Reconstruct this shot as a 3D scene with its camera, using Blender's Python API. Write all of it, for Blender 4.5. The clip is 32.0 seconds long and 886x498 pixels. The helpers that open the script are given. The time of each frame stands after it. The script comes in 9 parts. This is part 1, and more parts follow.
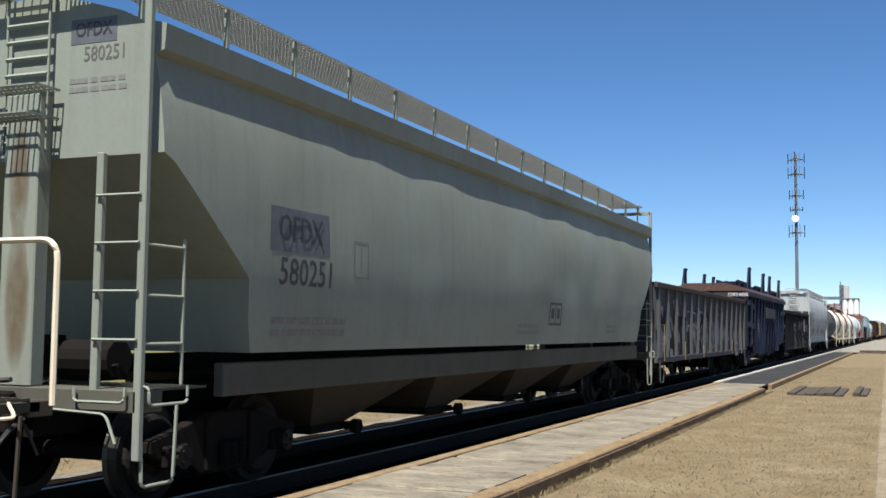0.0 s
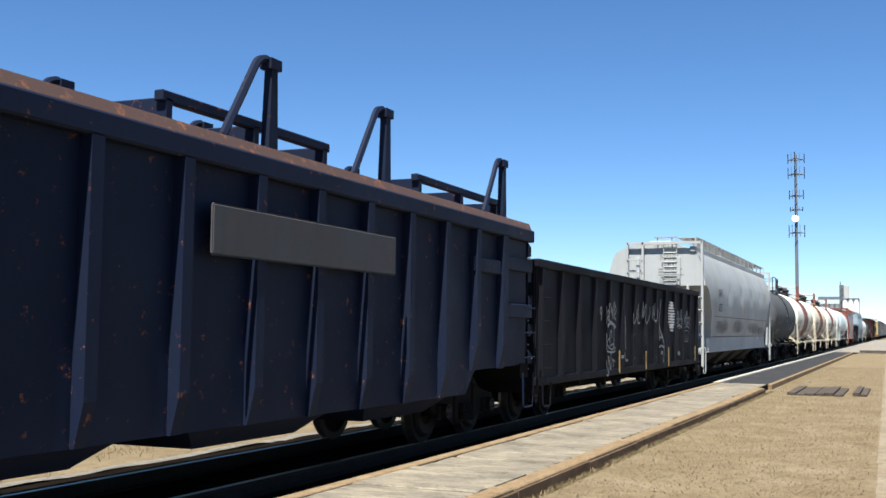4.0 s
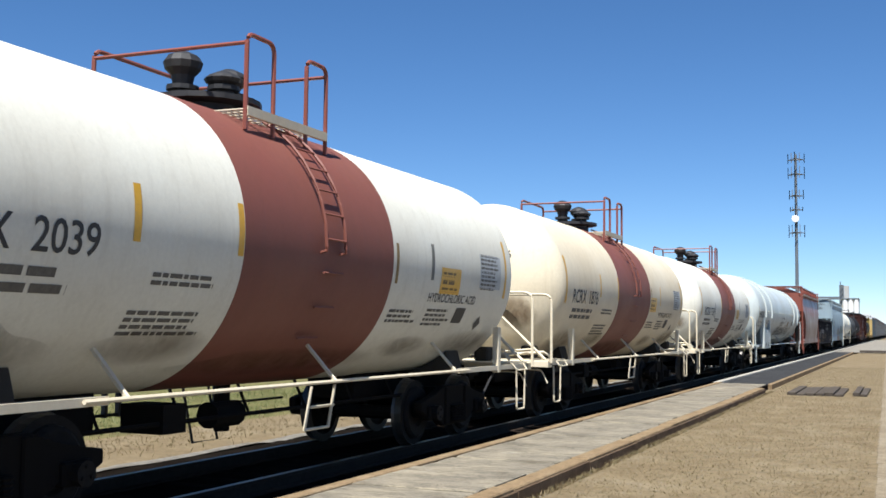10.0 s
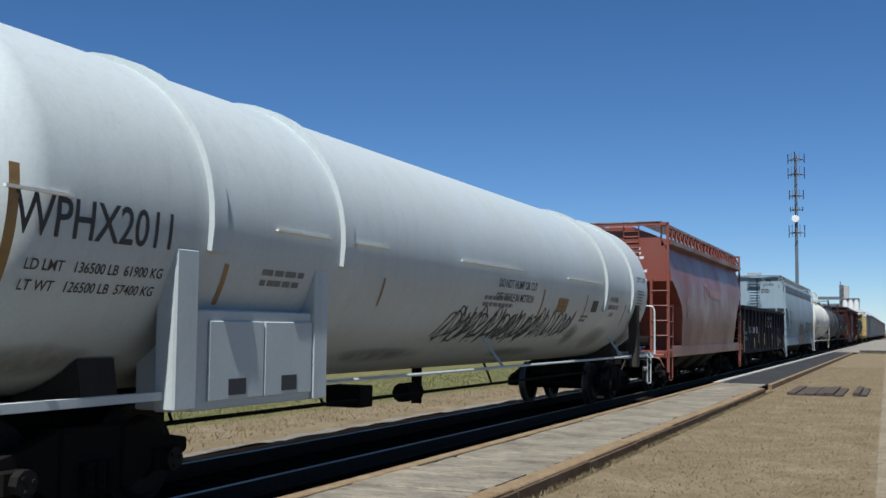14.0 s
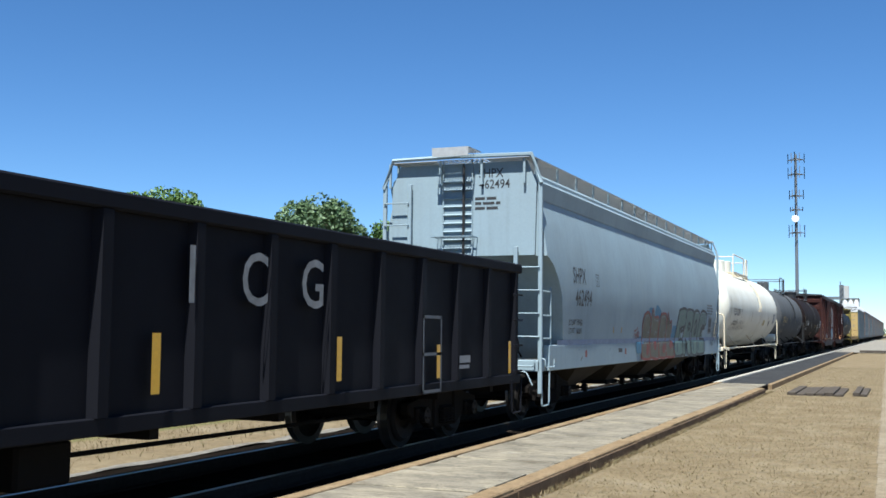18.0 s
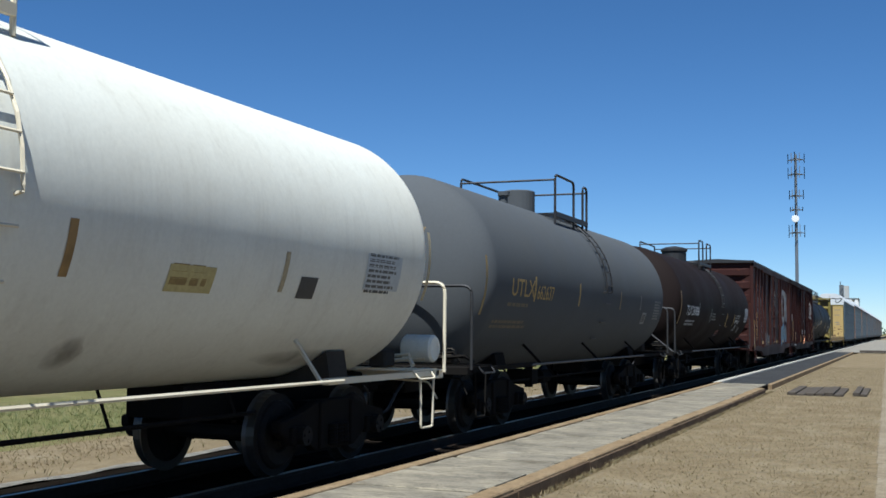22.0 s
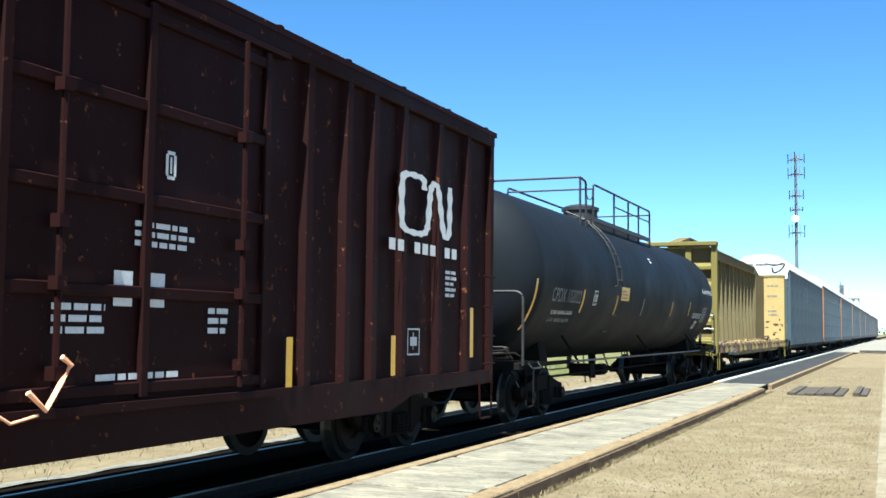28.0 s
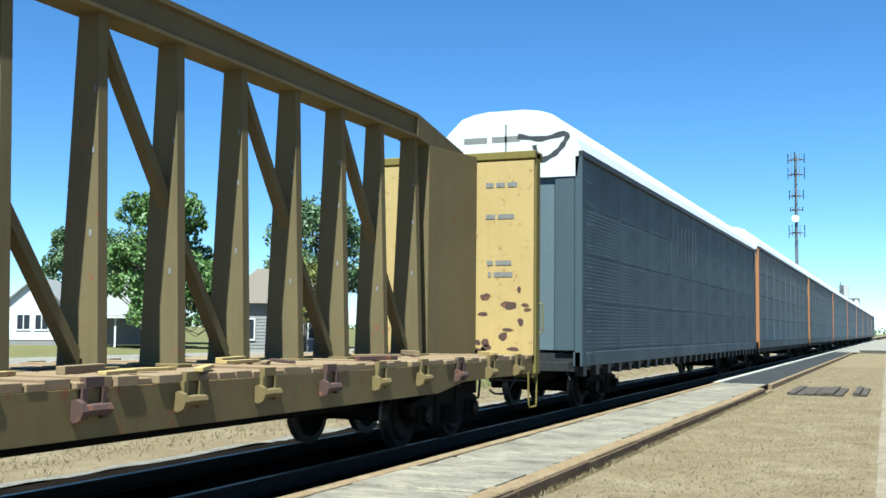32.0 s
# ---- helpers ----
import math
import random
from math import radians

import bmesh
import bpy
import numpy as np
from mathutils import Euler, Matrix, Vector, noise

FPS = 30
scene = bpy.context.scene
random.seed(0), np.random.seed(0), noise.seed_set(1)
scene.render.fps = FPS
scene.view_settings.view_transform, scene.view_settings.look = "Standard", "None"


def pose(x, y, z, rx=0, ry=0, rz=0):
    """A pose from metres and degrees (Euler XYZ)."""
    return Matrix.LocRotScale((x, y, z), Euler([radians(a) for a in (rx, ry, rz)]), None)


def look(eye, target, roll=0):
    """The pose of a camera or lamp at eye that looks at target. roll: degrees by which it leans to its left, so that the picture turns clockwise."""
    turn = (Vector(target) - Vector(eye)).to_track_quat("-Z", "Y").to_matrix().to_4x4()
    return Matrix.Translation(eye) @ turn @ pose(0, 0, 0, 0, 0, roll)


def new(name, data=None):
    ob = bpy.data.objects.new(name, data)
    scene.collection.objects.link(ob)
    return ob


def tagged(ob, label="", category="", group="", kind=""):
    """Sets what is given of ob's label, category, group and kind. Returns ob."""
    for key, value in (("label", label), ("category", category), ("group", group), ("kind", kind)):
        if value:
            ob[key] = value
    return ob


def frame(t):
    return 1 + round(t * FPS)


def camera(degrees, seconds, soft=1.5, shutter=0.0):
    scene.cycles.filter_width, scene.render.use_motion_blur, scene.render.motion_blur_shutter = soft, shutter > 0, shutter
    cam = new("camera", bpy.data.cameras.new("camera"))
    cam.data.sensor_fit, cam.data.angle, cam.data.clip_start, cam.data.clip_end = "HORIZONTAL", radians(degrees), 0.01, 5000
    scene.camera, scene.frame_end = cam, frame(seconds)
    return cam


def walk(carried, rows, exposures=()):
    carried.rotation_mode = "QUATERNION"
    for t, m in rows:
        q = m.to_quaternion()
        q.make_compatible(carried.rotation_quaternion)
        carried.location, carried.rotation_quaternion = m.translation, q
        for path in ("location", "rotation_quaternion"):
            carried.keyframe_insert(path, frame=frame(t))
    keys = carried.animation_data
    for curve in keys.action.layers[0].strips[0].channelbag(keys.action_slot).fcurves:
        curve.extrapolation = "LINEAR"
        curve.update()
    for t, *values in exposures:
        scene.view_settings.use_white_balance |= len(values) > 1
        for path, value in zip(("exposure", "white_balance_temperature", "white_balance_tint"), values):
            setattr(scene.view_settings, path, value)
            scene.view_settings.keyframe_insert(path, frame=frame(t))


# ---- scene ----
from mathutils.bvhtree import BVHTree

# World: x to the right of the camera, y along the track and away from it, z up from the rail heads.
TRACK_X = -7.23            # centre line of the track
SPEED = 10.8               # metres a second, towards the camera
ALONG = 1.0286             # length along the train for each metre of the car plans
CLIP = 32.0

EYE = (0.0, 0.0, 1.65)
cam = camera(44.42, CLIP, soft=1.6, shutter=0.0)
aim = look(EYE, (EYE[0] - 38.741, EYE[1] + 91.899, EYE[2] + 7.324), 0.62)
# seconds, stops, kelvin, tint
EXPOSURE = [(0, 1.12, 6350, 10), (1, 1.35, 6350, 10), (3, 1.37, 6350, 10), (6, 1.55, 6350, 9), (7, 1.59, 6300, 9), (8, 1.37, 6250, 9), (9, 1.35, 6150, 10), (11, 0.85, 6150, 10), (12, 0.77, 6050, 10), (13, 0.57, 5950, 10), (15, 0.57, 5850, 9), (17.5, 1.13, 5900, 7), (19, 1.32, 5950, 6), (20, 1.24, 5950, 6), (22, 0.79, 5750, 6), (23, 0.89, 5750, 6), (24, 1.22, 5900, 5), (25, 1.47, 5850, 5), (28, 1.94, 5800, -2), (31, 1.89, 5700, -4), (32, 1.57, 5650, -3)]
walk(cam, [(0, aim), (CLIP, aim)],
     exposures=EXPOSURE)

# ---- light ----
SUN_TO = Vector((0.0615, -0.46, 0.885)).normalized()
world = bpy.data.worlds.new("sky")
scene.world = world
world.use_nodes = True
wn, wl = world.node_tree.nodes, world.node_tree.links
wn.clear()
sky_tex = wn.new("ShaderNodeTexSky")
sky_tex.sky_type = "NISHITA"
sky_tex.sun_disc = False
sky_tex.sun_elevation = math.asin(SUN_TO.z)
sky_tex.sun_rotation = math.atan2(SUN_TO.x, SUN_TO.y)
sky_tex.altitude = 3000
sky_tex.air_density, sky_tex.dust_density, sky_tex.ozone_density = 1.0, 0.0, 4.0
sky_bg = wn.new("ShaderNodeBackground")
sky_bg.inputs["Strength"].default_value = 0.0605
sky_out = wn.new("ShaderNodeOutputWorld")
sky_hue = wn.new("ShaderNodeHueSaturation")
sky_hue.inputs["Saturation"].default_value = 1.15
wl.new(sky_tex.outputs[0], sky_hue.inputs["Color"])
wl.new(sky_hue.outputs[0], sky_bg.inputs[0])
wl.new(sky_bg.outputs[0], sky_out.inputs[0])
sun = new("sun", bpy.data.lights.new("sun", "SUN"))
sun.data.energy, sun.data.angle, sun.data.color = 5.0, radians(0.53), (1.0, 0.95, 0.87)
sun.matrix_basis = look(SUN_TO * 60, (0, 0, 0))


# ---- materials ----
def node_mat(name):
    m = bpy.data.materials.new(name)
    m.use_nodes = True
    nt = m.node_tree
    nt.nodes.clear()
    out = nt.nodes.new("ShaderNodeOutputMaterial")
    b = nt.nodes.new("ShaderNodeBsdfPrincipled")
    nt.links.new(b.outputs[0], out.inputs[0])
    return m, nt, b


def coords(nt, scale=(1, 1, 1), space="Object"):
    tc = nt.nodes.new("ShaderNodeTexCoord")
    mp = nt.nodes.new("ShaderNodeMapping")
    mp.inputs["Scale"].default_value = scale
    nt.links.new(tc.outputs[space], mp.inputs[0])
    return mp.outputs[0]


def noise_node(nt, vec, scale, detail=5.0, rough=0.6):
    n = nt.nodes.new("ShaderNodeTexNoise")
    n.inputs["Scale"].default_value, n.inputs["Detail"].default_value, n.inputs["Roughness"].default_value = scale, detail, rough
    nt.links.new(vec, n.inputs["Vector"])
    return n.outputs["Fac"]


def ramp(nt, fac, stops):
    r = nt.nodes.new("ShaderNodeValToRGB")
    e = r.color_ramp.elements
    while len(e) < len(stops):
        e.new(0.5)
    for el, (p, c) in zip(e, stops):
        el.position, el.color = p, (*c, 1) if len(c) == 3 else c
    nt.links.new(fac, r.inputs[0])
    return r.outputs[0]


def grey(v):
    return (v, v, v)


def mix(nt, fac, a, b, mode="MIX"):
    n = nt.nodes.new("ShaderNodeMix")
    n.data_type, n.blend_type = "RGBA", mode
    for k, v in ((0, fac), (6, a), (7, b)):
        if isinstance(v, (int, float)):
            n.inputs[k].default_value = v
        elif isinstance(v, tuple):
            n.inputs[k].default_value = (*v, 1)
        else:
            nt.links.new(v, n.inputs[k])
    return n.outputs[2]


def bump(nt, b, fac, strength, dist=0.01):
    n = nt.nodes.new("ShaderNodeBump")
    n.inputs["Strength"].default_value, n.inputs["Distance"].default_value = strength, dist
    nt.links.new(fac, n.inputs["Height"])
    nt.links.new(n.outputs[0], b.inputs["Normal"])


def paint(name, col, dirt=(0.09, 0.075, 0.06), amount=0.5, rough=0.5, streak=0.5, rust=0.0, metal=0.0, scale=1.0, spec=0.5):
    """Weathered paint on steel: soft blotches, vertical streaks, small rust specks, fine dents."""
    m, nt, b = node_mat(name)
    v = coords(nt)
    big = noise_node(nt, v, 0.55 * scale, 6, 0.62)
    blot = ramp(nt, big, [(0.38, grey(0)), (0.78, grey(1))])
    st = noise_node(nt, coords(nt, (3.0 * scale, 3.0 * scale, 0.16 * scale)), 2.0, 6, 0.7)
    stre = ramp(nt, st, [(0.5, grey(0)), (0.8, grey(1))])
    fine = noise_node(nt, v, 22 * scale, 4, 0.7)
    tone = ramp(nt, fine, [(0.25, tuple(c * 0.93 for c in col)), (0.75, tuple(min(c * 1.05, 0.9) for c in col))])
    f1 = nt.nodes.new("ShaderNodeMath")
    f1.operation = "MULTIPLY"
    nt.links.new(blot, f1.inputs[0])
    f1.inputs[1].default_value = amount * 0.6
    c1 = mix(nt, f1.outputs[0], tone, dirt)
    f2 = nt.nodes.new("ShaderNodeMath")
    f2.operation = "MULTIPLY"
    nt.links.new(stre, f2.inputs[0])
    f2.inputs[1].default_value = streak * 0.6
    c2 = mix(nt, f2.outputs[0], c1, tuple(0.6 * d + 0.15 * c for d, c in zip(dirt, col)))
    if rust > 0:
        sp = noise_node(nt, v, 7 * scale, 8, 0.75)
        spots = ramp(nt, sp, [(0.62 - 0.14 * rust, grey(0)), (0.68 - 0.1 * rust, grey(1))])
        c2 = mix(nt, spots, c2, (0.17, 0.062, 0.026))
    nt.links.new(c2, b.inputs["Base Color"])
    rr = ramp(nt, big, [(0.3, grey(rough)), (0.8, grey(min(rough + 0.3, 1)))])
    nt.links.new(rr, b.inputs["Roughness"])
    b.inputs["Metallic"].default_value = metal
    b.inputs["Specular IOR Level"].default_value = spec
    dents = noise_node(nt, v, 1.6, 3, 0.5)
    bump(nt, b, dents, 0.25, 0.02)
    return m


def plain(name, col, rough=0.6, metal=0.0, var=0.2, scale=12.0, bumpy=0.15, spec=0.5):
    m, nt, b = node_mat(name)
    v = coords(nt)
    n = noise_node(nt, v, scale, 6, 0.65)
    c = ramp(nt, n, [(0.25, tuple(c * (1 - var) for c in col)), (0.75, tuple(min(c * (1 + var), 0.92) for c in col))])
    nt.links.new(c, b.inputs["Base Color"])
    b.inputs["Roughness"].default_value, b.inputs["Metallic"].default_value = rough, metal
    b.inputs["Specular IOR Level"].default_value = spec
    if bumpy:
        bump(nt, b, n, bumpy, 0.01)
    return m


def ground_mat(name, cols, scale, fine, bumpy=0.5, rough=0.95, dist=0.03, space="Object", spec=0.1):
    """Loose ground: two blotch scales and a fine grain over three tones."""
    m, nt, b = node_mat(name)
    v = coords(nt, space=space)
    a = noise_node(nt, v, scale, 6, 0.6)
    g = noise_node(nt, v, fine, 5, 0.75)
    c = ramp(nt, a, [(0.3, cols[0]), (0.55, cols[1]), (0.75, cols[2])])
    d = ramp(nt, g, [(0.3, grey(0.62)), (0.5, grey(0.95)), (0.72, grey(1.2))])
    mid = noise_node(nt, v, fine * 0.2, 6, 0.7)
    d = mix(nt, 1.0, d, ramp(nt, mid, [(0.3, grey(0.72)), (0.5, grey(1.0)), (0.7, grey(1.18))]), "MULTIPLY")
    c = mix(nt, 1.0, c, d, "MULTIPLY")
    nt.links.new(c, b.inputs["Base Color"])
    b.inputs["Roughness"].default_value = rough
    b.inputs["Specular IOR Level"].default_value = spec
    bump(nt, b, g, bumpy, dist)
    return m


# ---- mesh helpers ----
def part(name, bm, material, parent=None, label="", smooth=False):
    """Link a bmesh as one mesh object, under a thing or a part where one is given."""
    me = bpy.data.meshes.new(name)
    bm.to_mesh(me)
    bm.free()
    return part_of(name, me, material, parent, label, smooth)


def part_of(name, me, material, parent=None, label="", smooth=False):
    me.materials.append(material)
    if smooth:
        me.polygons.foreach_set("use_smooth", [True] * len(me.polygons))
        me.set_sharp_from_angle(angle=radians(32))
    ob = new(name, me)
    if parent is not None:
        ob.parent = parent
    if label:
        tagged(ob, label)
    return ob


def thing(name, label, category, group="", kind="", at=None):
    ob = new(name)
    ob.empty_display_size = 0.2
    if at is not None:
        ob.matrix_basis = at
    return tagged(ob, label, category, group, kind)


def box(bm, x0, x1, y0, y1, z0, z1, m=None):
    vs = [bm.verts.new((x, y, z)) for x in (x0, x1) for y in (y0, y1) for z in (z0, z1)]
    if m is not None:
        for v in vs:
            v.co = m @ v.co
    for f in ((0, 1, 3, 2), (4, 6, 7, 5), (0, 4, 5, 1), (2, 3, 7, 6), (0, 2, 6, 4), (1, 5, 7, 3)):
        bm.faces.new([vs[i] for i in f])
    return vs


def bevel_all(bm, w=0.01, seg=1):
    bmesh.ops.bevel(bm, geom=bm.edges[:], offset=w, segments=seg, affect="EDGES", profile=0.5)
    return bm


def new_box(x0, x1, y0, y1, z0, z1, w=0.0):
    bm = bmesh.new()
    box(bm, x0, x1, y0, y1, z0, z1)
    if w:
        bevel_all(bm, w)
    return bm


def ring_loft(bm, rings, close=True, caps=True):
    """Skin a list of rings (lists of points of equal count)."""
    rows = [[bm.verts.new(p) for p in r] for r in rings]
    n = len(rows[0])
    for a, b in zip(rows, rows[1:]):
        for i in range(n if close else n - 1):
            j = (i + 1) % n
            bm.faces.new((a[i], a[j], b[j], b[i]))
    if caps and close:
        bm.faces.new(rows[0][::-1])
        bm.faces.new(rows[-1])
    return rows


def tube(bm, pts, r, seg=6):
    """A round bar along a line of points."""
    pts = [Vector(p) for p in pts]
    rings = []
    for i, p in enumerate(pts):
        d = (pts[min(i + 1, len(pts) - 1)] - pts[max(i - 1, 0)]).normalized()
        u = d.cross(Vector((0, 0, 1)) if abs(d.z) < 0.9 else Vector((0, 1, 0))).normalized()
        w = d.cross(u)
        rings.append([p + r * (math.cos(a) * u + math.sin(a) * w) for a in [2 * math.pi * k / seg for k in range(seg)]])
    ring_loft(bm, rings)
    return bm


def rounded(pts, r=0.1, n=4):
    """A line of points with its inner corners rounded."""
    pts = [Vector(p) for p in pts]
    out = [pts[0]]
    for a, b, c in zip(pts, pts[1:], pts[2:]):
        p, q = b + (a - b).normalized() * r, b + (c - b).normalized() * r
        for k in range(n + 1):
            t = k / n
            out.append((1 - t) ** 2 * p + 2 * t * (1 - t) * b + t * t * q)
    return out + [pts[-1]]


def profile_y(bm, prof, y0, y1):
    """Extrude a closed (x, z) profile along y."""
    ring_loft(bm, [[(x, y0, z) for x, z in prof], [(x, y1, z) for x, z in prof]])


def profile_x(bm, prof, x0, x1):
    """Extrude a closed (y, z) profile along x."""
    ring_loft(bm, [[(x0, y, z) for y, z in prof], [(x1, y, z) for y, z in prof]])


def drum(bm, p0, p1, r, seg=20, r1=None):
    """A cylinder or cone between two points."""
    p0, p1 = Vector(p0), Vector(p1)
    d = (p1 - p0).normalized()
    u = d.cross(Vector((0, 0, 1)) if abs(d.z) < 0.9 else Vector((0, 1, 0))).normalized()
    w = d.cross(u)
    an = [2 * math.pi * k / seg for k in range(seg)]
    ring_loft(bm, [[p + q * (math.cos(a) * u + math.sin(a) * w) for a in an] for p, q in ((p0, r), (p1, r if r1 is None else r1))])
    return bm


def lathe(bm, prof, p0, d, seg=20):
    """Turn (distance along d, radius) pairs round the axis d through p0."""
    p0, d = Vector(p0), Vector(d).normalized()
    u = d.cross(Vector((0, 0, 1)) if abs(d.z) < 0.9 else Vector((0, 1, 0))).normalized()
    w = d.cross(u)
    an = [2 * math.pi * k / seg for k in range(seg)]
    ring_loft(bm, [[p0 + d * h + max(r, 0.002) * (math.cos(a) * u + math.sin(a) * w) for a in an] for h, r in prof])
    return bm


TEXT_CACHE = {}


def text_mesh(body, height):
    """Flat lettering in the built-in font: x along the line, y up, centred; capitals height metres tall."""
    key = (body, height)
    if key not in TEXT_CACHE:
        cu = bpy.data.curves.new("lettering", "FONT")
        cu.body, cu.size, cu.align_x, cu.align_y = body, height / 0.7, "CENTER", "CENTER"
        cu.resolution_u, cu.offset = 3, 0.012 * height
        ob = bpy.data.objects.new("lettering", cu)
        scene.collection.objects.link(ob)
        me = bpy.data.meshes.new_from_object(ob.evaluated_get(bpy.context.evaluated_depsgraph_get()))
        bpy.data.objects.remove(ob)
        TEXT_CACHE[key] = ([v.co.copy() for v in me.vertices], [tuple(p.vertices) for p in me.polygons])
        bpy.data.meshes.remove(me)
    return TEXT_CACHE[key]


def flat_shape(name, verts, faces, place, material, parent, label="", width=1.0, step=0.07):
    """Put flat (u, v) shapes on a surface: place(u, v) gives the point in the thing's space. They are cut fine enough to follow a bent wall."""
    bm = bmesh.new()
    vs = [bm.verts.new((p[0] * width, p[1], p[2] if len(p) > 2 else 0)) for p in verts]
    for f in faces:
        if len(set(f)) > 2:
            bm.faces.new([vs[i] for i in f])
    bent = len({round(place(0, v)[0], 3) for v in (-0.3, 0.0, 0.3, 2.0)}) > 1 or len({round(place(0, v)[1], 3) for v in (-0.3, 0.3)}) > 1
    if bent and verts:
        for axis, size in ((1, step), (0, 0.25)):
            vals = [v.co[axis] for v in bm.verts]
            a = math.floor(min(vals) / size) + 1
            while a * size < max(vals):
                co, no = [0, 0, 0], [0, 0, 0]
                co[axis], no[axis] = a * size, 1
                bmesh.ops.bisect_plane(bm, geom=bm.verts[:] + bm.edges[:] + bm.faces[:], plane_co=co, plane_no=no, dist=1e-5)
                a += 1
    for v in bm.verts:
        u, w, lift = v.co
        p = Vector(place(u, w))
        if lift:
            n = (Vector(place(u + 0.02, w)) - p).cross(Vector(place(u, w + 0.02)) - p)
            p += n.normalized() * lift if n.length else Vector()
        v.co = p
    return part(name, bm, material, parent, label)


def lettering(body, height, place, material, parent, width=0.85, name="lettering"):
    vs, fs = text_mesh(body, height)
    return flat_shape(name, [(v.x, v.y) for v in vs], fs, place, material, parent, width=width)


def bars(rows, place, material, parent, name="stencil_lines"):
    """Unreadable small writing: plain bars, each (u0, u1, v0, v1)."""
    vs, fs = [], []
    for u0, u1, v0, v1 in rows:
        n, k = 1, 1
        for i in range(n):
            for j in range(k):
                a, b2 = u0 + (u1 - u0) * i / n, u0 + (u1 - u0) * (i + 1) / n
                c, d = v0 + (v1 - v0) * j / k, v0 + (v1 - v0) * (j + 1) / k
                s = len(vs)
                vs += [(a, c), (b2, c), (b2, d), (a, d)]
                fs.append((s, s + 1, s + 2, s + 3))
    return flat_shape(name, vs, fs, place, material, parent)


def small_print(u0, v0, w, lines, h, seed, gap=0.75):
    """Rows of broken bars that stand for small lines of writing."""
    rnd = random.Random(seed)
    out = []
    for i in range(lines):
        u, v = u0, v0 - i * h * (1 + gap)
        end = u0 + w * rnd.uniform(0.7, 1.0)
        while u < end:
            step = rnd.uniform(1.5, 4.5) * h
            out.append((u, min(u + step, end), v, v + h))
            u += step + 0.6 * h
    return out


def strokes(lines, width, place, material, parent, name="graffiti", label=""):
    """Sprayed lines: flat bands of paint along smooth curves of (u, v) points."""
    for row, pts in enumerate(lines):
        vs, fs = [], []
        pts = [Vector((*p, 0)) for p in pts]
        fine = []
        for i in range(len(pts) - 1):
            p0, p1, p2, p3 = pts[max(i - 1, 0)], pts[i], pts[i + 1], pts[min(i + 2, len(pts) - 1)]
            for k in range(5):
                t = k / 5
                fine.append(0.5 * ((2 * p1) + (p2 - p0) * t + (2 * p0 - 5 * p1 + 4 * p2 - p3) * t * t + (3 * p1 - p0 - 3 * p2 + p3) * t ** 3))
        fine.append(pts[-1])
        prev = None
        for i, p in enumerate(fine):
            d = fine[min(i + 1, len(fine) - 1)] - fine[max(i - 1, 0)]
            nrm = Vector((-d.y, d.x, 0)).normalized() * width * (0.5 + 0.12 * math.sin(i * 1.7))
            s = len(vs)
            lift = 0.0004 * row + 0.0012 * i / len(fine)
            vs += [(p.x - nrm.x, p.y - nrm.y, lift), (p.x + nrm.x, p.y + nrm.y, lift)]
            if prev is not None:
                fs.append((prev, s, s + 1, prev + 1))
            prev = s
        flat_shape(name, vs, fs, place, material, parent, label)


def blob(u, v, w, h, seed, n=18):
    """An uneven closed patch of paint: outline points round (u, v)."""
    rnd = random.Random(seed)
    a, b2, c, d = [rnd.uniform(0, 6.28) for _ in range(4)]
    n = 2 * n
    out = []
    for k in range(n):
        t = 2 * math.pi * k / n
        r = 0.92 + 0.09 * math.sin(2 * t + a) + 0.07 * math.sin(3 * t + b2) + 0.05 * math.sin(5 * t + c) + 0.02 * math.sin(9 * t + d)
        out.append((u + w / 2 * math.cos(t) * r, v + h / 2 * math.sin(t) * r))
    return out


def patches(shapes, place, material, parent, name="graffiti_patch", label=""):
    """Filled patches as fans round their middle, cut fine enough to follow a bent wall."""
    for row, pts in enumerate(shapes):
        vs, fs = [], []
        mx, my = sum(p[0] for p in pts) / len(pts), sum(p[1] for p in pts) / len(pts)
        c, n = len(vs), len(pts)
        lift = 0.0003 * row
        vs.append((mx, my, lift))
        for k in (0.5, 0.8, 1.0):
            vs += [(mx + (p[0] - mx) * k, my + (p[1] - my) * k, lift) for p in pts]
        for i in range(n):
            j = (i + 1) % n
            fs.append((c, c + 1 + i, c + 1 + j))
            for r in (0, 1):
                a = c + 1 + r * n
                fs.append((a + i, a + n + i, a + n + j, a + j))
        flat_shape(name, vs, fs, place, material, parent, label)


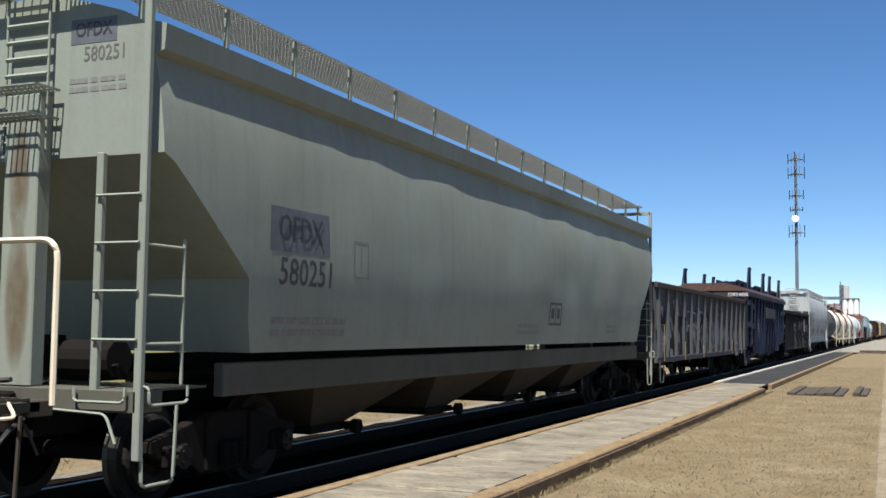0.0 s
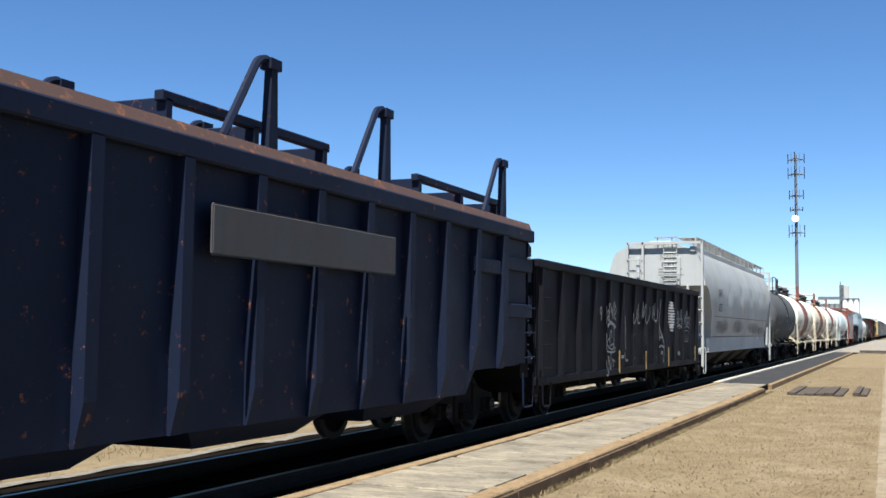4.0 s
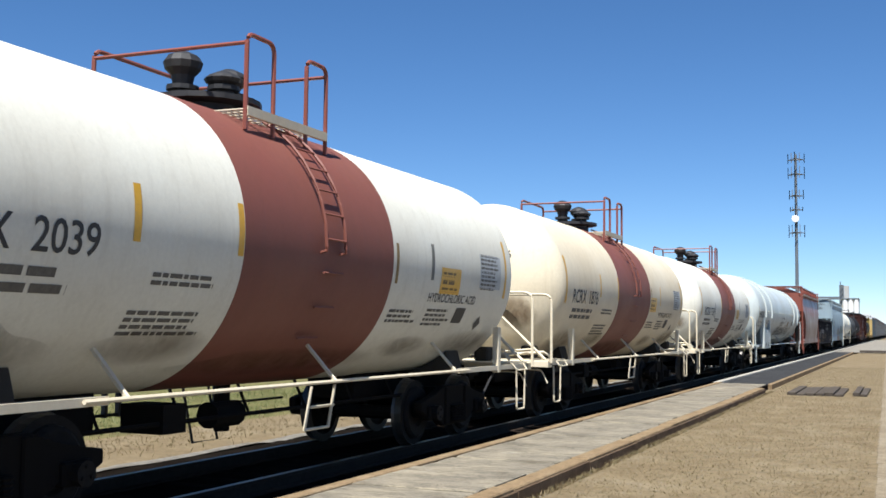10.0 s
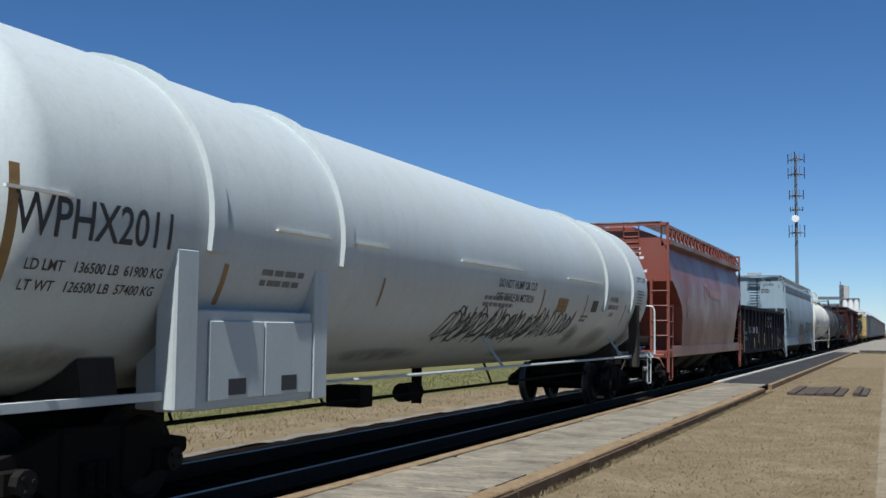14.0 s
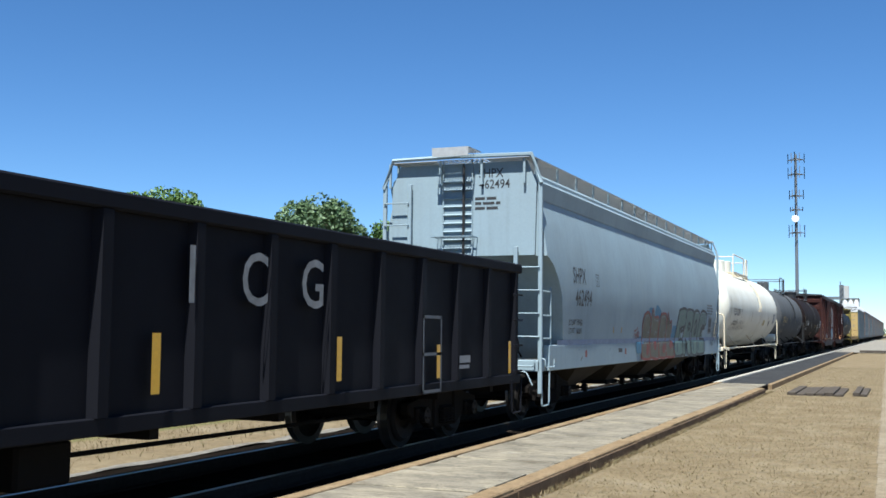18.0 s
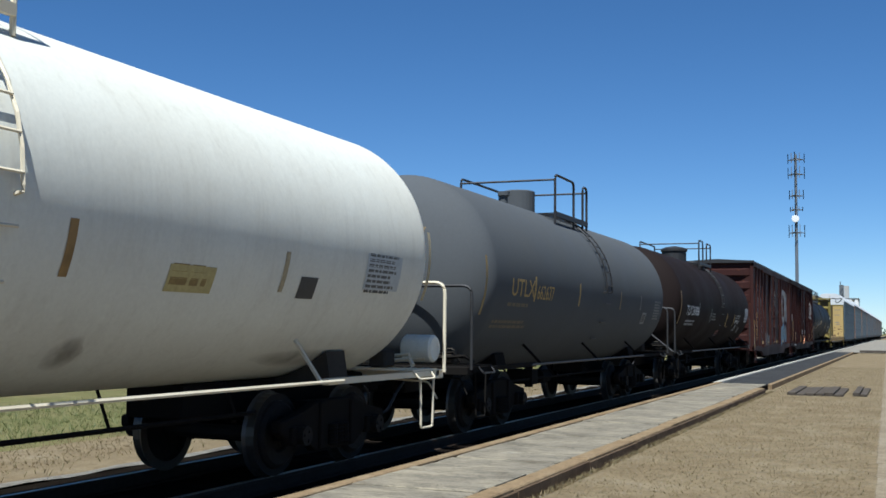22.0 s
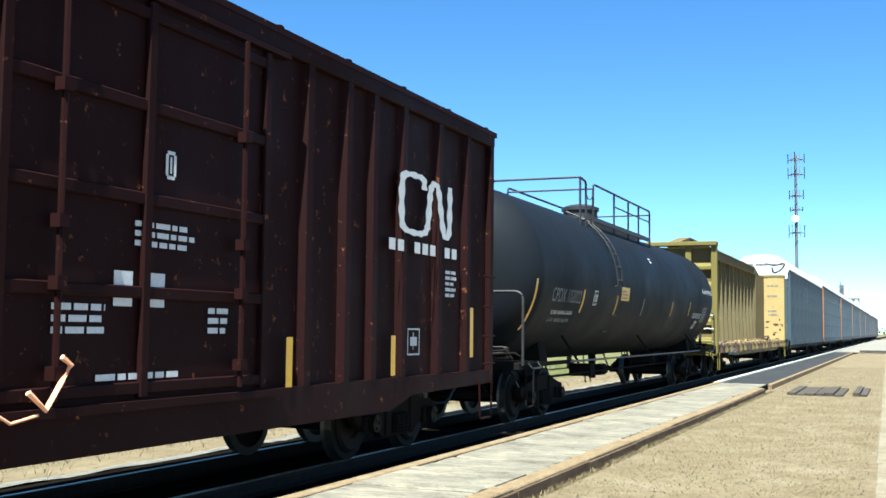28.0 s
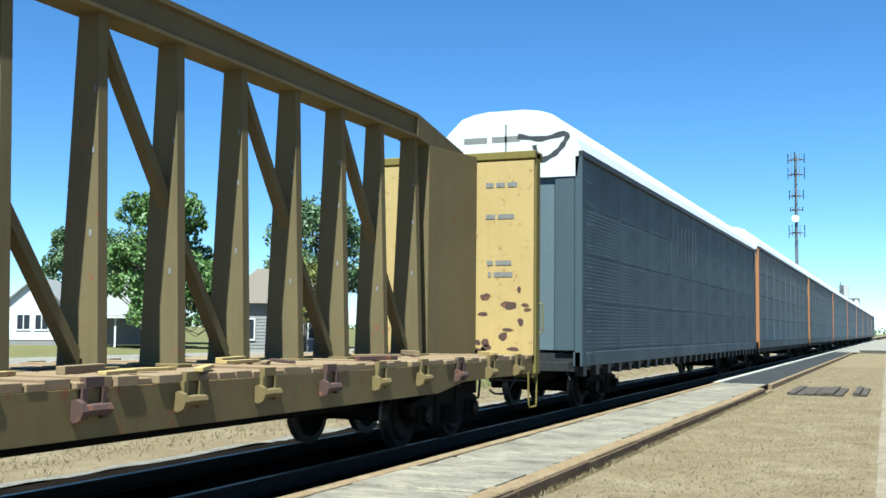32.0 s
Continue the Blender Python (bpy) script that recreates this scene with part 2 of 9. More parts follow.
def scrawl(y0, y1, z0, z1, n, seed, lean=0.1):
    """Looping handwriting-like lines from y0 to y1: n glyphs, each a line of (u, v) points."""
    r = random.Random(seed)
    w = (y1 - y0) / n
    out = []
    for k in range(n):
        u, h = y0 + w * k, z1 - z0
        kind = r.randrange(4)
        if kind == 0:
            pts = [(0.1, 0.1), (0.3, 0.9), (0.6, 1.0), (0.7, 0.6), (0.35, 0.45), (0.8, 0.3), (0.7, 0.0), (0.2, 0.05)]
        elif kind == 1:
            pts = [(0.8, 0.9), (0.4, 1.0), (0.15, 0.6), (0.2, 0.15), (0.6, 0.0), (0.9, 0.3), (0.6, 0.5)]
        elif kind == 2:
            pts = [(0.05, 0.0), (0.3, 0.95), (0.45, 0.2), (0.7, 1.0), (0.95, 0.05)]
        else:
            pts = [(0.1, 0.95), (0.15, 0.2), (0.45, 0.0), (0.75, 0.3), (0.8, 0.95), (0.85, 0.3), (1.1, 0.1)]
        s = r.uniform(0.75, 1.1)
        out.append([(u + w * (a * 1.1 + lean * b2) + r.uniform(-0.04, 0.04), z0 + h * (b2 * s + r.uniform(-0.06, 0.06))) for a, b2 in pts])
    return out


def on_side(x, y0, z0, out=0.003):
    """Placer for a flat upright near side at x: u along the car towards its rear, v up."""
    return lambda u, v: (x + out, y0 + u, z0 + v)


def on_end(y, x0, z0, out=0.003):
    """Placer for a flat end that faces the front."""
    return lambda u, v: (x0 + u, y - out, z0 + v)
# ---- materials of the place ----
M_DRY = ground_mat("dry_grass_gravel", [(0.142, 0.106, 0.06), (0.175, 0.137, 0.082), (0.208, 0.17, 0.112)], 0.9, 26, 0.7)
M_FIELD = ground_mat("far_grass", [(0.095, 0.098, 0.034), (0.125, 0.115, 0.048), (0.15, 0.125, 0.06)], 0.5, 9, 0.6)
# Near-black tones: the train's shade is put into the ballast colour.
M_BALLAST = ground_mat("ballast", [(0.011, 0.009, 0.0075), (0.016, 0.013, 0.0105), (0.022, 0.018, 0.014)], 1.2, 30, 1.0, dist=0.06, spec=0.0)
M_PALE = ground_mat("pale_gravel", [(0.1693, 0.1535, 0.127), (0.2223, 0.2064, 0.1746), (0.2646, 0.2487, 0.2223)], 2.0, 30, 0.9, dist=0.05)
M_ASPHALT = ground_mat("asphalt", [(0.03, 0.031, 0.033), (0.038, 0.039, 0.041), (0.047, 0.047, 0.048)], 0.7, 40, 0.4, spec=0.04)
M_PATH = ground_mat("dusty_concrete", [(0.168, 0.135, 0.09), (0.2, 0.166, 0.115), (0.232, 0.2, 0.148)], 1.1, 26, 0.4)
M_EDGING = ground_mat("pale_edging", [(0.27, 0.255, 0.22), (0.34, 0.325, 0.285), (0.4, 0.385, 0.345)], 1.3, 24, 0.4)
M_CONC = ground_mat("worn_concrete", [(0.12, 0.102, 0.075), (0.17, 0.15, 0.115), (0.215, 0.197, 0.16)], 1.3, 24, 0.4)


def slab_mat():
    """Spalled concrete: blotches, cross-wise dark cracks and pits."""
    m, nt, b = node_mat("spalled_concrete")
    o = coords(nt)
    a = noise_node(nt, o, 1.1, 7, 0.7)
    c = ramp(nt, a, [(0.3, (0.105, 0.085, 0.055)), (0.46, (0.165, 0.145, 0.108)), (0.6, (0.225, 0.195, 0.138)), (0.75, (0.275, 0.258, 0.215))])
    g = noise_node(nt, o, 30, 5, 0.75)
    c = mix(nt, 1.0, c, ramp(nt, g, [(0.3, grey(0.6)), (0.5, grey(0.97)), (0.72, grey(1.2))]), "MULTIPLY")
    w = noise_node(nt, coords(nt, (0.42, 2.3, 1.0)), 2.0, 8, 0.72)
    cr = ramp(nt, w, [(0.455, grey(1)), (0.49, grey(0.42)), (0.50, grey(0.3)), (0.52, grey(1))])
    c = mix(nt, 0.75, c, cr, "MULTIPLY")
    nt.links.new(c, b.inputs["Base Color"])
    b.inputs["Roughness"].default_value = 0.95
    bump(nt, b, w, 0.6, 0.03)
    return m


M_SLAB = slab_mat()
M_KERB = ground_mat("kerb_stone", [(0.165, 0.112, 0.062), (0.205, 0.148, 0.086), (0.235, 0.18, 0.115)], 1.6, 30, 0.4)
# Dirt and shade of the kerb's side, both in the colour.
M_KERBFACE = ground_mat("shaded_kerb_face", [(0.075, 0.048, 0.03), (0.105, 0.072, 0.045), (0.14, 0.1, 0.062)], 1.6, 30, 0.4)
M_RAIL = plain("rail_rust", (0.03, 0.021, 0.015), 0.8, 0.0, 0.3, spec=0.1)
M_RAILTOP = plain("rail_head", (0.2, 0.2, 0.2), 0.4, 1.0, 0.1, bumpy=0)
# Creosoted timber, taken darker to hold the shade under the train.
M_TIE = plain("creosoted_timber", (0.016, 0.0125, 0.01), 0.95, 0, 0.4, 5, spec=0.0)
M_OLDWOOD = plain("weathered_timber", (0.062, 0.052, 0.042), 0.9, 0, 0.5, 6, 0.4, spec=0.1)
M_LEAF_Y_COLS = [(0.09, 0.11, 0.018), (0.14, 0.15, 0.025), (0.19, 0.18, 0.035)]
M_WHITEWALL = plain("white_siding", (0.6084, 0.6084, 0.5928), 0.6, 0, 0.05, 3, 0.05)
M_GREYWALL = plain("grey_siding", (0.189, 0.1827, 0.1764), 0.7, 0, 0.12, 3, 0.05)
M_SHINGLE = plain("grey_shingles", (0.2142, 0.2142, 0.2079), 0.9, 0, 0.2, 8, 0.3)
M_SHINGLE_B = plain("brown_shingles", (0.126, 0.104, 0.0819), 0.9, 0, 0.25, 8, 0.3)
M_WINGLASS = plain("window_glass", (0.024, 0.028, 0.036), 0.08, 0, 0.1, 2, 0)
M_GALV = plain("galvanised_steel", (0.315, 0.3276, 0.3402), 0.45, 0.7, 0.1, 6, 0.05)
M_TOWER = plain("tower_steel", (0.14, 0.155, 0.17), 0.5, 0.4, 0.1, 4, 0)
M_PALECONC = plain("silo_concrete", (0.3276, 0.3276, 0.315), 0.8, 0, 0.12, 0.4, 0.1)
M_BARK = plain("bark", (0.063, 0.0504, 0.0378), 0.9, 0, 0.4, 8, 0.5)
M_STEELDARK = plain("dark_steel", (0.0315, 0.0315, 0.0328), 0.6, 0.5, 0.3, 8)


def leaf_mat(name, cols):
    m, nt, b = node_mat(name)
    g = nt.nodes.new("ShaderNodeNewGeometry")
    c = ramp(nt, g.outputs["Random Per Island"], [(0.0, cols[0]), (0.5, cols[1]), (1.0, cols[2])])
    nt.links.new(c, b.inputs["Base Color"])
    b.inputs["Roughness"].default_value = 0.6
    b.inputs["Subsurface Weight"].default_value = 0.0
    return m


M_LEAF = leaf_mat("leaves", [(0.03808, 0.07936, 0.01664), (0.06528, 0.128, 0.02496), (0.1156, 0.192, 0.0416)])
M_LEAF_B = leaf_mat("leaves_blue", [(0.0408, 0.0832, 0.0312), (0.068, 0.1152, 0.0468), (0.1088, 0.1664, 0.0676)])
M_LEAF_Y = leaf_mat("leaves_yellowing", M_LEAF_Y_COLS)
M_GREEN = leaf_mat("green_grass", [(0.065, 0.092, 0.02), (0.098, 0.122, 0.03), (0.14, 0.13, 0.05)])
def stain_mat(name, col, axes, strength):
    """Dried grime: thins out towards the edge of its patch, broken up by noise."""
    m, nt, b = node_mat(name)
    g = coords(nt, space="Generated")
    sep = nt.nodes.new("ShaderNodeSeparateXYZ")
    nt.links.new(g, sep.inputs[0])
    total = None
    for ax in axes:
        d = nt.nodes.new("ShaderNodeMath")
        d.operation = "SUBTRACT"
        nt.links.new(sep.outputs[ax], d.inputs[0])
        d.inputs[1].default_value = 0.5
        q = nt.nodes.new("ShaderNodeMath")
        q.operation = "MULTIPLY"
        nt.links.new(d.outputs[0], q.inputs[0])
        nt.links.new(d.outputs[0], q.inputs[1])
        if total is None:
            total = q.outputs[0]
        else:
            a = nt.nodes.new("ShaderNodeMath")
            nt.links.new(total, a.inputs[0])
            nt.links.new(q.outputs[0], a.inputs[1])
            total = a.outputs[0]
    fade = ramp(nt, total, [(0.0, grey(strength)), (0.1, grey(strength * 0.6)), (0.22, grey(0.0))])
    n = ramp(nt, noise_node(nt, coords(nt, (1.0, 1.0, 0.45)), 4.0, 6, 0.7), [(0.3, grey(0.25)), (0.65, grey(1.0))])
    nt.links.new(mix(nt, 1.0, fade, n, "MULTIPLY"), b.inputs["Alpha"])
    b.inputs["Base Color"].default_value = (*col, 1)
    b.inputs["Roughness"].default_value = 0.9
    b.inputs["Specular IOR Level"].default_value = 0.05
    return m


M_STAIN = stain_mat("brown_grime", (0.11, 0.075, 0.042), (1, 2), 0.5)
M_STAIN_END = stain_mat("rusty_grime", (0.12, 0.068, 0.03), (0, 2), 0.8)
M_SOOT = stain_mat("black_grime", (0.06, 0.052, 0.044), (1, 2), 0.55)
M_STRAW = leaf_mat("straw", [(0.1512, 0.1071, 0.0504), (0.2079, 0.1575, 0.0819), (0.126, 0.1134, 0.0441)])


def sheet(name, xs, ys, height, material, label, category, kind="structure", amp=0.0):
    """A ground sheet on a grid of xs and ys."""
    vs = [(x, y, height(x, y) + amp * (noise.noise(Vector((x * 1.1, y * 1.1, 3.0))))) for y in ys for x in xs]
    n = len(xs)
    fs = [(j * n + i, j * n + i + 1, (j + 1) * n + i + 1, (j + 1) * n + i) for j in range(len(ys) - 1) for i in range(n - 1)]
    me = bpy.data.meshes.new(name)
    me.from_pydata(vs, [], fs)
    ob = part_of(name, me, material, None, label, True)
    return tagged(ob, label, category, "", kind)


def spread(a, b, step, grow=1.0):
    out, s = [a], step
    while out[-1] + s < b:
        out.append(out[-1] + s)
        s *= grow
    return out + [b]


# ---- ground ----
def ground_height(x, y):
    if x > -3.6:
        return -0.115
    if x > -5.7:
        return -0.2
    if x > -10.2:
        return -0.34
    return -0.30


gx = [-3000, -900, -300, -150, -80, -50, -35, -26, -20, -16, -13.5, -12, -11, -10.3, -10.1, -5.72, -5.68, -3.7, -3.5, -2.6, -1.8, -1.0, -0.2, 1, 3, 6, 12, 30, 100, 400, 3000]
gy = [-3000, -600, -150, -60, -30] + spread(-15, 60, 1.0) + [66, 74, 84, 98, 118, 150, 200, 300, 500, 1000, 3000]
ground = sheet("ground", gx, gy, ground_height, M_DRY, "dry tan grass and gravel ground beside the railway", "ground")
field = sheet("field", [-3000, -600, -200, -90, -60, -40, -30, -24, -19, -15.5, -14.2, -13.2, -12.6], [-400] + spread(-20, 120, 2.5) + [180, 300, 600, 3000],
              lambda x, y: -0.31 if x > -12.8 else -0.24 + 0.03 * noise.noise(Vector((x * 0.2, y * 0.2, 0))), M_FIELD, "mown half-dry grass field beyond the track", "grass field")
lane = sheet("lane", [-44.0, -41.5, -39.0, -36.5], spread(-60, 260, 8), lambda x, y: -0.16, M_PALE, "pale gravel lane in front of the houses", "road")
# ballast bed, coloured dark for the train's shade, with a pale stone shoulder on its far side
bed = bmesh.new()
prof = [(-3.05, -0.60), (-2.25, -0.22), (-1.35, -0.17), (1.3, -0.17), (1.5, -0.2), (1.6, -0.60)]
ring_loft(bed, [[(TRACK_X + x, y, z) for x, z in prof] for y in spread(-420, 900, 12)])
tagged(part("ballast", bed, M_BALLAST), "crushed-stone ballast, near-black for the shade under the train", "ballast", "", "structure")
shoulder = sheet("ballast_shoulder", [TRACK_X - 2.75, TRACK_X - 2.6, TRACK_X - 2.45, TRACK_X - 2.3, TRACK_X - 2.15], spread(-30, 160, 0.35) + [300, 900],
                 lambda x, y: -0.36 if x < TRACK_X - 2.7 else (-0.2 if x > TRACK_X - 2.35 else -0.24), M_PALE, "pale loose stones along the ballast edge", "gravel", "stuff", 0.05)


def rail(x, name):
    bm = bmesh.new()
    pr = [(-0.07, -0.17), (0.07, -0.17), (0.07, -0.155), (0.012, -0.14), (0.012, -0.045), (0.035, -0.035), (0.035, -0.006), (-0.035, -0.006), (-0.035, -0.035), (-0.012, -0.045), (-0.012, -0.14), (-0.07, -0.155)]
    profile_y(bm, [(x + a, z) for a, z in pr], -420, 900)
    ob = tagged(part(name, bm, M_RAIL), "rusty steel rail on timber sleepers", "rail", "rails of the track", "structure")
    part("rail_head", new_box(x - 0.03, x + 0.03, -420, 900, -0.006, 0.0), M_RAILTOP, ob, "polished running surface")
    return ob


rail(TRACK_X + 0.7525, "rail_near")
rail(TRACK_X - 0.7525, "rail_far")
ties = bmesh.new()
rnd = random.Random(4)
for k in range(520):
    y = -60 + k * 0.53 + rnd.uniform(-0.03, 0.03)
    box(ties, TRACK_X - 1.3 + rnd.uniform(-0.04, 0.04), TRACK_X + 1.27, y - 0.115, y + 0.115, -0.33, -0.166 + rnd.uniform(-0.008, 0.006))
tagged(part("sleepers", ties, M_TIE), "creosoted timber sleepers, darkened for the shade under the train", "sleepers", "", "stuff")

# ---- old platform strip: slabs, edge board, kerb ----
platform = thing("platform", "old low concrete platform strip with worn slabs", "platform", kind="structure")
bm = new_box(-5.55, -3.98, -40, 36.6, -0.45, -0.035)
part("platform_base", bm, M_TIE, platform)
rnd = random.Random(11)
y = -6.0
while y < 36.0:
    ln = rnd.uniform(0.95, 1.75)
    xa = -5.42
    for w in (1.44,):
        e = min(y + ln, 36.4)
        if e - y > 0.3:
            bm = bmesh.new()
            t = [rnd.uniform(-0.012, 0.012) for _ in range(4)]
            s = [rnd.uniform(0.006, 0.035) for _ in range(4)]
            n = 8
            rim = []
            for (ax, ay), (bx, by) in zip(((xa, y), (xa + w, y), (xa + w, e), (xa, e)), ((xa + w, y), (xa + w, e), (xa, e), (xa, y))):
                for q in range(n):
                    f = q / n
                    px, py = ax + (bx - ax) * f, ay + (by - ay) * f
                    cx, cy = xa + w / 2, (y + e) / 2
                    k = 1 - rnd.uniform(0.002, 0.022) - (0.05 if rnd.random() < 0.12 else 0)
                    rim.append((cx + (px - cx) * k, cy + (py - cy) * k))
            zt = rnd.uniform(-0.012, 0.010)
            ring_loft(bm, [[(px, py, -0.05) for px, py in rim], [(px, py, zt - 0.012 + 0.02 * (px - xa) * t[0]) for px, py in rim], [(xa + w / 2 + (px - xa - w / 2) * 0.965, (y + e) / 2 + (py - (y + e) / 2) * 0.975, zt) for px, py in rim]])
            part("slab", bm, M_SLAB, platform)
        xa += w + 0.012
    y += ln + 0.02
part("edge_board", new_box(-5.60, -5.44, -40, 36.6, -0.42, 0.004, 0.012), M_KERB, platform, "tan concrete edging along the track")
y = -6.0
while y < 33.0:
    ln = rnd.uniform(2.6, 3.2)
    bm = new_box(-3.97 + rnd.uniform(-0.01, 0.01), -3.74 + rnd.uniform(-0.012, 0.012), y, min(y + ln, 33.4) - 0.015, -0.4, 0.0 + rnd.uniform(-0.008, 0.008), 0.015)
    part("kerb_stone", bm, M_KERB, platform)
    # Thin added board that gives the kerb face its shade as dark colour.
    part("kerb_board", new_box(-3.735, -3.70, y, min(y + ln, 33.4) - 0.02, -0.3, -0.03 + rnd.uniform(-0.008, 0.008), 0.006), M_KERBFACE, platform, "thin dark board for the shaded kerb face")
    y += ln
asphalt = sheet("asphalt_strip", [-5.6, -5.0, -4.45, -4.0], spread(36.6, 103, 3), lambda x, y: -0.045, M_ASPHALT, "dark asphalt strip continuing the platform", "pavement")
kerb_far = part("asphalt_edging", new_box(-5.72, -5.5, 36.6, 300, -0.4, 0.008, 0.01), M_EDGING)
tagged(kerb_far, "pale concrete edging along the asphalt", "kerb", "", "structure")
tagged(part("asphalt_border", new_box(-4.0, -3.86, 36.6, 103, -0.4, -0.03, 0.01), M_KERB), "tan kerb beside the asphalt strip", "kerb", "", "structure")
path = thing("path", "pale concrete footpath in flags beside the dry grass", "path", kind="structure")
y = -8.0
while y < 120:
    ln = 1.5 if y < 60 else 4.0
    part("flag", new_box(-0.17 - 0.0105 * y + rnd.uniform(-0.01, 0.01), 1.3, y, y + ln - 0.02, -0.3, -0.105 + rnd.uniform(-0.006, 0.006), 0.01), M_PATH, path)
    y += ln
lot = sheet("gravel_lot", [-5.5, -4, -2, 0, 4, 10, 30, 80], spread(103, 300, 6), lambda x, y: -0.06, M_PALE, "pale gravel lot past the end of the asphalt", "gravel lot")
# sunken timber panels of an old crossing
for k, (x0, x1, y0, y1) in enumerate(((-3.0, -1.5, 32.2, 36.2), (-1.28, -0.88, 32.6, 36.4))):
    mat = thing("timber_panel", "grey weathered timber crossing panel lying in the dry grass", "timber panel", "panels in the grass")
    n = max(2, int((x1 - x0) / 0.22))
    for i in range(n):
        a = x0 + (x1 - x0) * i / n
        part("plank", new_box(a + 0.01, x0 + (x1 - x0) * (i + 1) / n - 0.01, y0 + rnd.uniform(-0.08, 0.08), y1 + rnd.uniform(-0.1, 0.1), -0.2, -0.02 + rnd.uniform(-0.04, 0.02), 0.012), M_OLDWOOD, mat)
bar = part("timber_beam", new_box(-3.4, -0.4, 104, 105.4, -0.2, 0.12, 0.03), M_OLDWOOD)
tagged(bar, "dark timber beam lying across the dry ground", "timber beam")


# ---- dry tufts ----
def tufts(name, count, area, height, seed, label, mat=None):
    rg = np.random.RandomState(seed)
    x0, x1, y0, y1 = area
    vs, fs = [], []
    for _ in range(count):
        x, y = rg.uniform(x0, x1), y0 + (y1 - y0) * rg.uniform() ** 1.6
        z = ground_height(x, y) - 0.01 if x > -10 else -0.27
        for _ in range(rg.randint(3, 7)):
            a, l = rg.uniform(0, 6.28), height * rg.uniform(0.4, 1.2)
            dx, dy, b2 = 0.5 * l * math.cos(a), 0.5 * l * math.sin(a), rg.uniform(0, 6.28)
            wx, wy = 0.006 * math.cos(b2), 0.006 * math.sin(b2)
            s = len(vs)
            vs += [(x - wx, y - wy, z), (x + wx, y + wy, z), (x + dx, y + dy, z + l)]
            fs.append((s, s + 1, s + 2))
    me = bpy.data.meshes.new(name)
    me.from_pydata(vs, [], fs)
    return tagged(part_of(name, me, mat or M_STRAW), label, "grass", "", "stuff")


tufts("dry_grass", 26000, (-3.72, -0.4, 6, 60), 0.03, 1, "short dry straw-coloured grass on the gravel")
tufts("kerb_weeds", 3200, (-3.7, -3.56, 6, 34), 0.06, 2, "dry weeds along the foot of the kerb")
tufts("far_weeds", 500, (-12.6, -9.9, 8, 70), 0.1, 3, "straggling dry weeds beyond the ballast")
tufts("far_grass_tufts", 9000, (-13.2, -10.6, 8, 70), 0.035, 5, "half-dry grass beyond the ballast")
tufts("field_grass", 14000, (-19, -12.8, 10, 60), 0.12, 6, "rough green grass in the field", M_GREEN)


def pebbles(name, count, area, size, seed, label):
    rg = np.random.RandomState(seed)
    x0, x1, y0, y1 = area
    vs, fs = [], []
    for _ in range(count):
        x, y = rg.uniform(x0, x1), y0 + (y1 - y0) * rg.uniform() ** 1.7
        z, r = ground_height(x, y), size * rg.uniform(0.4, 1.3)
        s, a = len(vs), rg.uniform(0, 6.28)
        for k in range(4):
            vs.append((x + r * math.cos(a + 1.57 * k) * rg.uniform(0.7, 1.2), y + r * math.sin(a + 1.57 * k), z - 0.005))
        vs.append((x, y, z + 0.55 * r))
        fs += [(s + k, s + (k + 1) % 4, s + 4) for k in range(4)]
    me = bpy.data.meshes.new(name)
    me.from_pydata(vs, [], fs)
    return tagged(part_of(name, me, M_PALE), label, "gravel", "", "stuff")


pebbles("pebbles", 9000, (-3.68, -0.4, 6, 60), 0.011, 21, "pale pebbles scattered over the dry ground")

# ---- trees ----
def tree_mesh(seed, height, spread_r, leaves, leaf=0.3, mat=None):
    rg = np.random.RandomState(seed)
    rn = random.Random(seed)
    trunk = bmesh.new()
    h0 = height * 0.32
    tube(trunk, [(0, 0, -0.3), (0.05, 0.03, h0 * 0.5), (0.1, 0.0, h0), (0.0, 0.1, height * 0.62)], 0.24 * height / 12, 8)
    clumps = []
    for k in range(56):
        a = 2.4 * k + rn.uniform(-0.3, 0.3)
        z = height * rn.uniform(0.36, 0.9)
        r = spread_r * (0.35 + 0.6 * math.sin(math.pi * (z / height) ** 0.9)) * rn.uniform(0.6, 1.0)
        tip = (r * math.cos(a), r * math.sin(a), z)
        tube(trunk, [(0.05, 0.02, h0 + (z - h0) * 0.35), (0.5 * tip[0], 0.5 * tip[1], z - 0.14 * height), tip], 0.045 * height / 12, 4)
        clumps.append((tip, spread_r * rn.uniform(0.17, 0.33)))
    clumps.append(((0, 0, height * 0.9), spread_r * 0.4))
    per = leaves // len(clumps)
    P = []
    for c, r in clumps:
        v = rg.normal(size=(per, 3))
        v /= np.linalg.norm(v, axis=1)[:, None]
        v *= (r * rg.uniform(0.35, 1.0, per) ** 0.5)[:, None] * np.array([1, 1, 0.75])
        P.append(np.array(c) + v)
    P = np.concatenate(P)
    n = len(P)
    a = rg.normal(size=(n, 3))
    a /= np.linalg.norm(a, axis=1)[:, None]
    b2 = np.cross(a, rg.normal(size=(n, 3)))
    b2 /= np.linalg.norm(b2, axis=1)[:, None]
    s = leaf * rg.uniform(0.5, 1.2, n)[:, None]
    V = np.stack([P - a * s, P + b2 * s * 0.6, P + a * s, P - b2 * s * 0.6], 1).reshape(-1, 3)
    me = bpy.data.meshes.new("crown")
    me.from_pydata(V.tolist(), [], np.arange(4 * n).reshape(-1, 4).tolist())
    return trunk, me


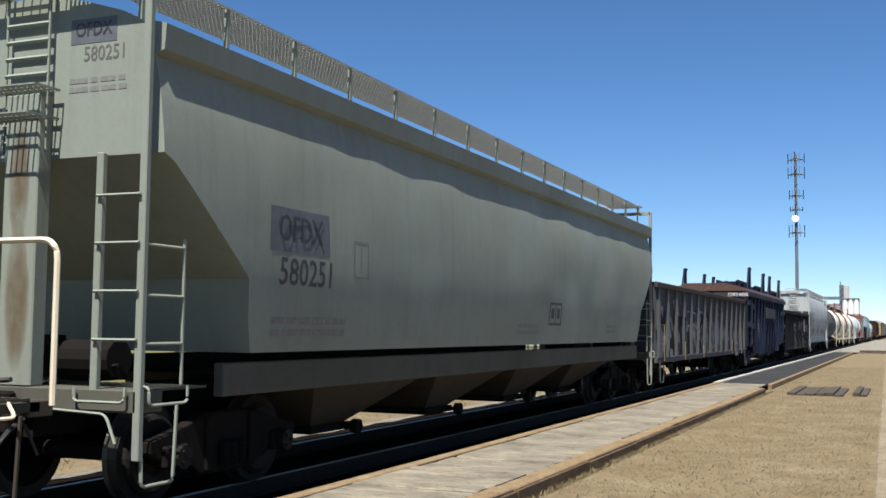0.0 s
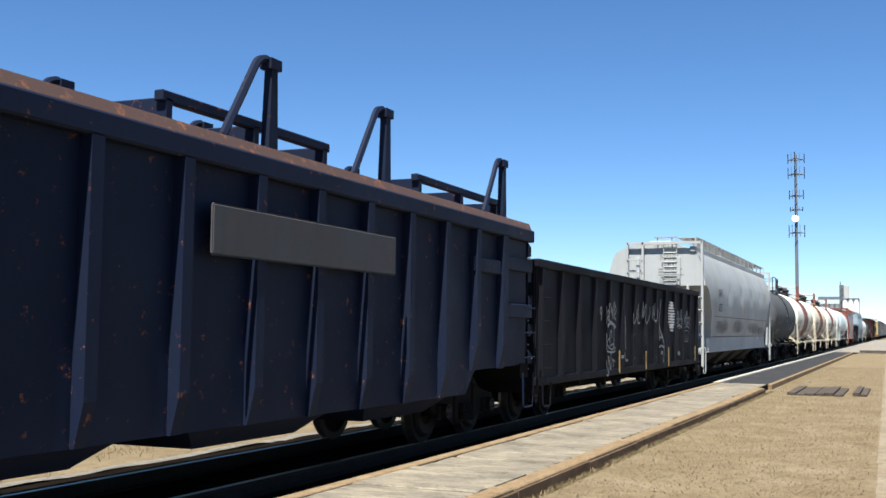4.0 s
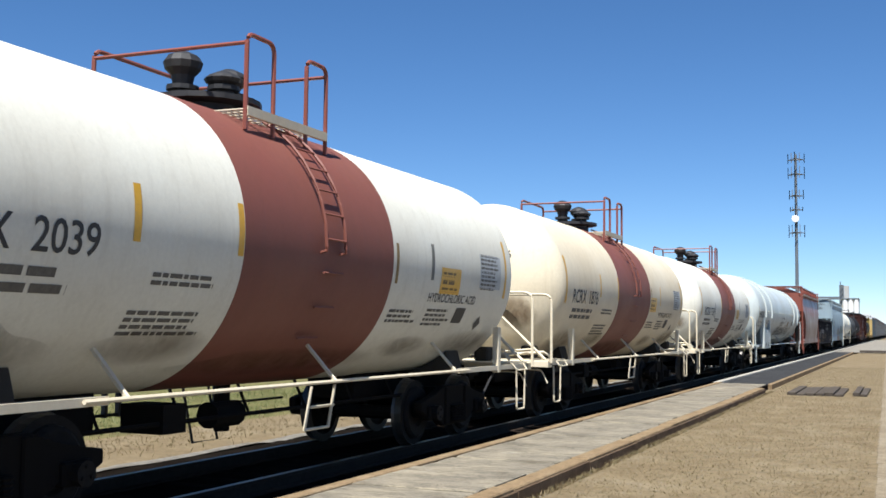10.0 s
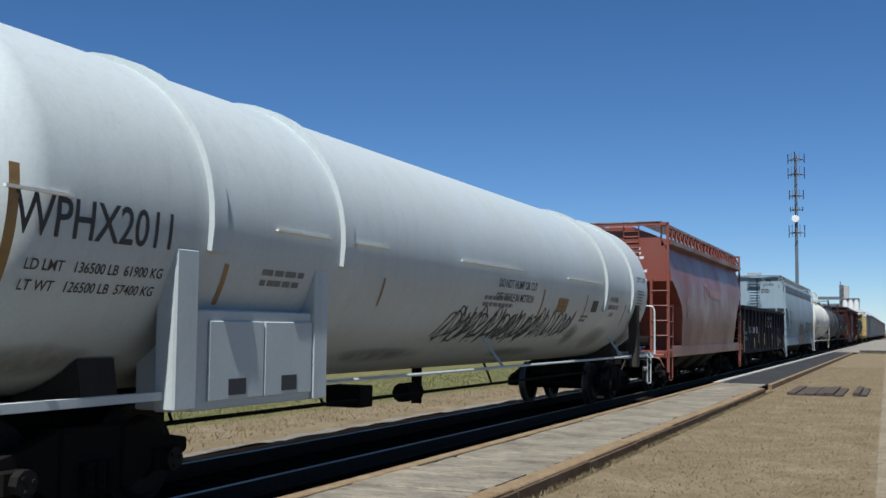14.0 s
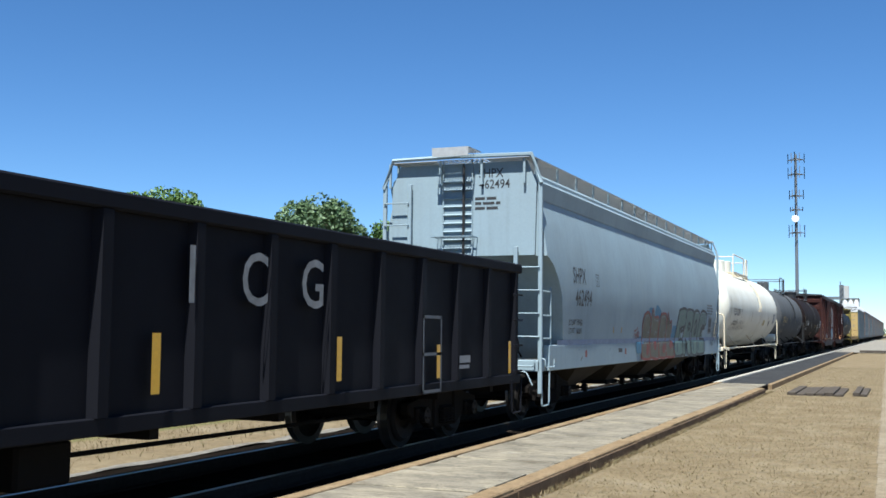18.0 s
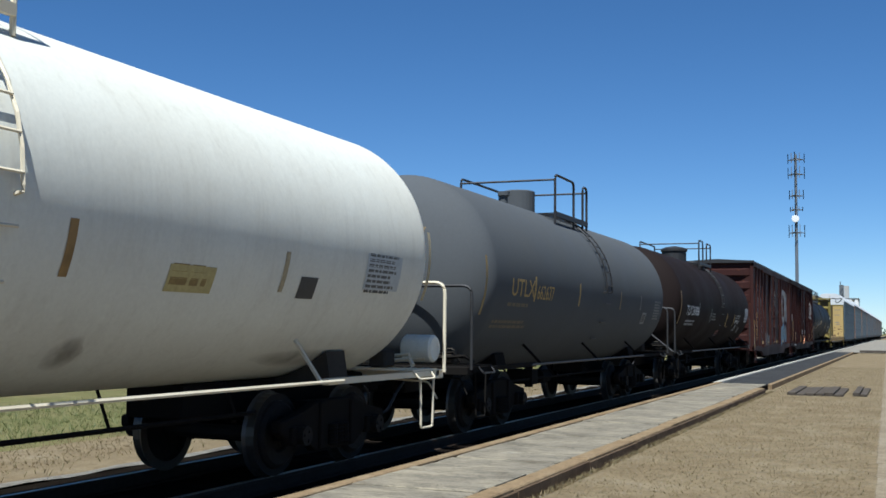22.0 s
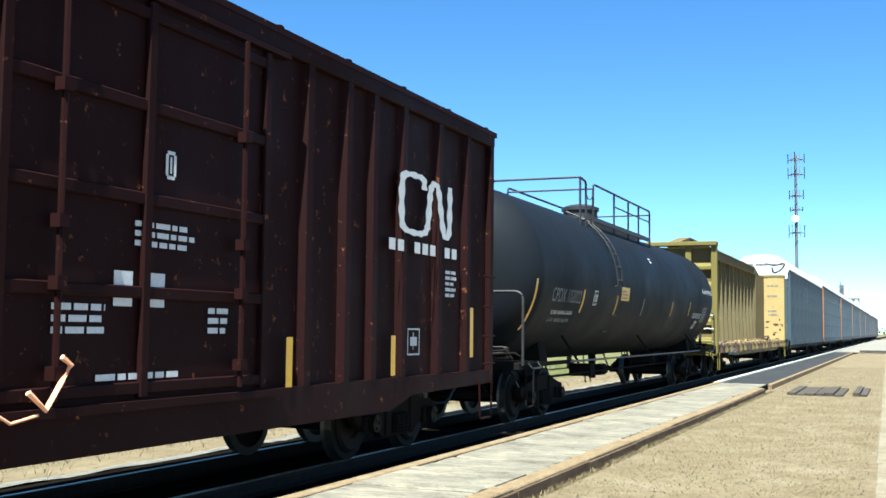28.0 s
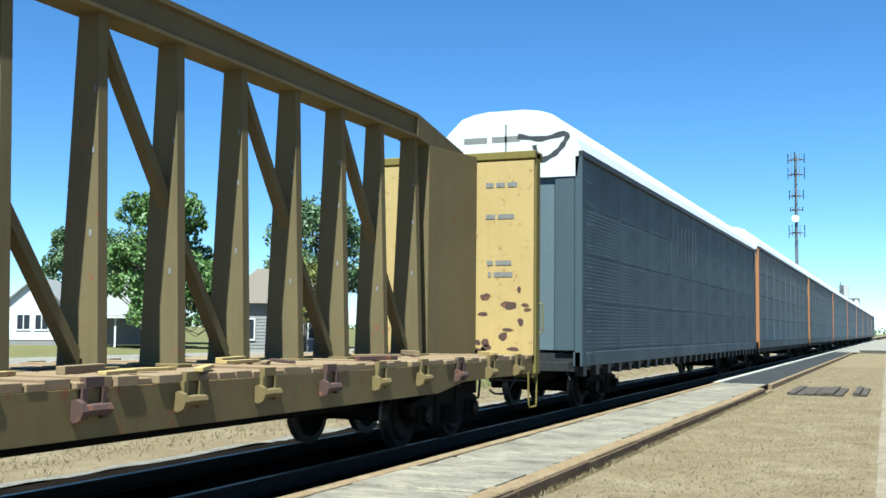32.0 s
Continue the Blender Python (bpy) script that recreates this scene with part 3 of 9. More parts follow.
def tree(x, y, seed, height, spread_r, label, leaves=15000, leaf=0.21, mat=None):
    t = thing("tree", label, "tree", at=pose(x, y, -0.2, 0, 0, seed * 37))
    trunk, me = tree_mesh(seed, height, spread_r, leaves, leaf)
    part("trunk", trunk, M_BARK, t, "grey-brown bark", True)
    part_of("crown", me, mat or M_LEAF, t)
    return t


LEAFY = "broad leafy green tree"
tree(-84.3, 96.5, 1, 13.6, 5.2, LEAFY + " behind the white house", mat=M_LEAF_B)
tree(-76, 97, 2, 13.4, 5.4, LEAFY + " between the houses", mat=M_LEAF_B)
tree(-56.3, 73.5, 3, 13.4, 4.8, LEAFY + " beside the dark-sided house")
tree(-37.3, 50.4, 4, 5.6, 2.6, "small bushy green tree beside the lane", 10000, 0.14)
tree(-48.6, 86.3, 5, 14.0, 5.2, LEAFY + " behind the brown roof", mat=M_LEAF_B)
tree(-40.5, 89, 6, 12.2, 5.2, LEAFY + " beyond the field", 12000, 0.21)
tree(-40.0, 106, 7, 12.4, 5.2, LEAFY + " beyond the field", 12000, 0.21)
tree(-40.5, 70, 9, 7.0, 2.4, "young tree with yellowing leaves beside the houses", 8000, 0.14, M_LEAF_Y)
tree(-70, 93, 8, 11.0, 4.6, LEAFY + " behind the porch", 10000, 0.21)


# ---- houses ----
def siding(name, m, x0, x1, z0, z1, step, parent, material, gable=None):
    """A clapboard wall in a local frame: boards lap downwards; gable(z) narrows it to a half width."""
    back, boards = bmesh.new(), []
    z = z0
    while z < z1 - 0.01:
        a, b2, e = x0, x1, min(z + step, z1)
        if gable:
            hw = gable(z + step)
            mid = (x0 + x1) / 2
            a, b2 = max(x0, mid - hw), min(x1, mid + hw)
        if b2 - a > 0.1:
            boards.append((a, b2, z, e))
        z += step
    left = [(a, e) for a, b2, z, e in boards]
    right = [(b2, e) for a, b2, z, e in boards]
    outline = [(boards[0][1], boards[0][2])] + right + left[::-1] + [(boards[0][0], boards[0][2])]
    ring_loft(back, [[m @ Vector((x, y, z)) for x, z in outline] for y in (0.0, 0.06)])
    wall = part(name, back, material, parent)
    for a, b2, z, e in boards:
        bm = bmesh.new()
        ring_loft(bm, [[m @ Vector(p) for p in ((x, -0.045, z), (x, -0.012, e), (x, -0.003, e), (x, -0.003, z))] for x in (a, b2)])
        part("board", bm, material, wall)
    return wall


def house_window(parent, m, x, z, w, h, frame_mat):
    win = part("window", new_box(-w / 2, w / 2, -0.07, 0.02, -h / 2, h / 2), M_WINGLASS, parent)
    win.matrix_basis = m @ pose(x, 0, z)
    for k, (a, b2, c, d) in enumerate(((-w / 2 - 0.1, w / 2 + 0.1, h / 2, h / 2 + 0.1), (-w / 2 - 0.1, w / 2 + 0.1, -h / 2 - 0.12, -h / 2), (-w / 2 - 0.1, -w / 2, -h / 2, h / 2), (w / 2, w / 2 + 0.1, -h / 2, h / 2), (-0.04, 0.04, -h / 2, h / 2))):
        part("window_frame", new_box(a, b2, -0.11, 0.0, c, d), frame_mat, win)


def roof_slab(parent, m, w, l, z_eave, z_ridge, over, mat):
    """Gable roof with its ridge along local y, half width w, length l."""
    for s in (-1, 1):
        bm = bmesh.new()
        k = (z_ridge - z_eave) / w
        pr = [(0, z_ridge), (s * (w + over), z_eave - k * over), (s * (w + over), z_eave - k * over + 0.16), (0, z_ridge + 0.16)]
        ring_loft(bm, [[m @ Vector((x, -over, z)) for x, z in pr], [m @ Vector((x, l + over, z)) for x, z in pr]])
        part("roof", bm, mat, parent)


h1 = thing("house", "white clapboard house with a grey gable roof", "house")
m = pose(-72.9, 77.0, -0.25, 0, 0, 30)
siding("wall", m, -3.1, 3.1, 0.5, 6.0, 0.2, h1, M_WHITEWALL, lambda z: 3.1 if z < 3.3 else max(0.0, 3.1 * (6.1 - z) / 2.8))
part("foundation", (lambda b: (box(b, -3.05, 3.05, 0.0, 8.9, 0, 0.5, m), b)[1])(bmesh.new()), M_GREYWALL, h1)
siding("wall", m @ pose(3.1, 0, 0, 0, 0, 90), 0.0, 9.0, 0.5, 3.3, 0.2, h1, M_WHITEWALL)
siding("wall", m @ pose(-3.1, 9.0, 0, 0, 0, -90), 0.0, 9.0, 0.5, 3.3, 0.2, h1, M_WHITEWALL)
siding("wall", m @ pose(0, 9.0, 0, 0, 0, 180), -3.1, 3.1, 0.5, 6.0, 0.2, h1, M_WHITEWALL, lambda z: 3.1 if z < 3.3 else max(0.0, 3.1 * (6.1 - z) / 2.8))
roof_slab(h1, m, 3.1, 9.0, 3.3, 6.1, 0.35, M_SHINGLE)
house_window(h1, m, -0.9, 2.1, 1.1, 1.3, M_WHITEWALL)
house_window(h1, m, 0.7, 2.1, 1.1, 1.3, M_WHITEWALL)
house_window(h1, m @ pose(3.1, 0, 0, 0, 0, 90), 3.0, 2.1, 1.2, 1.3, M_WHITEWALL)
h1b = thing("house", "low pale house with a wide grey roof and a porch", "house")
m = pose(-67.4, 76.8, -0.25, 0, 0, -50)
siding("wall", m, -3.6, 3.6, 0.2, 6.0, 0.22, h1b, M_WHITEWALL, lambda z: 3.6 if z < 3.0 else max(0.0, 3.6 * (6.1 - z) / 3.1))
siding("wall", m @ pose(3.6, 0, 0, 0, 0, 90), 0.0, 8.4, 0.2, 3.0, 0.22, h1b, M_GREYWALL)
siding("wall", m @ pose(-3.6, 8.4, 0, 0, 0, -90), 0.0, 8.4, 0.2, 3.0, 0.22, h1b, M_GREYWALL)
roof_slab(h1b, m, 3.6, 8.4, 3.0, 6.1, 0.5, M_SHINGLE)
for k in range(4):
    part("porch_post", (lambda b: (box(b, 4.85, 5.0, 0.6 + 2.3 * k, 0.75 + 2.3 * k, 0, 2.5, m), b)[1])(bmesh.new()), M_WHITEWALL, h1b)
part("porch_roof", (lambda b: (box(b, 3.5, 5.3, 0.2, 8.0, 2.5, 2.62, m), b)[1])(bmesh.new()), M_WHITEWALL, h1b)
h2 = thing("house", "dark-sided house with a brown hipped shingle roof", "house")
m = pose(-44.3, 72.5, -0.25, 0, 0, 31)
W2, L2 = 4.1, 8.0
siding("wall", m, -W2, W2, 0, 3.7, 0.25, h2, M_GREYWALL)
siding("wall", m @ pose(W2, 0, 0, 0, 0, 90), 0, L2, 0, 3.7, 0.25, h2, M_GREYWALL)
siding("wall", m @ pose(-W2, L2, 0, 0, 0, -90), 0, L2, 0, 3.7, 0.25, h2, M_GREYWALL)
bm = bmesh.new()
lo = [bm.verts.new(m @ Vector(p)) for p in ((-W2 - 0.5, -0.5, 3.7), (W2 + 0.5, -0.5, 3.7), (W2 + 0.5, L2 + 0.5, 3.7), (-W2 - 0.5, L2 + 0.5, 3.7))]
hi = [bm.verts.new(m @ Vector(p)) for p in ((-1.8, 4.0, 6.6), (2.9, 4.0, 6.6))]
for f in ((lo[0], lo[1], hi[1], hi[0]), (lo[1], lo[2], hi[1]), (lo[2], lo[3], hi[0], hi[1]), (lo[3], lo[0], hi[0]), (lo[3], lo[2], lo[1], lo[0])):
    bm.faces.new(f)
part("roof", bm, M_SHINGLE_B, h2)
house_window(h2, m, -2.6, 1.7, 1.5, 1.5, M_WHITEWALL)
house_window(h2, m, 2.9, 1.7, 1.1, 1.3, M_WHITEWALL)
part("door", (lambda b: (box(b, 0.2, 1.2, -0.09, 0, 0.1, 2.2, m), b)[1])(bmesh.new()), M_OLDWOOD, h2)
part("chimney", (lambda b: (box(b, -0.9, -0.5, 4.3, 4.7, 5.8, 7.1, m), b)[1])(bmesh.new()), M_SHINGLE_B, h2)

# ---- cell tower ----
tower = thing("cell_tower", "slender grey steel telecom mast with antenna arrays", "telecom mast", at=pose(-20.8, 250, 0))
part("mast", drum(bmesh.new(), (0, 0, -0.4), (0, 0, 41.0), 0.40, 14, 0.27), M_TOWER, tower, "tapered pole", True)


def array(z, radius, panel, count=9):
    ring = bmesh.new()
    for s in range(3):
        a0, a1 = 2 * math.pi * s / 3 + 0.5, 2 * math.pi * (s + 1) / 3 + 0.5
        p, q = (radius * math.cos(a0), radius * math.sin(a0), z), (radius * math.cos(a1), radius * math.sin(a1), z)
        tube(ring, [p, q], 0.09)
        tube(ring, [(0, 0, z), p], 0.08)
    r = part("platform_frame", ring, M_TOWER, tower)
    for k in range(count):
        s, f = k // 3, (k % 3) / 2
        a0, a1 = 2 * math.pi * s / 3 + 0.5, 2 * math.pi * (s + 1) / 3 + 0.5
        x = radius * (math.cos(a0) * (1 - f) + math.cos(a1) * f)
        y = radius * (math.sin(a0) * (1 - f) + math.sin(a1) * f)
        part("antenna", new_box(x - 0.08, x + 0.08, y - 0.07, y + 0.07, z - panel * 0.3, z + panel * 0.55), M_TOWER, r)


array(39.9, 2.0, 2.6)
array(36.6, 2.0, 3.0)
array(31.8, 1.7, 2.4)
array(28.7, 1.5, 1.2)
array(23.6, 1.9, 3.2)
dish = part("dish", lathe(bmesh.new(), [(0, 0.3), (0.2, 0.75), (0.5, 0.8), (0.55, 0.7)], (-0.2, -0.5, 26.6), (0.2, -1, 0)), M_WHITEWALL, tower, "white microwave dish")

# ---- grain elevator far down the line ----
elev = thing("grain_elevator", "grain elevator with a grey headhouse, white silos and a long gallery", "grain elevator", at=pose(-17.9, 430, 0))
for k in range(3):
    part("silo", drum(bmesh.new(), (-0.95 + 1.95 * k, 0, -0.4), (-0.95 + 1.95 * k, 0, 14.2), 1.0, 20), M_WHITEWALL, elev, "", True)
part("headhouse", new_box(-1.3, 0.35, 1.1, 4.1, -0.4, 19.2), M_PALECONC, elev)
part("roof_slab", new_box(-2.2, 4.0, -1.1, 1.1, 14.2, 14.55), M_TOWER, elev)
for x in (-3.0, -1.7):
    part("leg_post", new_box(x, x + 0.35, 1.2, 1.6, -0.4, 19.4), M_TOWER, elev)
for k in range(7):
    part("leg_brace", tube(bmesh.new(), [(-2.8, 1.4, 5 + 2 * k), (-1.5, 1.4, 7 + 2 * k)], 0.12, 5), M_TOWER, elev)
part("leg_housing", new_box(-2.7, -1.65, 1.7, 2.4, 4, 19.6), M_TOWER, elev)
part("hoist_mast", drum(bmesh.new(), (-2.6, 1.6, 19.4), (-2.6, 1.6, 20.8), 0.2, 8), M_TOWER, elev)
part("side_mast", drum(bmesh.new(), (3.95, 0, -0.4), (3.95, 0, 14.4), 0.16, 8), M_TOWER, elev)
part("gallery", new_box(-10.6, -3.0, 1.2, 2.8, 14.1, 15.2), M_TOWER, elev, "long grey conveyor gallery")
for k in range(4):
    part("bin", drum(bmesh.new(), (-9.6 + 1.95 * k, 2.0, -0.4), (-9.6 + 1.95 * k, 2.0, 12.6), 0.98, 16), M_GALV, elev, "", True)

# ---- distant tree line that closes the horizon ----
def far_woods():
    rg = np.random.RandomState(9)
    V, F = [], []
    for k in range(9000):
        if k % 2:
            y, x = rg.uniform(260, 900), 0.0
            x = -90 - 0.75 * y + rg.uniform(-60, 40)
        else:
            x, y = rg.uniform(-1200, 700), rg.uniform(900, 980)
        z = rg.uniform(0, 1) ** 0.7 * (4.5 + 2.5 * math.sin(x * 0.05) * math.cos(y * 0.031))
        a = rg.normal(size=3)
        a /= np.linalg.norm(a)
        b2 = np.cross(a, rg.normal(size=3))
        b2 /= np.linalg.norm(b2)
        s = rg.uniform(0.8, 2.0)
        p = np.array([x, y, z])
        i = len(V)
        V += [tuple(p - a * s), tuple(p + b2 * s), tuple(p + a * s), tuple(p - b2 * s)]
        F.append((i, i + 1, i + 2, i + 3))
    me = bpy.data.meshes.new("far_woods")
    me.from_pydata(V, [], F)
    tagged(part_of("far_woods", me, M_LEAF_B), "distant low woods along the horizon", "woods", "", "stuff")


far_woods()
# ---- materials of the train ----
# Bogies, frames and wheels: grime, plus under-car shade put into the colour.
M_TRUCK = paint("truck_grime_and_shade", (0.0085, 0.0078, 0.0072), (0.015, 0.012, 0.0098), 0.8, 0.9, 0.3, spec=0.06)
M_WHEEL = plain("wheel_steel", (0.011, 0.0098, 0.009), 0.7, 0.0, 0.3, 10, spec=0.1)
M_RIM = plain("wheel_tread", (0.06, 0.056, 0.052), 0.4, 0.6, 0.12, 10, 0)
# Dirty beige sill; the shade lying on it is mixed into the colour.
M_SILL_GRIME_SHADE = paint("grimy_shaded_beige_sill", (0.085, 0.084, 0.068), (0.04, 0.032, 0.024), 0.7, 0.7, 0.6, 0.05, spec=0.1)
M_BEIGE = paint("grey_beige_paint", (0.2, 0.222, 0.186), amount=0.35, streak=0.45, spec=0.2)
M_NAGREY = paint("light_grey_paint", (0.33, 0.35, 0.348), amount=0.3, rough=0.45, streak=0.4, spec=0.15)
M_SHBLUE = paint("pale_blue_grey_paint", (0.225, 0.293, 0.33), amount=0.22, streak=0.35, spec=0.25)
M_PTRED = paint("faded_red_paint", (0.19, 0.055, 0.037), (0.12, 0.068, 0.055), 0.4, 0.28, 0.4, spec=0.4)
M_RAILRUST = paint("rusty_top_rail", (0.046, 0.037, 0.033), (0.062, 0.04, 0.03), 0.6, 0.8, 0.4, 0.12, spec=0.1)
M_GONRUST = paint("rusty_gondola_steel", (0.058, 0.064, 0.071), (0.062, 0.046, 0.035), 0.7, 0.8, 0.6, 0.12, spec=0.1)
M_BLUE = paint("dark_blue_paint", (0.0043, 0.009, 0.0255), (0.008, 0.0105, 0.018), 0.5, 0.55, 0.5, 0.04, spec=0.15)
M_BLACK = paint("black_paint", (0.0048, 0.005248, 0.00836), (0.0096, 0.00984, 0.0114), 0.5, 0.6, 0.5, spec=0.1)
M_TANKGREY = paint("tank_black_paint", (0.07, 0.076, 0.082), (0.09, 0.09, 0.084), 0.5, 0.65, 0.35, spec=0.05)
M_TANKBROWN = paint("tank_brown_paint", (0.0145, 0.0105, 0.0098), (0.019, 0.0145, 0.0125), 0.5, 0.6, 0.4, spec=0.04)
M_TANKBLACK = paint("tank_glossy_black", (0.0082, 0.0102, 0.0135), (0.0125, 0.0145, 0.017), 0.3, 0.5, 0.3, spec=0.06)
M_WHITE = paint("tank_white_paint", (0.62, 0.615, 0.54), (0.26, 0.2, 0.125), 0.33, 0.4, 0.4, spec=0.15)
M_CREAM = paint("tank_cream_paint", (0.6, 0.54, 0.41), (0.31, 0.22, 0.11), 0.5, 0.45, 0.45, spec=0.15)
M_SILVER = paint("tank_pale_grey_paint", (0.43, 0.475, 0.468), (0.22, 0.19, 0.14), 0.35, 0.3, 0.35, spec=0.2)
M_BAND = paint("rust_red_band", (0.1575, 0.0473, 0.0315), (0.0882, 0.0441, 0.0315), 0.4, 0.55, 0.3)
M_BOXBROWN = paint("boxcar_brown_paint", (0.03216, 0.01003, 0.008284), (0.01888, 0.01079, 0.009044), 0.45, 0.55, 0.45, 0.08, spec=0.15)
M_BOXRED = paint("boxcar_red_brown_paint", (0.0142, 0.0037, 0.0034), (0.0088, 0.0046, 0.0044), 0.35, 0.55, 0.4, 0.05, spec=0.07)
M_BEAM = paint("grimy_beam_paint", (0.125, 0.1, 0.05), (0.062, 0.048, 0.03), 0.6, 0.7, 0.6, 0.08, spec=0.1)
M_YELLOW = paint("faded_yellow_paint", (0.155, 0.126, 0.037), (0.07, 0.057, 0.024), 0.45, 0.6, 0.5, 0.06, spec=0.1)
M_YPANEL = paint("yellow_bulkhead_paint", (0.36, 0.262, 0.097), (0.1445, 0.0697, 0.0272), 0.3, 0.6, 0.3, 0.22)
M_DECK = paint("worn_timber_deck", (0.19, 0.135, 0.072), (0.126, 0.063, 0.0315), 0.7, 0.9, 0.3, 0.3, scale=2.0)
M_GALVP = paint("galvanised_panel", (0.09104, 0.1251, 0.1428), (0.051, 0.06255, 0.06719), 0.3, 0.5, 0.4, metal=0.25)
M_RACKWHITE = paint("rack_white_roof", (0.4836, 0.4992, 0.507), (0.234, 0.234, 0.234), 0.25, 0.5, 0.3)
M_RACKGREY = paint("rack_grey_paint", (0.0486, 0.06991, 0.08432), (0.0324, 0.03708, 0.03616), 0.35, 0.5, 0.4, spec=0.2)
M_ORANGE = paint("rack_orange_post", (0.2646, 0.1134, 0.0378), (0.126, 0.0756, 0.0441), 0.4, 0.6, 0.4)
M_SILLWORN = paint("worn_sill_paint", (0.1445, 0.1089, 0.045), (0.0765, 0.0495, 0.027), 0.8, 0.7, 0.6, 0.3, spec=0.2)
# Grime of the bays; its dark tone also paints shade on saddles.
M_BAY = paint("grimy_shaded_paint", (0.05, 0.044, 0.036), (0.022, 0.018, 0.015), 0.9, 0.85, 0.8, spec=0.1)
L_OLIVE = plain("olive_spray", (0.085, 0.078, 0.05), 0.6, 0, 0.35, 4, 0)
L_BLUESPRAY = plain("bright_blue_spray", (0.03, 0.13, 0.22), 0.6, 0, 0.35, 5, 0)
L_CRIMSON = plain("crimson_spray", (0.16, 0.022, 0.016), 0.6, 0, 0.3, 5, 0)
L_TEALDARK = plain("dark_teal_spray", (0.025, 0.055, 0.06), 0.6, 0, 0.3, 5, 0)
L_FADEBLUE = plain("faded_blue_stripe", (0.14, 0.19, 0.29), 0.6, 0, 0.25, 4, 0)
L_RUSTY = plain("rusty_print", (0.2, 0.14, 0.12), 0.7, 0, 0.3, 6, 0)
L_SEAGREEN = plain("sea_green_spray", (0.085, 0.14, 0.12), 0.6, 0, 0.3, 5, 0)
L_DULL = plain("dull_grey_spray", (0.105, 0.113, 0.12), 0.7, 0, 0.35, 3, 0)
L_SMOKE = paint("smoky_dark_spray", (0.014, 0.0145, 0.0155), (0.03, 0.028, 0.026), 0.6, 0.8, 0.4, spec=0.08)
L_HAZE = paint("faint_grey_spray", (0.04, 0.042, 0.043), (0.03, 0.03, 0.028), 0.5, 0.8, 0.4, spec=0.08)
L_RUSTPATCH = plain("rust_scab", (0.05, 0.034, 0.025), 0.8, 0, 0.4, 8, 0)
L_CHALK = plain("chalky_grey_spray", (0.16, 0.168, 0.172), 0.7, 0, 0.4, 6, 0)
M_GRATE = plain("grating_steel", (0.3, 0.31, 0.315), 0.6, 0.1, 0.15)
M_RUSTCAP = paint("rusty_roof_steel", (0.05733, 0.0287, 0.02205), (0.03528, 0.02205, 0.01764), 0.7, 0.75, 0.3, 0.5)
L_WHITE = plain("white_stencil", (0.5616, 0.5616, 0.546), 0.6, 0, 0.15, 30, 0)
L_GREY = plain("faded_white_stencil", (0.189, 0.1953, 0.2016), 0.7, 0, 0.3, 20, 0)
L_BLACK = plain("black_stencil", (0.0221, 0.0233, 0.0252), 0.6, 0, 0.25, 30, 0)
L_FADED = plain("faded_black_stencil", (0.1386, 0.1386, 0.126), 0.7, 0, 0.3, 20, 0)
L_DIMGOLD = plain("worn_yellow_stencil", (0.075, 0.056, 0.026), 0.6, 0, 0.4, 20, 0)
L_YELLOW = plain("yellow_stencil", (0.3, 0.19, 0.035), 0.6, 0, 0.3, 20, 0)
L_CREAMY = plain("aged_reflector", (0.3, 0.25, 0.15), 0.6, 0, 0.3, 20, 0)
L_STENCIL = plain("worn_black_stencil", (0.085, 0.08, 0.07), 0.7, 0, 0.35, 25, 0)
L_GOLDINK = plain("brown_ink", (0.14, 0.08, 0.015), 0.6, 0, 0.3, 20, 0)
L_PALEBLUE = plain("pale_grey_decal", (0.36, 0.385, 0.39), 0.6, 0, 0.15, 8, 0)
L_ORANGEWORN = plain("worn_orange_reflector", (0.3, 0.145, 0.045), 0.6, 0, 0.4, 14, 0)
L_GOLD = plain("faded_yellow_stencil", (0.189, 0.126, 0.0347), 0.6, 0, 0.3, 20, 0)
L_PALEGOLD = plain("pale_yellow_decal", (0.36, 0.3, 0.12), 0.6, 0, 0.2, 20, 0)
L_REFL = plain("yellow_reflector", (0.5616, 0.312, 0.0156), 0.4, 0, 0.12, 20, 0)
L_PATCH = plain("grey_paint_patch", (0.0756, 0.0819, 0.0914), 0.6, 0, 0.2, 6, 0)
L_RED = plain("red_decal", (0.315, 0.0189, 0.0158), 0.5, 0, 0.1, 20, 0)
L_TEAL = plain("teal_spray", (0.063, 0.1512, 0.1449), 0.6, 0, 0.3, 5, 0)
L_OCHRE = plain("ochre_spray", (0.2268, 0.1323, 0.0378), 0.6, 0, 0.3, 5, 0)
L_SKY = plain("blue_spray", (0.0882, 0.2079, 0.3024), 0.6, 0, 0.3, 5, 0)
L_SILVER = plain("silver_spray", (0.0945, 0.0977, 0.1008), 0.55, 0.1, 0.4, 5, 0)
L_DARK = plain("dark_spray", (0.0101, 0.0101, 0.0126), 0.6, 0, 0.4, 6, 0)

WHEEL_R = 0.457
SHARED = {}
TRAIN = []                 # (car, place of its front end at the start)
WHEELS = []                # (wheelset, pose in its truck)


def shared(name, key, build, material, parent, label="", smooth=False):
    """A part whose mesh is built once and then used again."""
    if key not in SHARED:
        bm = build()
        me = bpy.data.meshes.new(name)
        bm.to_mesh(me)
        bm.free()
        for m in material if isinstance(material, tuple) else (material,):
            me.materials.append(m)
        if smooth:
            me.polygons.foreach_set("use_smooth", [True] * len(me.polygons))
        SHARED[key] = me
    ob = new(name, SHARED[key])
    ob.parent = parent
    if label:
        tagged(ob, label)
    return ob


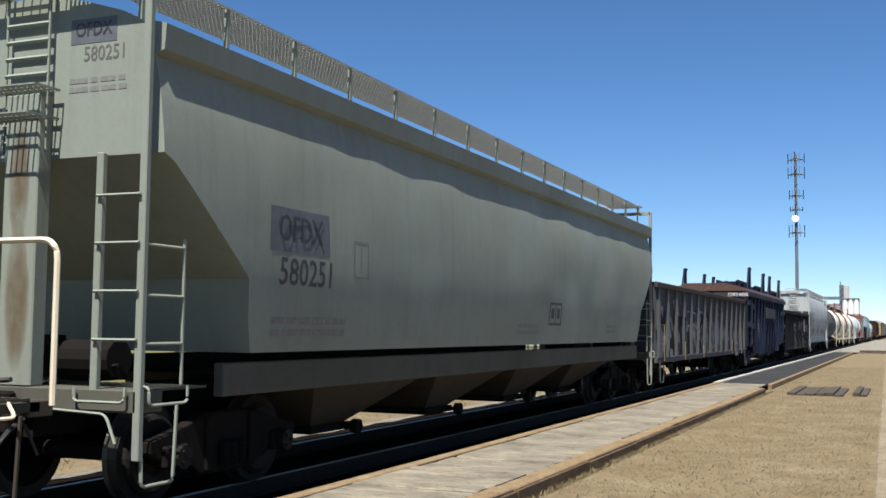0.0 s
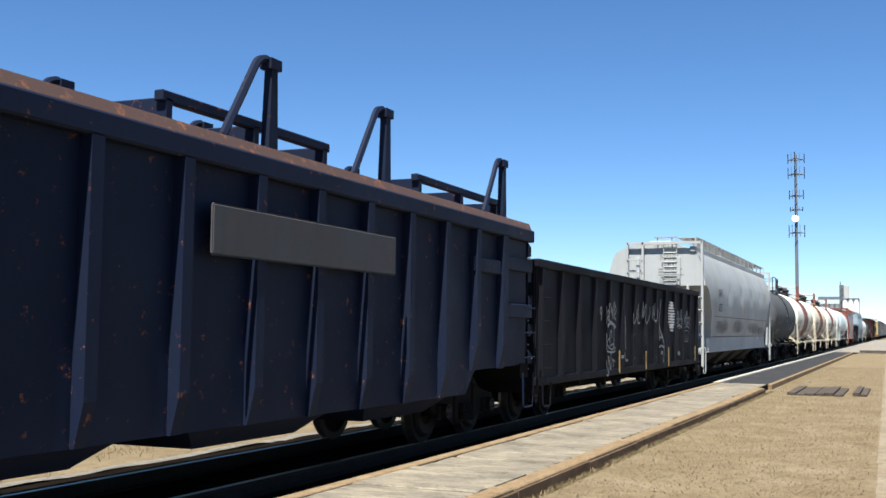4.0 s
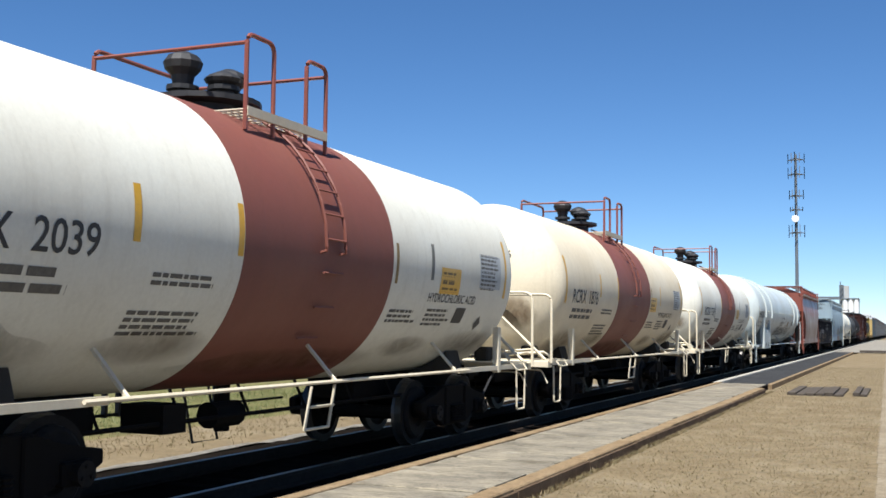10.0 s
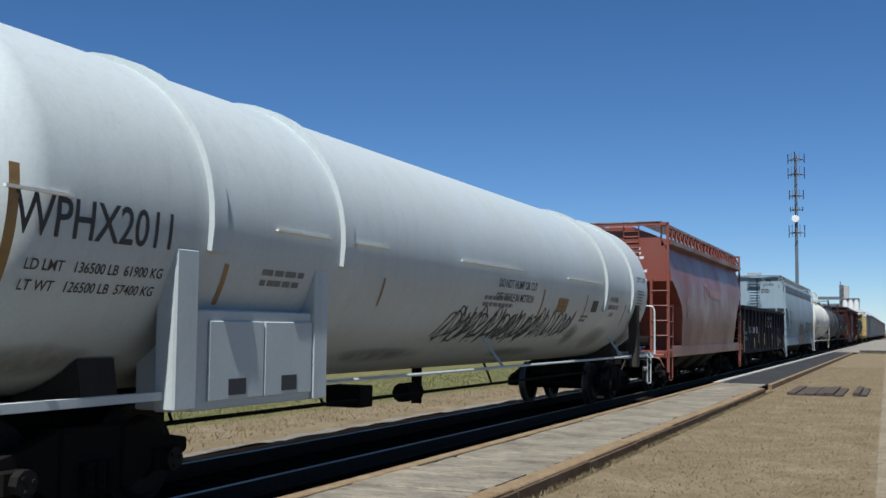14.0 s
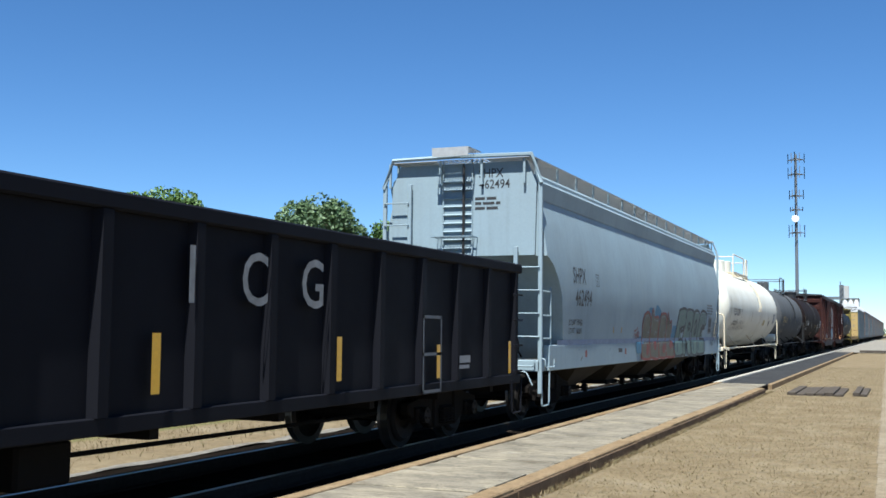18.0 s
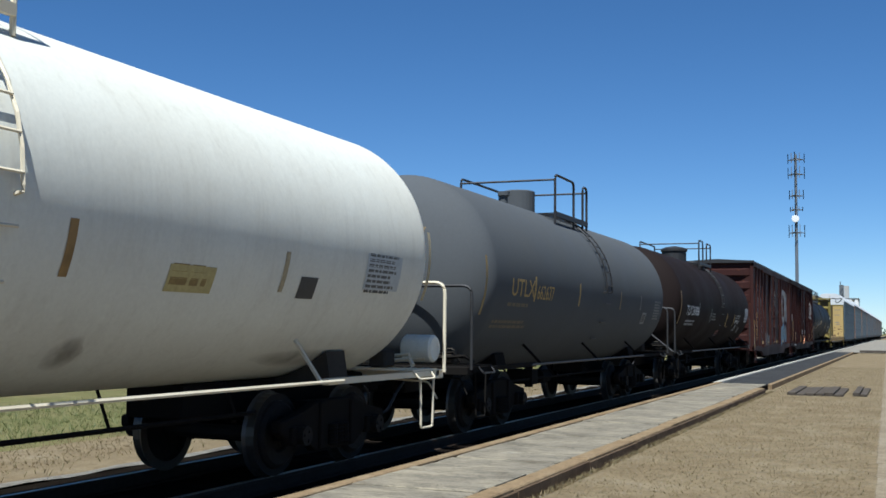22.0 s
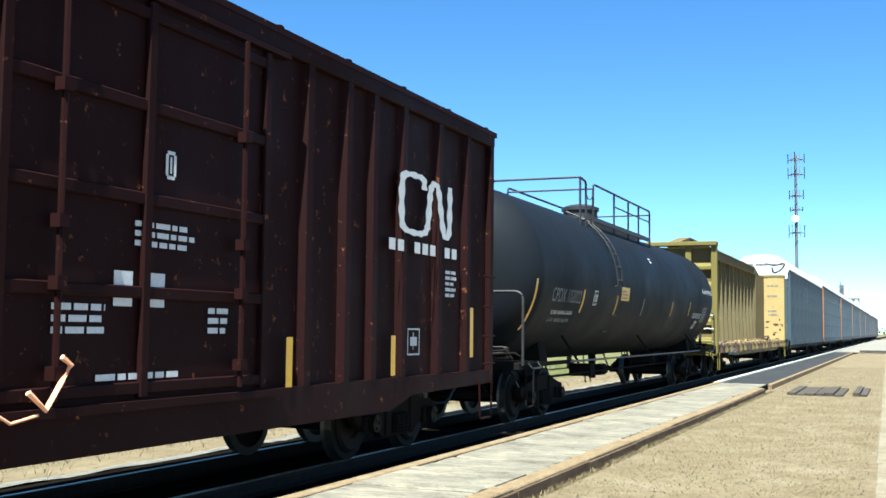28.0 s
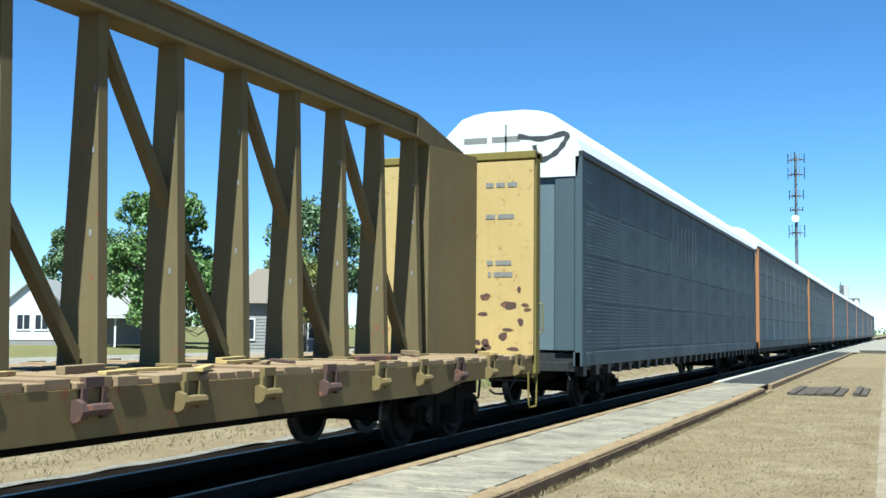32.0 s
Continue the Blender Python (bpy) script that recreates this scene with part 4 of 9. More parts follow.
def wheelset_mesh():
    bm = bmesh.new()
    drum(bm, (-1.12, 0, 0), (1.12, 0, 0), 0.085, 10)
    for s in (-1, 1):
        lathe(bm, [(0, 0.1), (0.01, 0.17), (0.05, 0.2), (0.06, 0.33), (0.03, 0.37), (0.0, 0.38), (0.0, WHEEL_R), (-0.10, WHEEL_R + 0.006), (-0.135, WHEEL_R + 0.03), (-0.14, 0.38), (-0.09, 0.36), (-0.07, 0.2), (-0.10, 0.1)], (s * 0.80, 0, 0), (s, 0, 0), 28)
        drum(bm, (s * 1.12, 0, 0), (s * 1.2, 0, 0), 0.11, 10)
        for k in range(3):
            a = 2.09 * k
            drum(bm, (s * 1.2, 0.06 * math.cos(a), 0.06 * math.sin(a)), (s * 1.215, 0.06 * math.cos(a), 0.06 * math.sin(a)), 0.02, 6)
    bm.faces.ensure_lookup_table()
    for f in bm.faces:
        c = f.calc_center_median()
        r = math.hypot(c.y, c.z)
        f.material_index = 1 if WHEEL_R - 0.03 < r and 0.6 < abs(c.x) < 0.84 else 0
    return bm


def sideframe_mesh():
    bm = bmesh.new()
    top = [(-1.22, 0.50), (-1.22, 0.62), (-0.75, 0.70), (-0.4, 0.82), (0.4, 0.82), (0.75, 0.70), (1.22, 0.62), (1.22, 0.50), (1.02, 0.40), (0.70, 0.42), (0.45, 0.24), (-0.45, 0.24), (-0.70, 0.42), (-1.02, 0.40)]
    profile_x(bm, top, 0.94, 1.07)
    for s in (-1, 1):
        box(bm, 0.95, 1.12, s * 0.875 - 0.17, s * 0.875 + 0.17, 0.36, 0.56)
        box(bm, 1.06, 1.10, s * 0.36 - 0.06, s * 0.36 + 0.06, 0.26, 0.80)
    bevel_all(bm, 0.018)
    return bm


def spring_mesh():
    bm = bmesh.new()
    for k in (-0.13, 0.0, 0.13):
        lathe(bm, [(0.02 * i, 0.075 if i % 2 else 0.058) for i in range(13)], (1.09, k, 0.29), (0, 0, 1), 8)
    return bm


def truck(car, yc):
    t = shared("truck", "bolster", lambda: bevel_all(new_box(-1.02, 1.02, -0.2, 0.2, 0.52, 0.78), 0.03), M_TRUCK, car, "grimy cast steel bogie, blackened for the shade under the car")
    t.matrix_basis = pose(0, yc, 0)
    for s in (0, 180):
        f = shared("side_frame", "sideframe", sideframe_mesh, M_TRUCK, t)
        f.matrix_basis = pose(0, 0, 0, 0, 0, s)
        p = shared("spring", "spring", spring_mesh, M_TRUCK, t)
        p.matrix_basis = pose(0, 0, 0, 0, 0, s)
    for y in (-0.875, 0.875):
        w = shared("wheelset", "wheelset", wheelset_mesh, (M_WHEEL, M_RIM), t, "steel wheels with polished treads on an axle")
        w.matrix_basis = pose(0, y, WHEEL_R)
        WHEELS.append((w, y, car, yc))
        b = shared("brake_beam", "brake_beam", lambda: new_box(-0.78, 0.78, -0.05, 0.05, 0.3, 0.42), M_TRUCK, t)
        b.matrix_basis = pose(0, y * 0.42, 0)


def coupler(car, y, s, material):
    """Drawbar, knuckle, air hose and cut lever at an end; s = -1 faces the front."""
    bm = bmesh.new()
    box(bm, -0.09, 0.09, min(y, y + s * 0.45), max(y, y + s * 0.45), 0.80, 0.97)
    box(bm, -0.19, 0.12, min(y + s * 0.40, y + s * 0.66), max(y + s * 0.40, y + s * 0.66), 0.74, 1.03)
    box(bm, -0.25, 0.25, min(y, y + s * 0.1), max(y, y + s * 0.1), 0.72, 1.08)
    bevel_all(bm, 0.02)
    part("coupler", bm, M_TRUCK, car, "rusty knuckle coupler")
    bm = bmesh.new()
    tube(bm, rounded([(0.35, y + s * 0.02, 0.85), (0.35, y + s * 0.2, 0.75), (0.25, y + s * 0.38, 0.42), (0.05, y + s * 0.62, 0.42), (0.0, y + s * 0.7, 0.5)], 0.08), 0.022, 6)
    part("air_hose", bm, M_STEELDARK, car)
    bm = bmesh.new()
    tube(bm, rounded([(0.1, y + s * 0.12, 1.0), (0.55, y + s * 0.12, 0.96), (1.3, y + s * 0.12, 0.93), (1.42, y + s * 0.14, 0.7)], 0.06), 0.013, 5)
    part("cut_lever", bm, material, car)


def rungs(car, x0, x1, y0, y1, zs, material, name="rung", r=0.014):
    """Ladder rungs, one part each, from (x0, y0) to (x1, y1), set off by short legs."""
    for z in zs:
        bm = bmesh.new()
        tube(bm, [(x0, y0, z), (x1, y1, z)], r, 5)
        part(name, bm, material, car)


def stirrup(car, x, y0, y1, z0, z1, material):
    bm = bmesh.new()
    tube(bm, rounded([(x, y0, z1), (x, y0 + 0.03, z0), (x, y1 - 0.03, z0), (x, y1, z1)], 0.04, 2), 0.016, 5)
    part("stirrup_step", bm, material, car)


def grab(car, pts, material, r=0.014, name="grab_iron"):
    bm = bmesh.new()
    tube(bm, rounded(pts, 0.05, 3), r, 5)
    return part(name, bm, material, car)


def rolling(name, label, category, s, group=""):
    """A car: an empty at its front end on the track; s is how far that end is from the camera at the start."""
    s = 14 + ALONG * (s - 14)
    car = thing(name, label, category, group, at=pose(TRACK_X, s, 0) @ Matrix.Diagonal((1, ALONG, 1, 1)))
    TRAIN.append((car, s))
    return car


def grating(x0, x1, y0, y1, z, cell=0.09, bar=0.014, along=True):
    """Open steel grating."""
    bm = bmesh.new()
    n = max(2, int((x1 - x0) / cell))
    for i in range(n + 1):
        x = x0 + (x1 - x0) * i / n
        box(bm, x - bar / 2, x + bar / 2, y0, y1, z - 0.02, z)
    k = max(2, int((y1 - y0) / (cell * 1.6)))
    for j in range(k + 1):
        y = y0 + (y1 - y0) * j / k
        box(bm, x0, x1, y - bar / 2, y + bar / 2, z - 0.016, z - 0.004)
    return bm


# ---- covered hoppers ----
def hopper_body(L, xs, zb, roof, z_eave, dent=0.0, seed=0, fine=1, dings=()):
    """Loft of cross sections. xs(z): half width; zb(y): underside at a distance from the nearer end; roof: (x, z) points from the eave to the middle."""
    bm = bmesh.new()
    ys = [0.16, 0.3, 0.5, 0.75, 1.0, 1.25, 1.45, 1.5, 1.6, 1.9, 2.0, 2.4]
    mid = [2.4 + (L - 4.8) * k / (26 * fine) for k in range(1, 26 * fine)]
    ys = ys + mid + [L - y for y in reversed(ys)]
    rings = []
    for y in ys:
        e = min(y, L - y)
        lo = zb(e)
        zz = [lo + (z_eave - lo) * k / (12 * fine) for k in range(12 * fine + 1)]
        side = []
        for z in zz:
            x = xs(z)
            if dent and 2.0 < e:
                x += dent * noise.noise(Vector((y * 0.9, z * 0.8, seed))) * max(0, min(1, (z_eave - z) / 0.4))
            for dy, dz in dings:
                x -= 0.032 * math.exp(-((y - dy) / 0.34) ** 2 - ((z - dz) / 0.26) ** 2)
            side.append((x, z))
        half = side + roof
        rings.append([(x, y, z) for x, z in half] + [(-x, y, z) for x, z in reversed(half[:-1])])
    ring_loft(bm, rings)
    return bm


def lerp_table(tab):
    def f(v):
        if v <= tab[0][0]:
            return tab[0][1]
        for (a, p), (b2, q) in zip(tab, tab[1:]):
            if v <= b2:
                return p + (q - p) * (v - a) / (b2 - a)
        return tab[-1][1]
    return f


SURFACES = {}              # half-width table -> search tree of the finished body


def side_placer(xs, y0, z0, out=0.004):
    """Placer on the near side of a hopper body, on its dents as they are."""
    def f(u, v):
        hit = SURFACES[xs].ray_cast(Vector((4, y0 + u, z0 + v)), Vector((-1, 0, 0)))[0]
        return ((hit.x if hit else xs(z0 + v)) + min(out, 0.012), y0 + u, z0 + v)
    return f


def hopper(name, label, s, L, mat, xs, zb, roof, z_eave, bays, sill=(0.95, 1.25), post_top=4.3, dent=0.012, seed=0, end_wall=None, flange=None, walk_z=4.72, walk_x=(0.55, 1.25), side_post=0.55, grate_mat=None, inner=None, skirt=False, post_x=1.5, far_x=None, end_z=None, sill_in=0.0, one_walk=False, fine=1, dings=(), ladder_x=(0.28, 0.7), side_ladder=True, sill_mat=None, beam=True):
    car = rolling(name, label, "hopper car", s, "covered hopper cars")
    bm = hopper_body(L, xs, zb, roof, z_eave, dent, seed, fine, dings)
    SURFACES[xs] = BVHTree.FromBMesh(bm)
    part("body", bm, mat, car, "", True)
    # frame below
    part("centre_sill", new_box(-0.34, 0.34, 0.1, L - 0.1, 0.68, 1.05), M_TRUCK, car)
    xw = xs(1.3)
    for sx in (-1, 1):
        a, b2 = sorted((sx * (xw - 0.10 - sill_in), sx * (xw + 0.012 - sill_in)))
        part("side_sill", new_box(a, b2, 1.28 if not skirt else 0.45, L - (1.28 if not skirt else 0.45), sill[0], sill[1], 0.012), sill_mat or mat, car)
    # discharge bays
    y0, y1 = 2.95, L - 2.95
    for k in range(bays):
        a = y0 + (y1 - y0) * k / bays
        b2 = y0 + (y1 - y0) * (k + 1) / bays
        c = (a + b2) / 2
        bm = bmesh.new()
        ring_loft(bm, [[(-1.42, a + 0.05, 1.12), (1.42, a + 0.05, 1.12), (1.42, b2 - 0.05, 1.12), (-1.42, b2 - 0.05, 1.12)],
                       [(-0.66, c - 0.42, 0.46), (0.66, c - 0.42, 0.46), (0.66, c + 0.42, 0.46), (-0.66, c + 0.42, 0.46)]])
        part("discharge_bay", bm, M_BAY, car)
        bm = new_box(-0.72, 0.72, c - 0.5, c + 0.5, 0.37, 0.46, 0.01)
        tube(bm, [(-0.95, c + 0.3, 0.42), (0.95, c + 0.3, 0.42)], 0.03)
        drum(bm, (0.85, c + 0.3, 0.42), (0.95, c + 0.3, 0.42), 0.09, 8)
        part("outlet_gate", bm, M_TRUCK, car)
    for front in (True, False):
        f = (lambda y: y) if front else (lambda y: L - y)
        lo = lambda a, b2: (min(f(a), f(b2)), max(f(a), f(b2)))
        part("end_sill", new_box(-post_x, post_x, *lo(0.0, 0.34), 0.93, 1.12, 0.01), sill_mat or mat, car)
        part("end_platform", grating(-1.45, 1.45, *lo(0.34, 1.0), 1.12), sill_mat or grate_mat or mat, car)
        fx = far_x or post_x
        for x in (-fx, -fx + 0.5, 1.05, post_x):
            outer = x in (-fx, post_x)
            top = post_top if outer or x < 0 else (3.1 if end_wall is None else end_wall)
            part("corner_post" if outer else "end_post", new_box(x - 0.036, x + 0.036, *lo(0.0, 0.06 if side_ladder else 0.14), 0.55 if outer and x > 0 else 1.1, top, 0.008), mat, car)
        for sx in (-1, 1):
            rungs(car, 1.05 if sx > 0 else -fx + 0.5, post_x if sx > 0 else -fx, f(-0.02), f(-0.02), (1.53, 1.93, 2.33, 2.73) if sx > 0 else (1.53, 1.93, 2.33, 2.73, 3.13, 3.53, 3.93), mat)
            if side_ladder:
                rungs(car, sx * (post_x + 0.02), sx * (post_x + 0.02), f(0.03), f(side_post), (1.5, 1.9, 2.32), mat)
                bm = bmesh.new()
                tube(bm, [(sx * (post_x + 0.02), f(side_post), 1.15), (sx * (post_x + 0.02), f(side_post), 2.4)], 0.016, 5)
                part("ladder_rail", bm, mat, car)
            stirrup(car, sx * (post_x + 0.02), min(f(0.04), f(0.5)), max(f(0.04), f(0.5)), 0.34, 0.98, mat)
            grab(car, [(sx * (post_x + 0.0), f(0.05), 1.15), (sx * (post_x + 0.09), f(0.05), 1.15), (sx * (post_x + 0.09), f(0.05), 1.0), (sx * (post_x + 0.09), f(side_post), 1.0), (sx * (post_x + 0.09), f(side_post), 1.14)], mat)
            grab(car, [(sx * 0.9, f(-0.04), 1.14), (sx * 0.9, f(-0.05), 1.02), (sx * 1.42, f(-0.05), 1.02), (sx * 1.42, f(-0.04), 1.14)], mat)
        bm = bmesh.new()
        box(bm, -0.85, -0.35, *lo(0.4, 1.2), 1.15, 1.55)
        drum(bm, (0.2, f(0.5), 1.35), (0.9, f(0.5), 1.35), 0.17, 12)
        tube(bm, [(0.3, f(0.42), 1.2), (0.95, f(0.42), 1.3), (1.0, f(0.5), 1.16)], 0.02, 5)
        part("brake_gear", bm, M_TRUCK, car)
        # walkway brackets and gratings over the end
        part("end_walkway", grating(-1.3 if end_z is None else 0.0, 1.3 if end_z is None else 0.66, *lo(-0.02, 0.5), end_z or walk_z, 0.1), grate_mat or M_GRATE, car)
        bm = bmesh.new()
        if beam:
            box(bm, -fx, post_x, *lo(0.0, 0.06), post_top - 0.08, post_top)
        for x in ((0.1, 0.56) if one_walk else (-fx + 0.1, -0.4, 0.4, 1.2)):
            box(bm, x - 0.02, x + 0.02, *lo(0.01, 0.05), post_top - 0.05, (end_z or walk_z) - 0.02)
        part("top_beam", bm, mat, car)
        if inner is None:
            zz0 = zb(0.16)
            bm = bmesh.new()
            for k in range(9):
                tube(bm, [(ladder_x[0], f(0.08), zz0 + 0.15 + 0.15 * k), (ladder_x[1], f(0.08), zz0 + 0.15 + 0.15 * k)], 0.022, 4)
            for x in ladder_x:
                tube(bm, [(x, f(0.08), zz0 + 0.05), (x, f(0.08), walk_z)], 0.014, 5)
            part("end_ladder", bm, mat, car)
            part("brake_step", grating(ladder_x[0] - 0.1, ladder_x[1] + 0.1, *lo(-0.25, 0.12), zz0 + 0.35, 0.06), mat, car)
        coupler(car, f(0.0), -1 if front else 1, mat)
        truck(car, f(1.95))
    # roof walkways with their brackets, and the hatch trough
    for sx in (1,) if one_walk else (-1, 1):
        a, b2 = sorted((sx * walk_x[0], sx * walk_x[1]))
        part("roof_walkway", grating(a, b2, 0.5 if one_walk else 0.0, L - (0.5 if one_walk else 0.0), walk_z, 0.045, 0.022), grate_mat or M_GRATE, car)
        n = int(L / 1.25)
        for k in range(n + 1):
            y = 0.25 + (L - 0.5) * k / n
            bm = bmesh.new()
            zr = lerp_table(sorted([(abs(x), z) for x, z in roof]))(walk_x[1] - 0.05)
            box(bm, sx * (walk_x[1] - 0.02) - 0.02, sx * (walk_x[1] - 0.02) + 0.02, y - 0.02, y + 0.02, zr - 0.06, walk_z)
            part("walkway_bracket", bm, mat, car)
    bm = bmesh.new()
    zt = roof[-1][1]
    for k in range(6):
        a, b2 = 0.9 + (L - 1.8) * k / 6, 0.9 + (L - 1.8) * (k + 1) / 6 - 0.08
        box(bm, -0.36, 0.36, a, b2, zt - 0.08, zt + 0.1)
    bevel_all(bm, 0.03)
    part("roof_hatch", bm, mat, car)
    if flange:
        for sx in (-1, 1):
            bm = bmesh.new()
            profile_y(bm, [(sx * x, z) for x, z in flange], 0.16, L - 0.16)
            part("eave_beam", bm, mat, car)
    return car


XS_O = lerp_table([(1.0, 1.49), (1.3, 1.50), (1.7, 1.55), (2.2, 1.595), (2.8, 1.60), (3.2, 1.58), (3.55, 1.54), (3.8, 1.49), (4.0, 1.44)])
ofdx = hopper("covered_hopper", "grey-beige covered hopper car with a dark patched reporting mark", 7.4, 19.2, M_BEIGE, XS_O,
              lerp_table([(0.0, 3.1), (0.22, 3.1), (1.45, 2.1), (1.5, 1.7), (1.6, 1.4)]), [(1.40, 4.2), (1.1, 4.36), (0.7, 4.48), (0.36, 4.55), (0.0, 4.57)], 4.0, 4,
              sill=(1.0, 1.31), sill_in=0.07, flange=[(1.40, 3.92), (1.555, 3.98), (1.57, 4.20), (1.38, 4.25)], post_top=4.62, seed=1, dent=0.03, walk_z=4.75, ladder_x=(-0.1, 0.38), sill_mat=M_SILL_GRIME_SHADE)
P = side_placer(XS_O, 2.35, 2.62)
patches([[(-0.57, -0.22), (0.57, -0.22), (0.57, 0.22), (-0.57, 0.22)]], P, L_PATCH, ofdx, "paint_patch")
lettering("OFDX", 0.26, side_placer(XS_O, 2.35, 2.62, 0.018), L_BLACK, ofdx)
lettering("580251", 0.27, side_placer(XS_O, 2.5, 2.19), L_BLACK, ofdx, 0.95)
bars(small_print(-0.7, 0, 1.9, 2, 0.07, 3), side_placer(XS_O, 2.6, 1.68), L_FADED, ofdx)
bars([(-0.17, 0.17, -0.21, -0.19), (-0.17, 0.17, 0.19, 0.21), (-0.17, -0.15, -0.2, 0.2), (0.15, 0.17, -0.2, 0.2), (-0.02, 0.0, -0.14, 0.14)], side_placer(XS_O, 3.66, 2.41), L_FADED, ofdx, "stencil_frame")
bars([(-0.35, 0.35, -0.2, -0.16), (-0.35, 0.35, 0.16, 0.2), (-0.35, -0.3, -0.2, 0.2), (0.3, 0.35, -0.2, 0.2), (-0.02, 0.02, -0.16, 0.16), (-0.24, -0.08, -0.08, 0.1), (0.08, 0.24, -0.08, 0.1)], side_placer(XS_O, 11.1, 1.93), L_BLACK, ofdx, "consolidated_stencil")
bars(small_print(-0.6, 0, 1.2, 2, 0.06, 5), side_placer(XS_O, 9.7, 1.68), L_FADED, ofdx)
bars(small_print(-0.4, 0, 0.9, 2, 0.06, 6), side_placer(XS_O, 15.1, 1.7), L_FADED, ofdx)
bars([(-0.2, 0.3, -0.12, 0.1)], on_end(0.16, 0.75, 4.22), L_PATCH, ofdx, "paint_patch")
lettering("OFDX", 0.12, on_end(0.16, 0.8, 4.22, 0.007), L_BLACK, ofdx)
lettering("580251", 0.13, on_end(0.16, 0.93, 4.0), L_STENCIL, ofdx)
bars(small_print(-0.4, 0, 0.8, 2, 0.045, 8), on_end(0.16, 0.95, 3.75), L_FADED, ofdx)

XS_N = lerp_table([(1.0, 1.4), (1.48, 1.41), (1.5, 1.44), (2.15, 1.535), (2.6, 1.575), (2.9, 1.585), (3.15, 1.572), (3.4, 1.54), (3.6, 1.498), (3.8, 1.442), (4.0, 1.375), (4.17, 1.3)])
nahx = hopper("covered_hopper", "light grey round-sided covered hopper car with roof walkways", 76.0, 18.5, M_NAGREY, XS_N,
              lerp_table([(0.0, 3.1), (0.6, 3.1), (0.93, 2.9), (1.26, 2.55), (1.8, 2.05), (1.9, 1.6), (1.95, 1.02)]), [(1.1, 4.28), (0.85, 4.36), (0.5, 4.45), (0.36, 4.48), (0.0, 4.5)], 4.17, 4,
              sill=(0.96, 1.45), post_top=4.5, dent=0.012, seed=7, side_ladder=False, walk_z=4.66, walk_x=(0.66, 1.29), grate_mat=M_GRATE, far_x=0.88, end_z=4.66, one_walk=True, fine=3,
              dings=((5.4, 3.0), (8.4, 3.0), (11.4, 3.04), (14.3, 3.07), (16.2, 3.1)))
part("eave_angle", new_box(1.1, 1.29, 0.1, 18.4, 4.18, 4.35, 0.015), M_NAGREY, nahx)
bars([(0, 14.6, -0.014, 0.014)], side_placer(XS_N, 2.0, 2.16, 0.01), L_PATCH, nahx, "seam")
bars([(0, 14.0, -0.014, 0.014)], side_placer(XS_N, 2.0, 1.48), L_BLACK, nahx, "seam")
lettering("NAHX", 0.27, side_placer(XS_N, 3.2, 2.95, 0.02), L_BLACK, nahx)
lettering("60833", 0.28, side_placer(XS_N, 3.28, 2.46), L_BLACK, nahx)
bars([(-0.125, 0.125, -0.125, -0.112), (-0.125, 0.125, 0.112, 0.125), (-0.125, -0.113, -0.112, 0.112), (0.113, 0.125, -0.112, 0.112), (-0.07, 0.07, 0.045, 0.07)], side_placer(XS_N, 4.77, 2.7), L_PATCH, nahx, "stencil_frame")
lettering("C", 0.1, side_placer(XS_N, 4.77, 2.65), L_BLACK, nahx)
bars(small_print(-0.55, 0, 1.3, 1, 0.05, 41), side_placer(XS_N, 4.6, 1.35), L_RUSTY, nahx)
for y0, y1, q in ((4.36, 4.62, 1), (6.82, 7.14, 2)):
    strokes([[(y0, 1.56), ((y0 + y1) / 2, 1.74), (y1, 1.93)]], 0.05, side_placer(XS_N, 0, 0, 0.004), L_ORANGEWORN, nahx, "graffiti_line", "worn orange spray stroke")
strokes([[(6.9, 1.92), (7.12, 1.6), (6.95, 1.72)]], 0.03, side_placer(XS_N, 0, 0, 0.005), L_ORANGEWORN, nahx, "graffiti_line", "worn orange spray stroke")
strokes([[(4.8, 1.7), (4.9, 1.75), (5.1, 1.77), (5.15, 1.72)]], 0.02, side_placer(XS_N, 0, 0, 0.004), L_PATCH, nahx, "graffiti_line", "thin dark pen stroke")
strokes(scrawl(12.3, 16.2, 1.56, 1.84, 7, 19, 0.3), 0.03, side_placer(XS_N, 0, 0, 0.004), L_PATCH, nahx, "graffiti_tag", "thin dark scrawl")
for q, (u, w) in enumerate(((4.2, 3.6), (8.0, 4.2), (12.6, 4.8))):
    patches([blob(u, 1.82, w, 0.62, 420 + q)], side_placer(XS_N, 0, 0, 0.0025), M_STAIN, nahx, "grime_stain", "brown road grime along the lower side")
bars(small_print(-0.5, 0, 1.0, 3, 0.05, 10), side_placer(XS_N, 3.3, 1.95), L_FADED, nahx)
bars(small_print(-0.5, 0, 1.0, 2, 0.05, 11), side_placer(XS_N, 8.2, 1.75), L_FADED, nahx)
for y, z in ((2.36, 2.42), (9.3, 2.4), (14.2, 1.75), (16.7, 1.72), (17.01, 2.41)):
    bars([(-0.045, 0.045, -0.22, 0.22)], side_placer(XS_N, y, z), L_ORANGEWORN, nahx, "reflector")
bars([(-0.3, 0.3, -0.15, 0.15)], side_placer(XS_N, 14.52, 1.71), L_CHALK, nahx, "stencil_ground")
bars([(-0.26, -0.02, -0.1, 0.12), (0.02, 0.26, -0.1, 0.12)], side_placer(XS_N, 14.52, 1.71, 0.009), L_PATCH, nahx, "consolidated_stencil")
bars(small_print(-0.4, 0, 0.9, 3, 0.05, 13), side_placer(XS_N, 15.4, 1.8), L_FADED, nahx)
